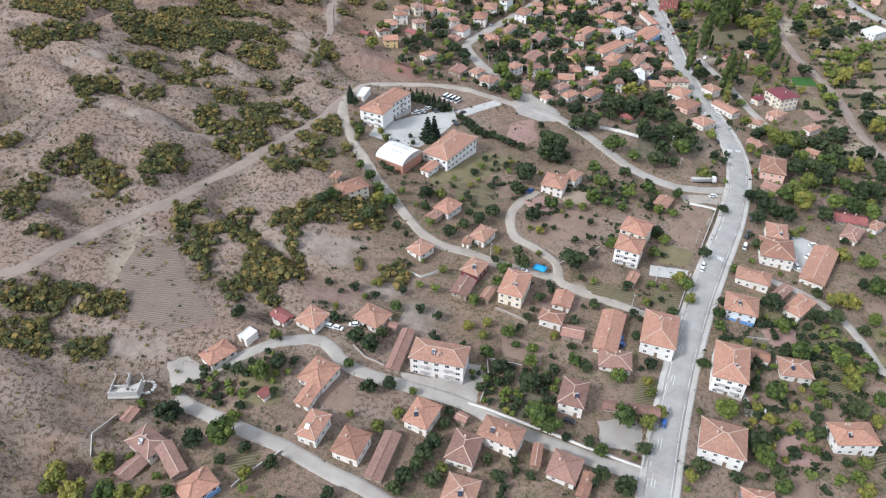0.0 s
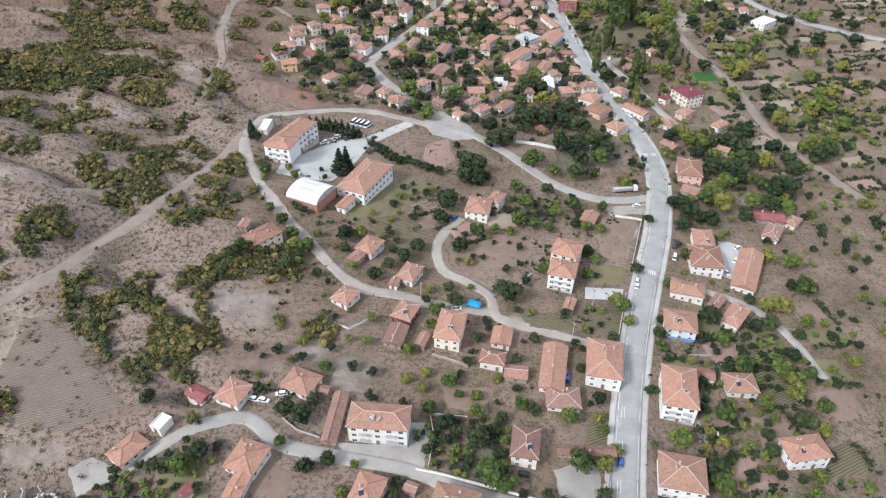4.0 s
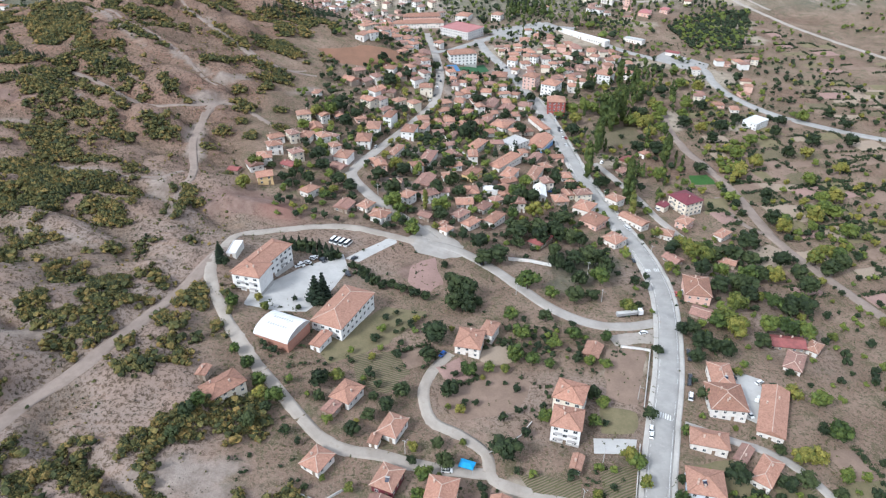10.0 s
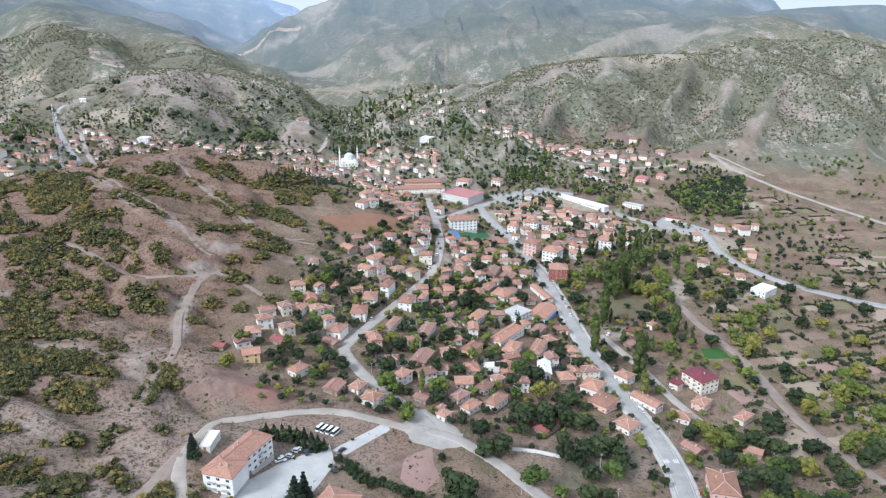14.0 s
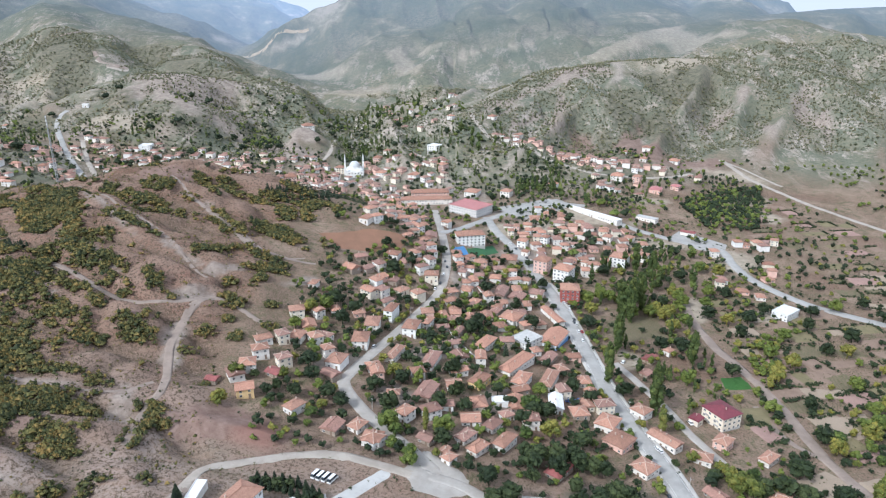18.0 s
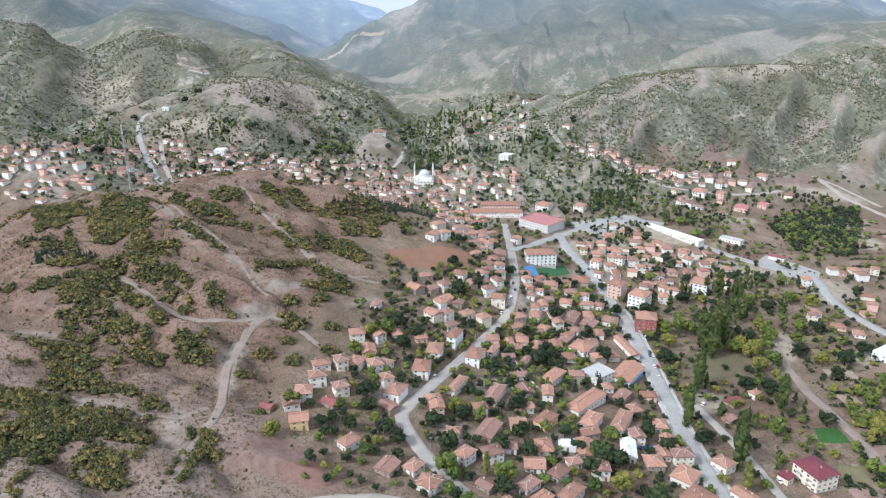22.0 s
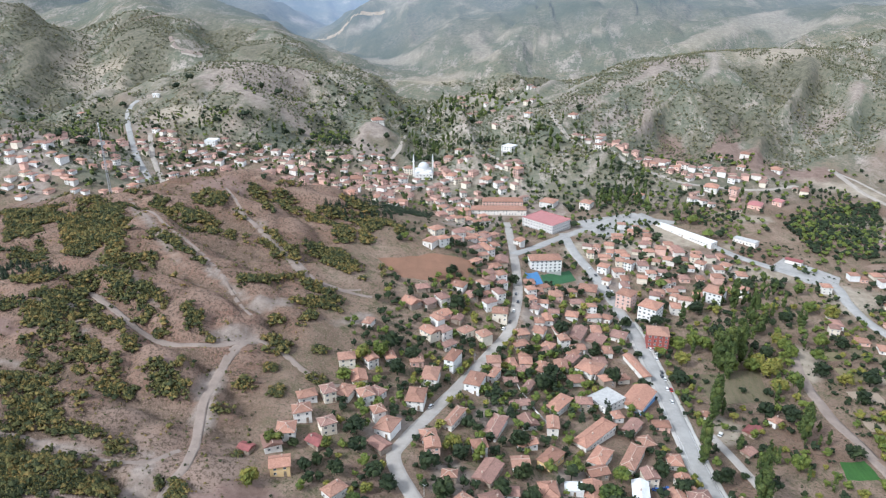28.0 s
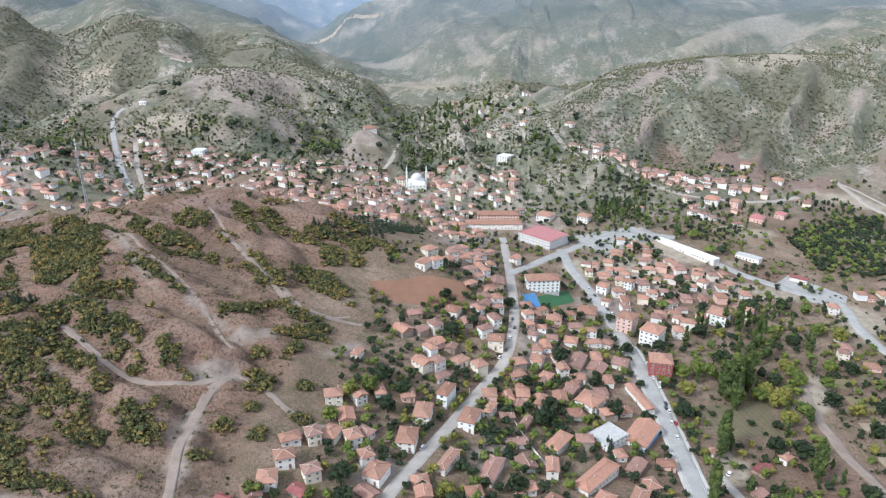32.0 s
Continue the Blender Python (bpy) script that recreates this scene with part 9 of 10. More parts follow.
tree("g", 258.5, 497.6, 6)
tree("g", 244.7, 482.2, 5)
tree("y", 141.0, 424.2, 4.5)
tree("y", 145.6, 419.5, 4.5)
tree("g", 153.8, 424.9, 4)
tree("y", 138.2, 428.4, 4)
tree("d", 127.6, 413.4, 5)
tree("d", 180.1, 438.0, 3.5)
tree("d", 190.8, 447.3, 3.5)
tree("d", 188.6, 435.3, 3)
tree("g", 160.7, 415.2, 3)
tree("g", 234.8, 458.8, 4)
tree("g", 234.7, 447.5, 4)
tree("g", 221.0, 463.1, 2.5)
tree("d", 216.8, 474.0, 2.5)
tree("g", 144.0, 491.8, 3)
tree("g", 106.3, 476.0, 2.5)
tree("d", 108.8, 504.4, 3.5)
tree("g", 103.2, 510.9, 3.5)
tree("g", 171.4, 511.0, 3.2)
tree("g", 168.9, 517.3, 3.5)
tree("d", 211.6, 535.4, 4)
tree("d", 207.4, 491.1, 2.2)
tree("g", 15.8, 447.3, 3.5)
tree("d", 23.6, 474.2, 5)
tree("d", 31.1, 466.1, 4.5)
tree("d", 11.1, 496.9, 4)
tree("g", 13.8, 476.3, 4)
tree("d", -2.7, 494.4, 3.5)
tree("g", 49.1, 480.8, 5.5)
tree("d", 58.5, 519.7, 4)
tree("g", 36.1, 434.1, 4.5)
tree("g", 24.0, 431.6, 4)
tree("g", -31.0, 420.6, 4.5)
tree("d", -28.7, 407.9, 4)
tree("g", -23.1, 405.8, 4.2)
tree("d", -46.9, 477.5, 3.5)
tree("d", 22.5, 515.6, 3)
tree("c", 32.5, 529.9, 3)
tree("d", 0.8, 507.4, 3)
tree("c", -8.1, 519.5, 3)
grove("dgg", 130, 2.6, 4.4, (-240, 1358), (-162, 1643), (5, 1500), (22, 1215), (-67, 1267), (-163, 1298), (-227, 1286))
grove("dg", 60, 2.4, 4.0, (-371, 1359), (-237, 1395), (-226, 1334), (-320, 1248))
grove("dg", 60, 2.4, 4.0, (-902, 1264), (-828, 1386), (-588, 1176), (-594, 1150), (-801, 1260), (-677, 982))
grove("dg", 40, 2.4, 4.0, (-777, 1253), (-596, 1137), (-561, 1075), (-551, 937))
grove("dg", 50, 2.2, 3.6, (133, 1154), (204, 1115), (277, 1108), (268, 1073), (162, 1085))
grove("gggggyppd", 85, 2.4, 4.6, (118, 716), (172, 757), (204, 767), (218, 703), (176, 584), (155, 580), (167, 630), (112, 623))
grove("ddggy", 90, 1.6, 3.2, (246, 788), (298, 718), (241, 591), (200, 627))
grove("ggdyp", 60, 1.6, 3.6, (114, 568), (178, 585), (174, 517), (127, 465), (116, 502))
grove("ggdy", 70, 1.8, 4.2, (218, 593), (245, 599), (192, 481), (190, 510))
grove("dg", 170, 2.0, 3.6, (265, 953), (342, 1003), (382, 960), (329, 839), (276, 832))
grove("ddp", 50, 2.2, 4.0, (75, 1049), (150, 1052), (146, 977), (79, 969))
grove("dpp", 50, 2.4, 4.2, (-184, 1206), (-117, 1223), (-104, 1144), (-166, 1099))
grove("dg", 60, 2.2, 3.8, (-319, 1164), (-267, 1179), (-256, 1140), (-302, 1103))
grove("dg", 30, 2.2, 3.6, (-472, 1148), (-420, 1125), (-417, 1103), (-458, 1107))
grove("dg", 40, 2.2, 3.6, (-438, 1219), (-384, 1273), (-314, 1297), (-291, 1260), (-368, 1223), (-413, 1176))
grove("cccc", 45, 1.4, 2.2, (-322, 532), (-318, 556), (-284, 556), (-280, 540))
grove("cccc", 150, 1.7, 2.6, (-166, 700), (-150, 690), (-112, 712), (-97, 800), (-99, 870), (-122, 862), (-132, 765))
grove("dgpp", 60, 2.4, 4.2, (-237, 1338), (-156, 1587), (-55, 1402), (-76, 1262), (-165, 1315), (-228, 1290))
grove("dgy", 70, 1.8, 3.4, (-54, 608), (-14, 641), (-2, 602), (-22, 519), (-59, 481), (-70, 510))
grove("ddgg", 110, 2.0, 3.8, (-27, 591), (30, 642), (42, 556), (22, 488), (-24, 464))
grove("ddg", 40, 1.6, 3.0, (-116, 571), (-77, 589), (-59, 562), (-93, 531))
grove("dggy", 60, 1.8, 3.4, (-71, 646), (-17, 703), (-18, 639), (-54, 608))
grove("dddg", 60, 2.0, 3.4, (-459, 1039), (-289, 1074), (-271, 1009), (-366, 851))
grove("dddg", 110, 2.0, 3.6, (-600, 860), (-543, 1073), (-380, 1000), (-400, 850), (-520, 800))
grove("dddg", 90, 2.0, 3.4, (-285, 1060), (-186, 1112), (-156, 989), (-257, 963))
grove("dddgp", 80, 2.0, 3.4, (-111, 1165), (54, 1175), (85, 1137), (48, 1015), (-78, 1079))
grove("ddgd", 260, 2.4, 4.4, (266, 928), (338, 985), (405, 1021), (331, 848), (277, 849))
grove("ddg", 70, 1.6, 3.0, (159, 916), (203, 885), (233, 934), (186, 961))
grove("ddg", 60, 1.6, 3.0, (318, 1037), (378, 1061), (398, 1013), (338, 985))
grove("dgpp", 60, 2.2, 4.0, (76, 970), (135, 993), (128, 941), (73, 929))
grove("ddg", 60, 1.8, 3.4, (-854, 1258), (-822, 1357), (-598, 1103), (-564, 921))
grove("ddg", 50, 2.0, 3.4, (-342, 1218), (-291, 1223), (-262, 1143), (-320, 1160))
grove("ddpg", 70, 2.2, 3.8, (-247, 1400), (-115, 1459), (-89, 1163), (-189, 1231))
grove("ddg", 70, 1.8, 3.2, (45, 936), (209, 913), (193, 803), (90, 777))
grove("ddgp", 60, 2.0, 3.8, (170, 1001), (359, 1050), (262, 952), (153, 902))
grove("dg", 40, 1.0, 2.2, (20, 332), (62, 319), (51, 301), (18, 306))
grove("ddg", 50, 1.4, 2.6, (11, 459), (75, 473), (97, 385), (64, 360), (25, 400))
grove("dg", 40, 1.2, 2.4, (138, 451), (179, 451), (201, 376), (149, 334), (139, 394))
grove("dg", 50, 1.2, 2.4, (82, 243), (108, 245), (135, 232), (153, 214), (114, 204), (97, 218))
grove("dgy", 80, 1.6, 3.4, (213, 503), (327, 536), (277, 439), (194, 375))
grove("dg", 40, 1.2, 2.4, (-20, 175), (13, 184), (13, 157), (-12, 157))
grove("dg", 30, 1.2, 2.4, (-110, 160), (-82, 165), (-83, 143), (-118, 139))
grove("dgy", 40, 1.2, 2.6, (88, 219), (119, 208), (105, 161), (78, 160))

# garden trees between the houses
def orchard(x0, x1, y0, y1, n, kinds, lo, hi, thick=0.0):
    made = 0
    for _ in range(n * 8):
        x, y, r = trng.uniform(x0, x1), trng.uniform(y0, y1), trng.uniform(lo, hi)
        if hill_side(np.array(x), np.array(y)) > 0.3 or float(grain(x, y, 38, 44)) < thick or not is_free(x, y, r):
            continue
        if any((x - a) ** 2 + (y - b) ** 2 < (0.8 * (r + c)) ** 2 for a, b, c in PLANTED):
            continue
        tree(trng.choice(kinds), x, y, r)
        made += 1
        if made >= n:
            break


orchard(-90, 60, 100, 330, 120, "gddddy", 1.2, 2.8, -0.35)
orchard(95, 270, 100, 420, 260, "ggdddy", 1.4, 3.4, -0.5)
orchard(-100, 110, 400, 720, 430, "dddgdgy", 1.8, 3.9, -0.8)
orchard(110, 420, 400, 820, 460, "gdddyd", 1.6, 3.8, -0.4)
orchard(-60, 220, 700, 1000, 330, "gddg", 1.8, 3.6, -0.8)
orchard(-600, 120, 840, 1130, 560, "gddgdp", 2.0, 3.6, -0.6)
orchard(120, 620, 820, 1120, 240, "ggdgg", 2.0, 3.6, -0.1)


def join_trees(kind, label):
    """The trees beyond the near gardens, as one mesh of a kind."""
    some = [t for t in FAR_TREES if t[0] == kind]
    if not some:
        return
    r = np.random.default_rng(ord(kind))
    pieces, base = [], {}
    for m in (*CROWNS[kind], *FAR_CROWNS[kind], *FURTHEST_CROWNS[kind], *TRUNKS[kind]):
        v = np.empty(len(m.vertices) * 3)
        m.vertices.foreach_get("co", v)
        m.calc_loop_triangles()
        f = np.empty(len(m.loop_triangles) * 3, np.int32)
        m.loop_triangles.foreach_get("vertices", f)
        base[m] = (v.reshape(-1, 3), f.reshape(-1, 3))
    for _, x, y, foot, rad, tall in some:
        v, f = base[(FURTHEST_CROWNS if y > 730 else CROWNS if rad > 5 else FAR_CROWNS)[kind][r.integers(5)]]
        a = r.uniform(0, 6.28)
        c, s = math.cos(a), math.sin(a)
        w = v * rad * r.uniform(0.9, 1.1, 3)
        w = np.stack([c * w[:, 0] - s * w[:, 1] + x, s * w[:, 0] + c * w[:, 1] + y, w[:, 2] + foot + tall], 1)
        pieces.append((w, f))
        if y < 640 and rad > 2.5:
            v, f = base[TRUNKS[kind][0]]
            pieces.append((v * (rad * 0.9, rad * 0.9, tall) + (x, y, foot), f))
    name = {"g": "village_trees", "d": "dark_trees", "y": "autumn_trees", "p": "poplars", "c": "conifers"}[kind]
    tagged(new(name, tri_mesh(name, pieces, GREEN[kind])), label, "trees", kind="stuff")


for kind, label in (("g", "green garden trees among the town's houses"), ("d", "dark green garden trees among the town's houses"), ("y", "yellowing trees along gardens and stream"), ("p", "tall poplars beside the road and gardens"), ("c", "dark conifers among the houses")):
    join_trees(kind, label)


# ---- scrub ----
SCRUB_AT = []
srng = np.random.default_rng(3)


def scrub(x, y, ax, ay, bx, by, n):
    """A thicket of oak scrub in an ellipse with the half axes a and b."""
    n = int(n * 2.7)
    d = srng.uniform(-1, 1, (n * 3, 2))
    d = d[np.hypot(d[:, 0], d[:, 1]) < 0.95 + 0.3 * srng.normal(size=len(d))][:n]
    px, py = x + d[:, 0] * ax + d[:, 1] * bx, y + d[:, 0] * ay + d[:, 1] * by
    keep = grain(px, py, 11, 51) + 0.6 * grain(px, py, 5, 52) > -0.42
    SCRUB_AT.append(np.stack([px, py], 1)[keep])


scrub(-129, 214, 10.3, 9.3, -7.6, 17.9, 89)
scrub(-112, 207, 14.5, 8.9, -5.8, 15.1, 94)
scrub(-145, 221, 6.6, 6.6, -4.8, 10.6, 35)
scrub(-113, 310, 15.3, 5.2, -6.5, 21.3, 125)
scrub(-118, 275, 11.6, 7.4, -3.8, 10.9, 53)
scrub(-163, 296, 16.1, 4.9, -3.8, 10.0, 62)
scrub(-146, 282, 16.7, 2.6, -4.5, 11.5, 71)
scrub(-148, 317, 14.8, 10.6, -6.6, 16.6, 110)
scrub(-171, 247, 8.4, 5.2, -5.4, 12.3, 45)
scrub(-229, 294, 4.9, 11.6, -9.0, 13.8, 59)
scrub(-209, 305, 8.7, 2.5, -1.8, 4.3, 14)
scrub(-209, 235, 8.4, 5.2, -2.5, 5.9, 21)
scrub(-206, 244, 3.1, 1.5, -4.0, 8.7, 11)
scrub(-189, 228, 11.5, 0.2, -4.2, 9.5, 38)
scrub(-211, 202, 5.1, 5.0, -3.7, 5.9, 17)
scrub(-195, 191, 6.9, 2.9, -1.0, 2.4, 6)
scrub(-99, 242, 12.6, 9.3, -2.2, 7.7, 41)
scrub(-81, 250, 9.7, 5.4, -2.9, 11.0, 42)
scrub(-107, 234, 9.8, 3.0, -1.2, 4.1, 15)
scrub(-181, 162, 14.3, 6.1, -2.0, 4.5, 26)
scrub(-164, 166, 17.0, 1.1, -3.0, 6.2, 38)
scrub(-178, 147, 11.5, 2.4, -5.1, 7.4, 33)
scrub(-154, 148, 5.6, 4.1, -2.9, 4.6, 13)
scrub(-246, 382, 17.0, 10.7, -7.9, 17.0, 130)
scrub(-214, 389, 23.9, 6.2, -8.6, 19.4, 180)
scrub(-235, 406, 10.7, 23.8, -8.7, 18.9, 143)
scrub(-278, 396, 15.0, 6.7, -4.4, 8.2, 53)
scrub(-338, 590, 14.7, -0.9, -20.9, 27.7, 249)
scrub(-362, 643, 15.8, 6.2, -21.9, 29.1, 381)
scrub(-307, 599, 7.6, 2.8, -20.5, 30.3, 184)
scrub(-305, 626, 29.0, -15.4, -19.0, 29.7, 365)
scrub(-285, 592, 19.8, -7.5, -9.8, 16.3, 160)
scrub(-266, 576, 8.1, 0.5, -3.5, 6.5, 33)
scrub(-383, 643, 8.0, 1.9, -29.5, 36.3, 222)
scrub(-285, 658, 26.9, -17.0, -3.6, 7.0, 82)
scrub(-258, 646, 19.2, -4.9, -2.9, 6.3, 68)
scrub(-238, 664, 11.7, 4.8, -3.5, 8.3, 73)
scrub(-239, 636, 11.0, 2.4, -5.6, 11.8, 92)
scrub(-225, 633, 7.5, -2.2, -5.7, 12.3, 49)
scrub(-228, 587, 23.0, -12.2, -2.0, 4.2, 46)
scrub(-243, 595, 8.3, -4.2, -2.1, 4.3, 17)
scrub(-214, 693, 9.4, -3.7, -5.3, 13.5, 68)
scrub(-195, 667, 5.3, -0.9, -1.2, 3.6, 11)
scrub(-188, 642, 14.8, -7.8, -1.6, 4.7, 36)
scrub(-168, 621, 9.8, -1.8, -3.6, 10.7, 63)
scrub(-252, 567, 14.5, 4.8, -2.8, 5.1, 55)
scrub(-240, 573, 4.4, 1.4, -1.8, 4.0, 11)
scrub(-245, 541, 12.3, -1.7, -4.2, 8.0, 57)
scrub(-240, 534, 5.5, 0.1, -0.9, 2.4, 9)
scrub(-228, 535, 8.2, 1.0, -2.5, 5.5, 30)
scrub(-217, 532, 9.8, -0.8, -3.0, 6.6, 38)
scrub(-219, 521, 5.5, 6.0, -3.4, 6.2, 33)
scrub(-203, 514, 3.2, 0.6, -2.0, 4.8, 9)
scrub(-187, 521, 6.9, -0.1, -2.9, 7.0, 30)
scrub(-194, 527, 2.6, 1.2, -1.6, 3.4, 9)
scrub(-271, 519, 6.3, 8.8, -7.2, 10.7, 84)
scrub(-257, 531, 6.7, 3.1, -10.3, 16.1, 90)
scrub(-265, 502, 7.5, 5.0, -2.7, 3.9, 28)
scrub(-229, 508, 8.4, -1.4, -5.1, 8.0, 38)
scrub(-211, 494, 2.9, 2.6, -3.8, 7.1, 14)
scrub(-229, 485, 11.9, -2.1, -4.1, 6.9, 34)
scrub(-210, 477, 2.7, 0.5, -3.2, 6.6, 8)
scrub(-185, 477, 9.2, 2.6, -3.0, 6.8, 32)
scrub(-178, 471, 9.1, 1.5, -1.7, 4.3, 18)
scrub(-178, 487, 3.4, 3.5, -2.1, 4.4, 10)
scrub(-206, 466, 4.5, 3.4, -3.9, 6.8, 20)
scrub(-198, 466, 4.0, 0.2, -2.7, 5.0, 8)
scrub(-161, 588, 9.3, 4.2, -1.2, 3.9, 25)
scrub(-151, 599, 3.1, 2.0, -1.1, 3.3, 9)
scrub(-137, 593, 10.8, 3.0, -1.6, 5.7, 41)
scrub(-135, 575, 13.1, 5.6, -1.5, 5.2, 49)
scrub(-134, 560, 4.5, 3.2, -1.8, 5.7, 19)
scrub(-126, 583, 6.3, 5.4, -1.6, 5.8, 28)
scrub(-138, 526, 8.6, 0.5, -2.8, 8.1, 44)
scrub(-140, 507, 3.3, 1.1, -1.0, 2.8, 9)
scrub(-148, 490, 5.4, 0.2, -1.0, 3.2, 8)
scrub(-127, 489, 7.2, -0.2, -1.7, 4.9, 16)
scrub(-248, 460, 8.6, 2.0, -4.3, 5.9, 28)
scrub(-228, 449, 10.9, -0.8, -3.0, 4.7, 22)
scrub(-217, 453, 5.8, 1.4, -1.5, 2.4, 6)
scrub(-237, 444, 7.1, 1.6, -2.5, 4.0, 14)
scrub(-173, 689, 23.1, -4.2, -2.0, 6.7, 92)
scrub(-149, 700, 20.4, 0.8, -0.9, 4.0, 52)
scrub(-123, 700, 17.7, -0.2, -1.9, 8.7, 98)
scrub(-140, 673, 7.5, 3.9, -3.6, 13.7, 73)
scrub(-124, 677, 4.5, 2.9, -2.2, 9.7, 30)
scrub(-104, 696, 5.6, 3.0, -1.3, 6.9, 28)
scrub(-147, 643, 13.6, 3.1, -1.9, 6.8, 63)
scrub(-130, 631, 15.8, -2.5, -2.6, 10.4, 100)
scrub(-102, 639, 3.5, 0.3, -2.3, 11.5, 25)
scrub(-195, 701, 11.6, -2.4, -2.4, 7.2, 49)
scrub(-173, 574, 8.4, 5.5, -2.0, 5.0, 33)
scrub(-175, 528, 3.5, -0.4, -0.6, 1.5, 9)
scrub(-119, 581, 4.2, 2.9, -1.2, 4.7, 14)
scrub(-119, 532, 3.9, 2.0, -0.7, 2.6, 9)
scrub(-174, 511, 1.1, 1.4, -1.4, 2.9, 9)
scrub(-271, 545, 9.5, -3.5, -3.0, 4.7, 22)
scrub(-151, 549, 4.2, 1.5, -0.6, 2.2, 9)
scrub(-295, 535, 9.6, 1.3, -5.1, 6.7, 44)
scrub(-264, 485, 4.7, 1.1, -0.9, 1.7, 6)
scrub(-244, 475, 5.7, 0.6, -1.4, 2.0, 6)
scrub(-228, 474, 3.6, 0.1, -0.8, 1.4, 6)
scrub(-254, 473, 3.3, 1.2, -0.3, 0.8, 6)
scrub(-113, 506, 6.3, 1.0, -1.1, 3.6, 14)
scrub(-136, 721, 12.6, 4.8, -1.5, 6.5, 57)
scrub(-290, 580, 13.0, -3.8, -2.4, 3.8, 25)
scrub(-212, 655, 7.1, -3.2, -2.5, 6.5, 25)
scrub(-208, 624, 4.3, -0.9, -1.8, 4.5, 11)
scrub(-279, 340, 18.3, 13.4, -5.6, 9.0, 83)
scrub(-207, 342, 17.2, 1.7, -8.9, 16.6, 104)
scrub(-175, 379, 10.1, 1.9, -1.7, 5.6, 20)
scrub(-148, 395, 3.7, 10.2, -4.1, 12.7, 31)
scrub(-58, 217, 7.3, 2.5, -1.5, 6.7, 18)
scrub(-75, 218, 3.1, 1.2, -0.9, 3.3, 3)
scrub(-102, 204, 5.6, 8.4, -3.3, 8.5, 25)
scrub(-139, 204, 6.4, 1.1, -2.2, 4.7, 11)
scrub(-306, 375, 21.6, 1.8, -9.0, 13.0, 103)
scrub(-235, 340, 6.9, 11.0, -5.7, 9.7, 45)
scrub(-215, 218, 5.9, 1.1, -1.8, 3.6, 8)
scrub(-238, 240, 5.1, 3.8, -1.6, 2.9, 7)
scrub(-112, 186, 4.5, 0.6, -0.4, 1.8, 3)
scrub(-101, 188, 5.0, 0.5, -0.8, 2.8, 5)
scrub(-217, 402, 16.4, -3.8, -8.2, 17.0, 86)
scrub(-190, 389, 16.5, -6.0, -0.4, 4.9, 27)
scrub(-183, 405, 11.6, 2.9, -2.9, 7.7, 34)
scrub(-148, 407, 7.0, -0.6, -3.5, 9.6, 22)
scrub(-141, 404, 5.5, 0.1, -0.4, 1.6, 3)
scrub(-170, 377, 5.4, 0.7, -0.9, 2.4, 4)
scrub(-146, 383, 2.6, 0.9, -0.9, 2.7, 3)
scrub(-144, 362, 2.3, 0.2, -0.7, 1.9, 3)
scrub(-132, 363, 2.0, 2.6, -1.4, 3.5, 3)
scrub(-174, 347, 2.9, 0.2, -1.6, 3.0, 3)
scrub(-162, 354, 3.1, 1.0, -0.6, 1.6, 3)
scrub(-192, 352, 3.7, 0.5, -1.7, 2.9, 4)
scrub(-174, 327, 8.6, 2.3, -5.3, 8.8, 30)
scrub(-153, 320, 10.3, 1.9, -3.4, 6.4, 25)
scrub(-137, 325, 6.7, 2.6, -2.3, 5.2, 14)
scrub(-118, 318, 7.1, 2.8, -3.1, 7.9, 22)
scrub(-205, 371, -0.4, 10.9, -5.3, 8.3, 18)
scrub(-195, 383, 11.6, -1.0, -0.7, 1.8, 7)
scrub(-231, 409, 9.1, 7.6, -8.3, 11.4, 58)
scrub(-206, 392, 15.7, -3.0, -1.7, 7.3, 38)
scrub(-186, 405, 10.5, -0.6, -2.6, 7.1, 25)
scrub(-186, 384, 8.7, 0.2, -1.8, 3.2, 9)
scrub(-149, 412, 8.2, -1.4, -1.9, 4.6, 12)
scrub(-140, 404, 5.2, 0.5, -0.6, 1.8, 3)
scrub(-146, 385, 3.4, 1.3, -1.0, 2.3, 3)
scrub(-168, 389, 1.4, 0.5, -0.9, 1.6, 3)
scrub(-250, 441, 10.7, 6.3, -4.1, 5.9, 20)
scrub(-233, 442, 16.0, 2.2, -4.0, 6.0, 24)
scrub(-209, 435, 17.5, -2.8, -4.7, 7.4, 26)
scrub(-182, 429, 8.6, -0.1, -2.4, 4.5, 8)
scrub(-254, 459, 18.5, 5.7, -3.3, 4.7, 24)
scrub(-229, 452, 19.4, -4.3, -2.5, 4.1, 15)
scrub(-220, 400, 14.0, 1.1, -7.9, 11.2, 38)
scrub(-203, 393, 9.2, 0.4, -3.9, 6.2, 13)
scrub(-193, 405, 11.0, -0.6, -5.9, 8.8, 21)
scrub(-178, 405, 9.5, 0.2, -3.5, 5.8, 13)
scrub(-207, 412, 2.5, 5.4, -6.5, 8.7, 13)
scrub(-181, 418, 5.6, 1.8, -0.8, 1.8, 3)
scrub(-236, 412, 3.6, 2.4, -4.2, 5.5, 6)
scrub(-206, 398, 4.8, 0.9, -4.1, 5.9, 7)

# stray bushes all over the slopes
lone = np.stack([srng.uniform(-420, -70, 20000), srng.uniform(60, 720, 20000)], 1)
lone = lone[(hill_side(lone[:, 0], lone[:, 1]) > 0.5) & (gully_depth(lone[:, 0], lone[:, 1]) + 3 * grain(lone[:, 0], lone[:, 1], 30, 53) > 3.5)][:7500]


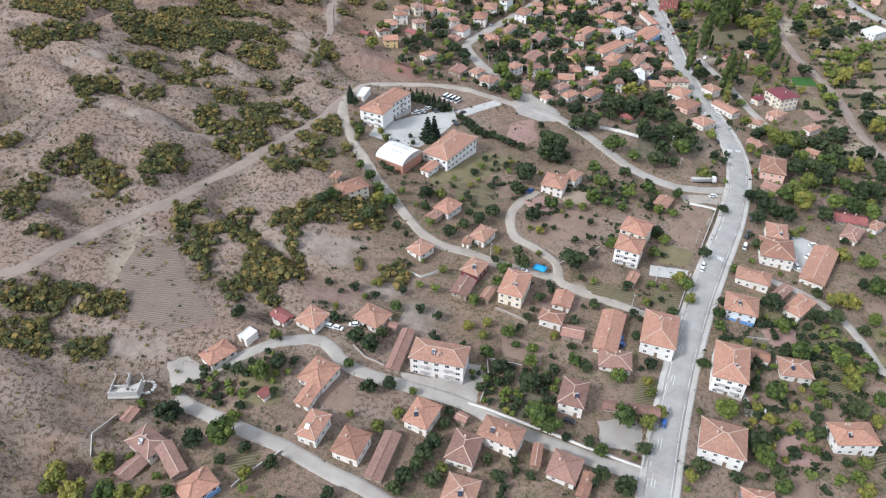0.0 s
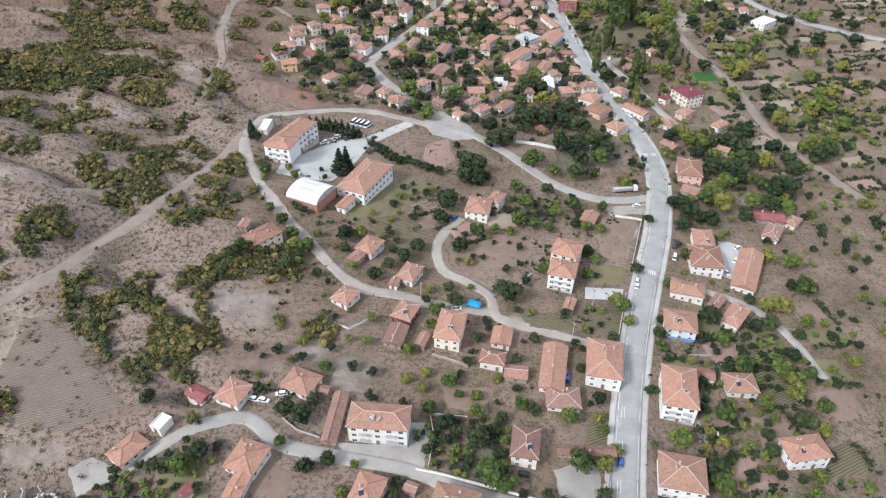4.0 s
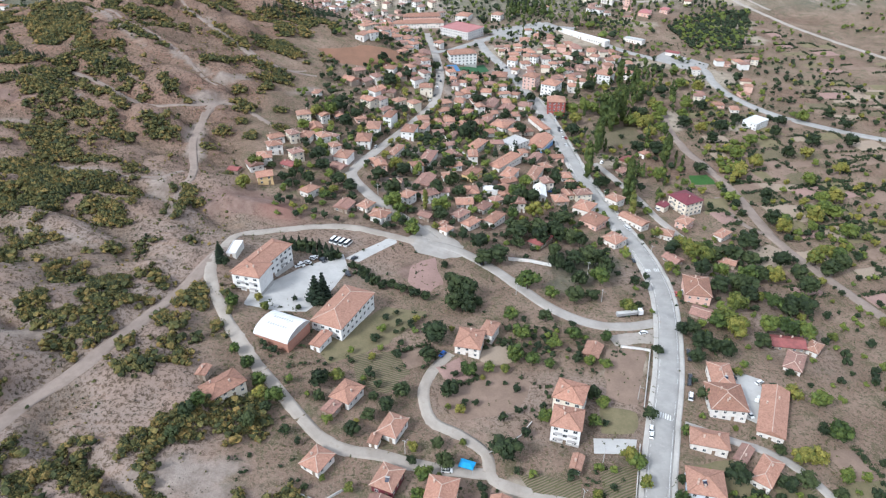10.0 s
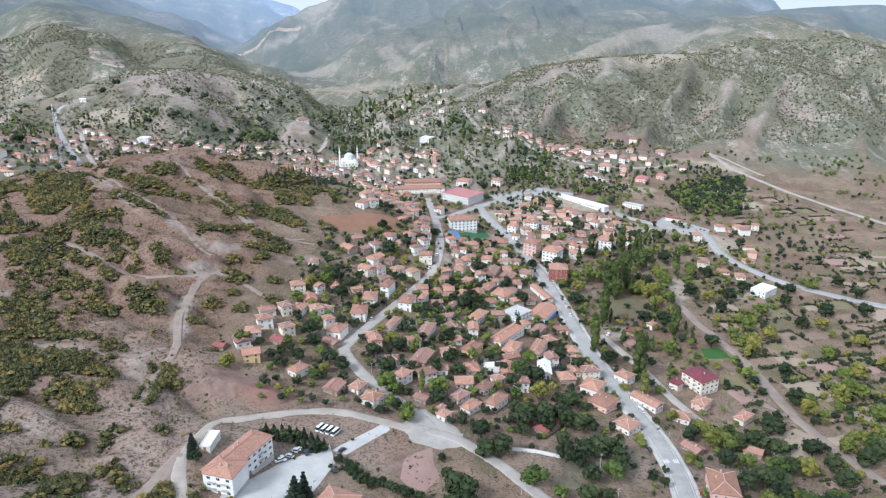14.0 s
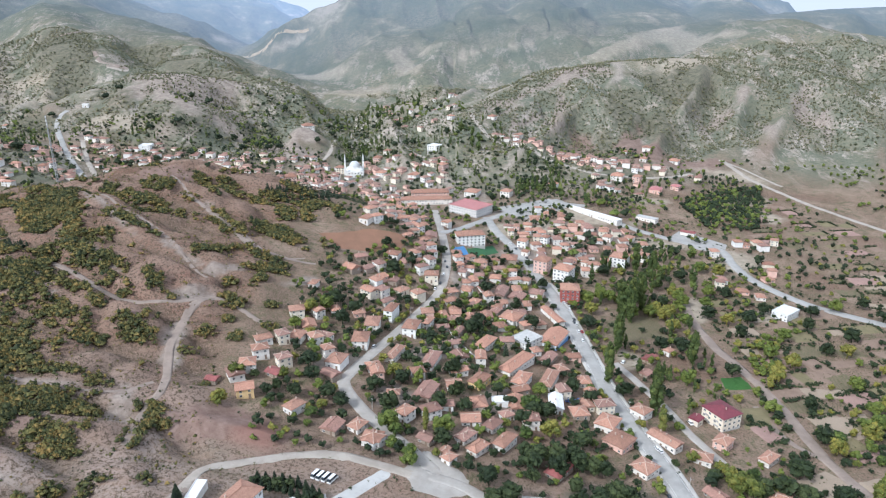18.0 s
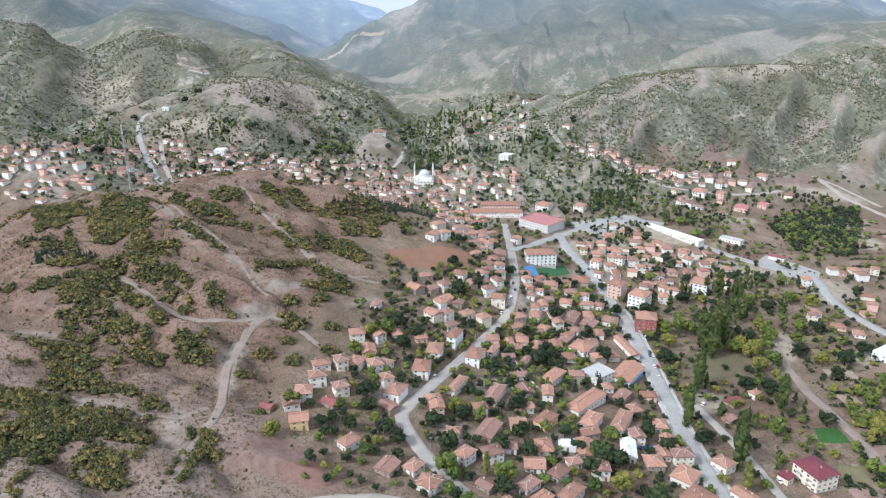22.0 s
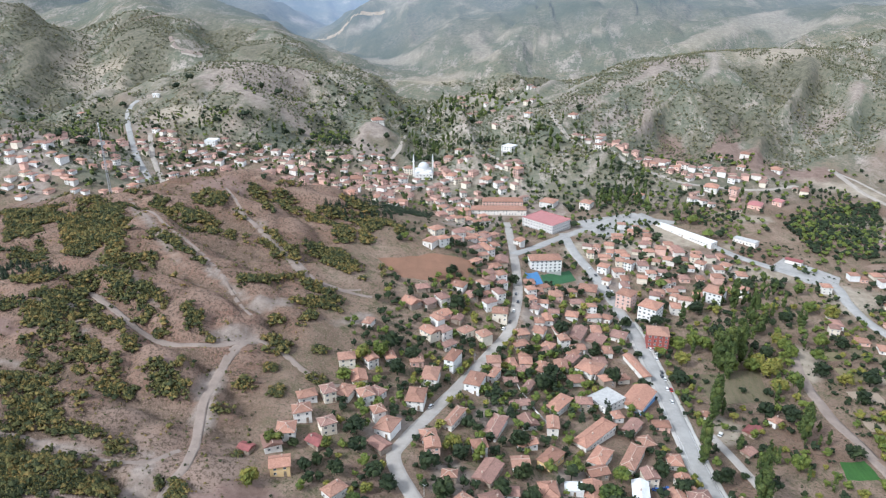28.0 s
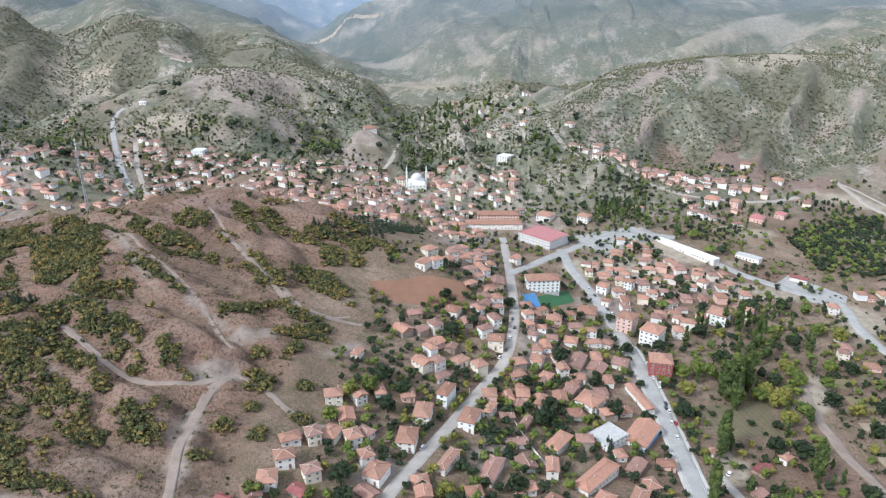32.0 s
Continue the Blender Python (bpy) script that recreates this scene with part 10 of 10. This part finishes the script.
def clear_of_roads(p, gap=1.2):
    d = np.full(len(p), 1e9)
    for l, w in ROAD_LINES.values():
        dd = np.hypot(p[:, None, 0] - l[None, ::2, 0], p[:, None, 1] - l[None, ::2, 1]).min(1) - w / 2
        d = np.minimum(d, dd)
    return p[d > gap]


def thicket(name, p, lo, hi, material, label, per_leaf=34, lobes=1, leaf=0.27, form=lumps, rise_by=0.45):
    r = np.random.default_rng(len(p))
    n = len(p)
    size = r.uniform(lo, hi, n) * (0.75 + 0.5 * r.random(n))
    foot = lay(p[:, 0], p[:, 1])
    c = np.repeat(np.stack([p[:, 0], p[:, 1], foot + rise_by * size], 1), lobes, 0) + r.normal(size=(n * lobes, 3)) * np.repeat(size, lobes)[:, None] * np.array((0.4, 0.4, 0.18))
    pieces = [form(r, c, np.repeat(size, lobes) * r.uniform(0.45, 0.65, n * lobes), 0.8, 0.45)]
    if per_leaf:
        d = on_ball(r, n * per_leaf)
        d[:, 2] = np.abs(d[:, 2])
        at = np.repeat(np.stack([p[:, 0], p[:, 1], foot + (rise_by - 0.05) * size], 1), per_leaf, 0) + d * np.repeat(size, per_leaf)[:, None] * r.uniform(0.7, 1.15, (len(d), 1)) * np.array((1, 1, 0.85))
        pieces.append(leaves(r, at, d, leaf))
    return tagged(new(name, tri_mesh(name, pieces, material)), label, "scrub", kind="stuff")


# rows of scrub that follow the slope between the named thickets
more = np.stack([srng.uniform(-430, -115, 30000), srng.uniform(330, 780, 30000)], 1)
along = grain(more[:, 0] * 0.55 + more[:, 1] * 0.25, more[:, 1] - 0.5 * more[:, 0], 17, 81) + 0.6 * grain(more[:, 0], more[:, 1], 8, 82)
more = more[(hill_side(more[:, 0], more[:, 1]) > 0.6) & (along > 0.75)][:1500]
SCRUB_AT.append(more)
near_scrub = clear_of_roads(np.concatenate(SCRUB_AT))
close_by = near_scrub[:, 1] < 345
thicket("oak_scrub", near_scrub[close_by], 1.1, 2.3, GREEN["scrub"], "olive and yellowing oak scrub in clumps on bare hillside", 34, 3, 0.36, rise_by=0.65)
thicket("hill_scrub", near_scrub[~close_by], 1.3, 2.6, GREEN["scrub"], "dark and yellowing oak scrub in thickets on the eroded hill", 14, 3, 0.45, small_lumps, 0.7)
thicket("stray_bush", clear_of_roads(lone), 0.5, 1.6, GREEN["scrub"], "small stray bushes dotted over the bare slope", 6, 1, 0.27, small_lumps)
# low tufts and stones that speckle the bare ground
tuft_p = np.stack([srng.uniform(-420, -60, 60000), srng.uniform(50, 800, 60000)], 1)
tuft_p = tuft_p[(hill_side(tuft_p[:, 0], tuft_p[:, 1]) > 0.3) & (grain(tuft_p[:, 0], tuft_p[:, 1], 24, 58) + 0.6 * grain(tuft_p[:, 0], tuft_p[:, 1], 7, 59) > 0.0)]
thicket("dry_tufts", clear_of_roads(tuft_p[:22000]), 0.22, 0.62, GREEN["tuft"], "low dark tufts speckling the bare slope", 0, 1, 0.22, small_lumps)
# hedges and weeds in the gardens
hedge = np.stack([srng.uniform(-110, 420, 9000), srng.uniform(60, 1000, 9000)], 1)
hedge = hedge[(hill_side(hedge[:, 0], hedge[:, 1]) < 0.3) & (np.abs(grain(hedge[:, 0], hedge[:, 1], 34, 54)) < 0.13)]
rowed = [np.linspace(a, b, 16) + srng.normal(size=(16, 2)) * 0.7 for a, b in HEDGE_LINES]
hedge = np.concatenate([hedge, *rowed])
FP = np.array(FOOTPRINTS)


def clear_of_houses(p, gap=0.5):
    d = (np.hypot(p[:, None, 0] - FP[None, :, 0], p[:, None, 1] - FP[None, :, 1]) - FP[None, :, 2]).min(1)
    return p[d > gap]


thicket("garden_hedge", clear_of_houses(clear_of_roads(hedge, 0.8)), 0.8, 2.0, GREEN["d"], "dark green hedges and shrubs along garden edges", 12, 2, 0.3, small_lumps)
weed = np.stack([srng.uniform(-110, 420, 22000), srng.uniform(60, 800, 22000)], 1)
weed = weed[(hill_side(weed[:, 0], weed[:, 1]) < 0.4) & (grain(weed[:, 0], weed[:, 1], 16, 55) > 0.15)]
thicket("garden_weeds", clear_of_houses(clear_of_roads(weed, 0.5)), 0.35, 0.8, GREEN["weed"], "dry yellow-green weeds in the gardens", 4, 1, 0.27, small_lumps)
# woods on the far slopes
far_p = np.stack([srng.uniform(-1300, 1200, 260000), srng.uniform(880, 1780, 260000)], 1)
far_p = far_p[np.abs(far_p[:, 0]) < 0.78 * far_p[:, 1]]
wooded = far_height(far_p[:, 0], far_p[:, 1])[0] - 8 > -12
far_p = far_p[wooded & (grain(far_p[:, 0], far_p[:, 1], 130, 56) + 0.7 * grain(far_p[:, 0], far_p[:, 1], 40, 57) + 0.05 * (far_folds(far_p[:, 0], far_p[:, 1]) - 14) > -0.2) & (far_p[:, 1] < 1770)]
thicket("far_woods", far_p[:48000], 1.7, 3.8, GREEN["wood"], "grey-green scrub woods on the mountain slopes", 0, 1, 0.3, small_lumps)
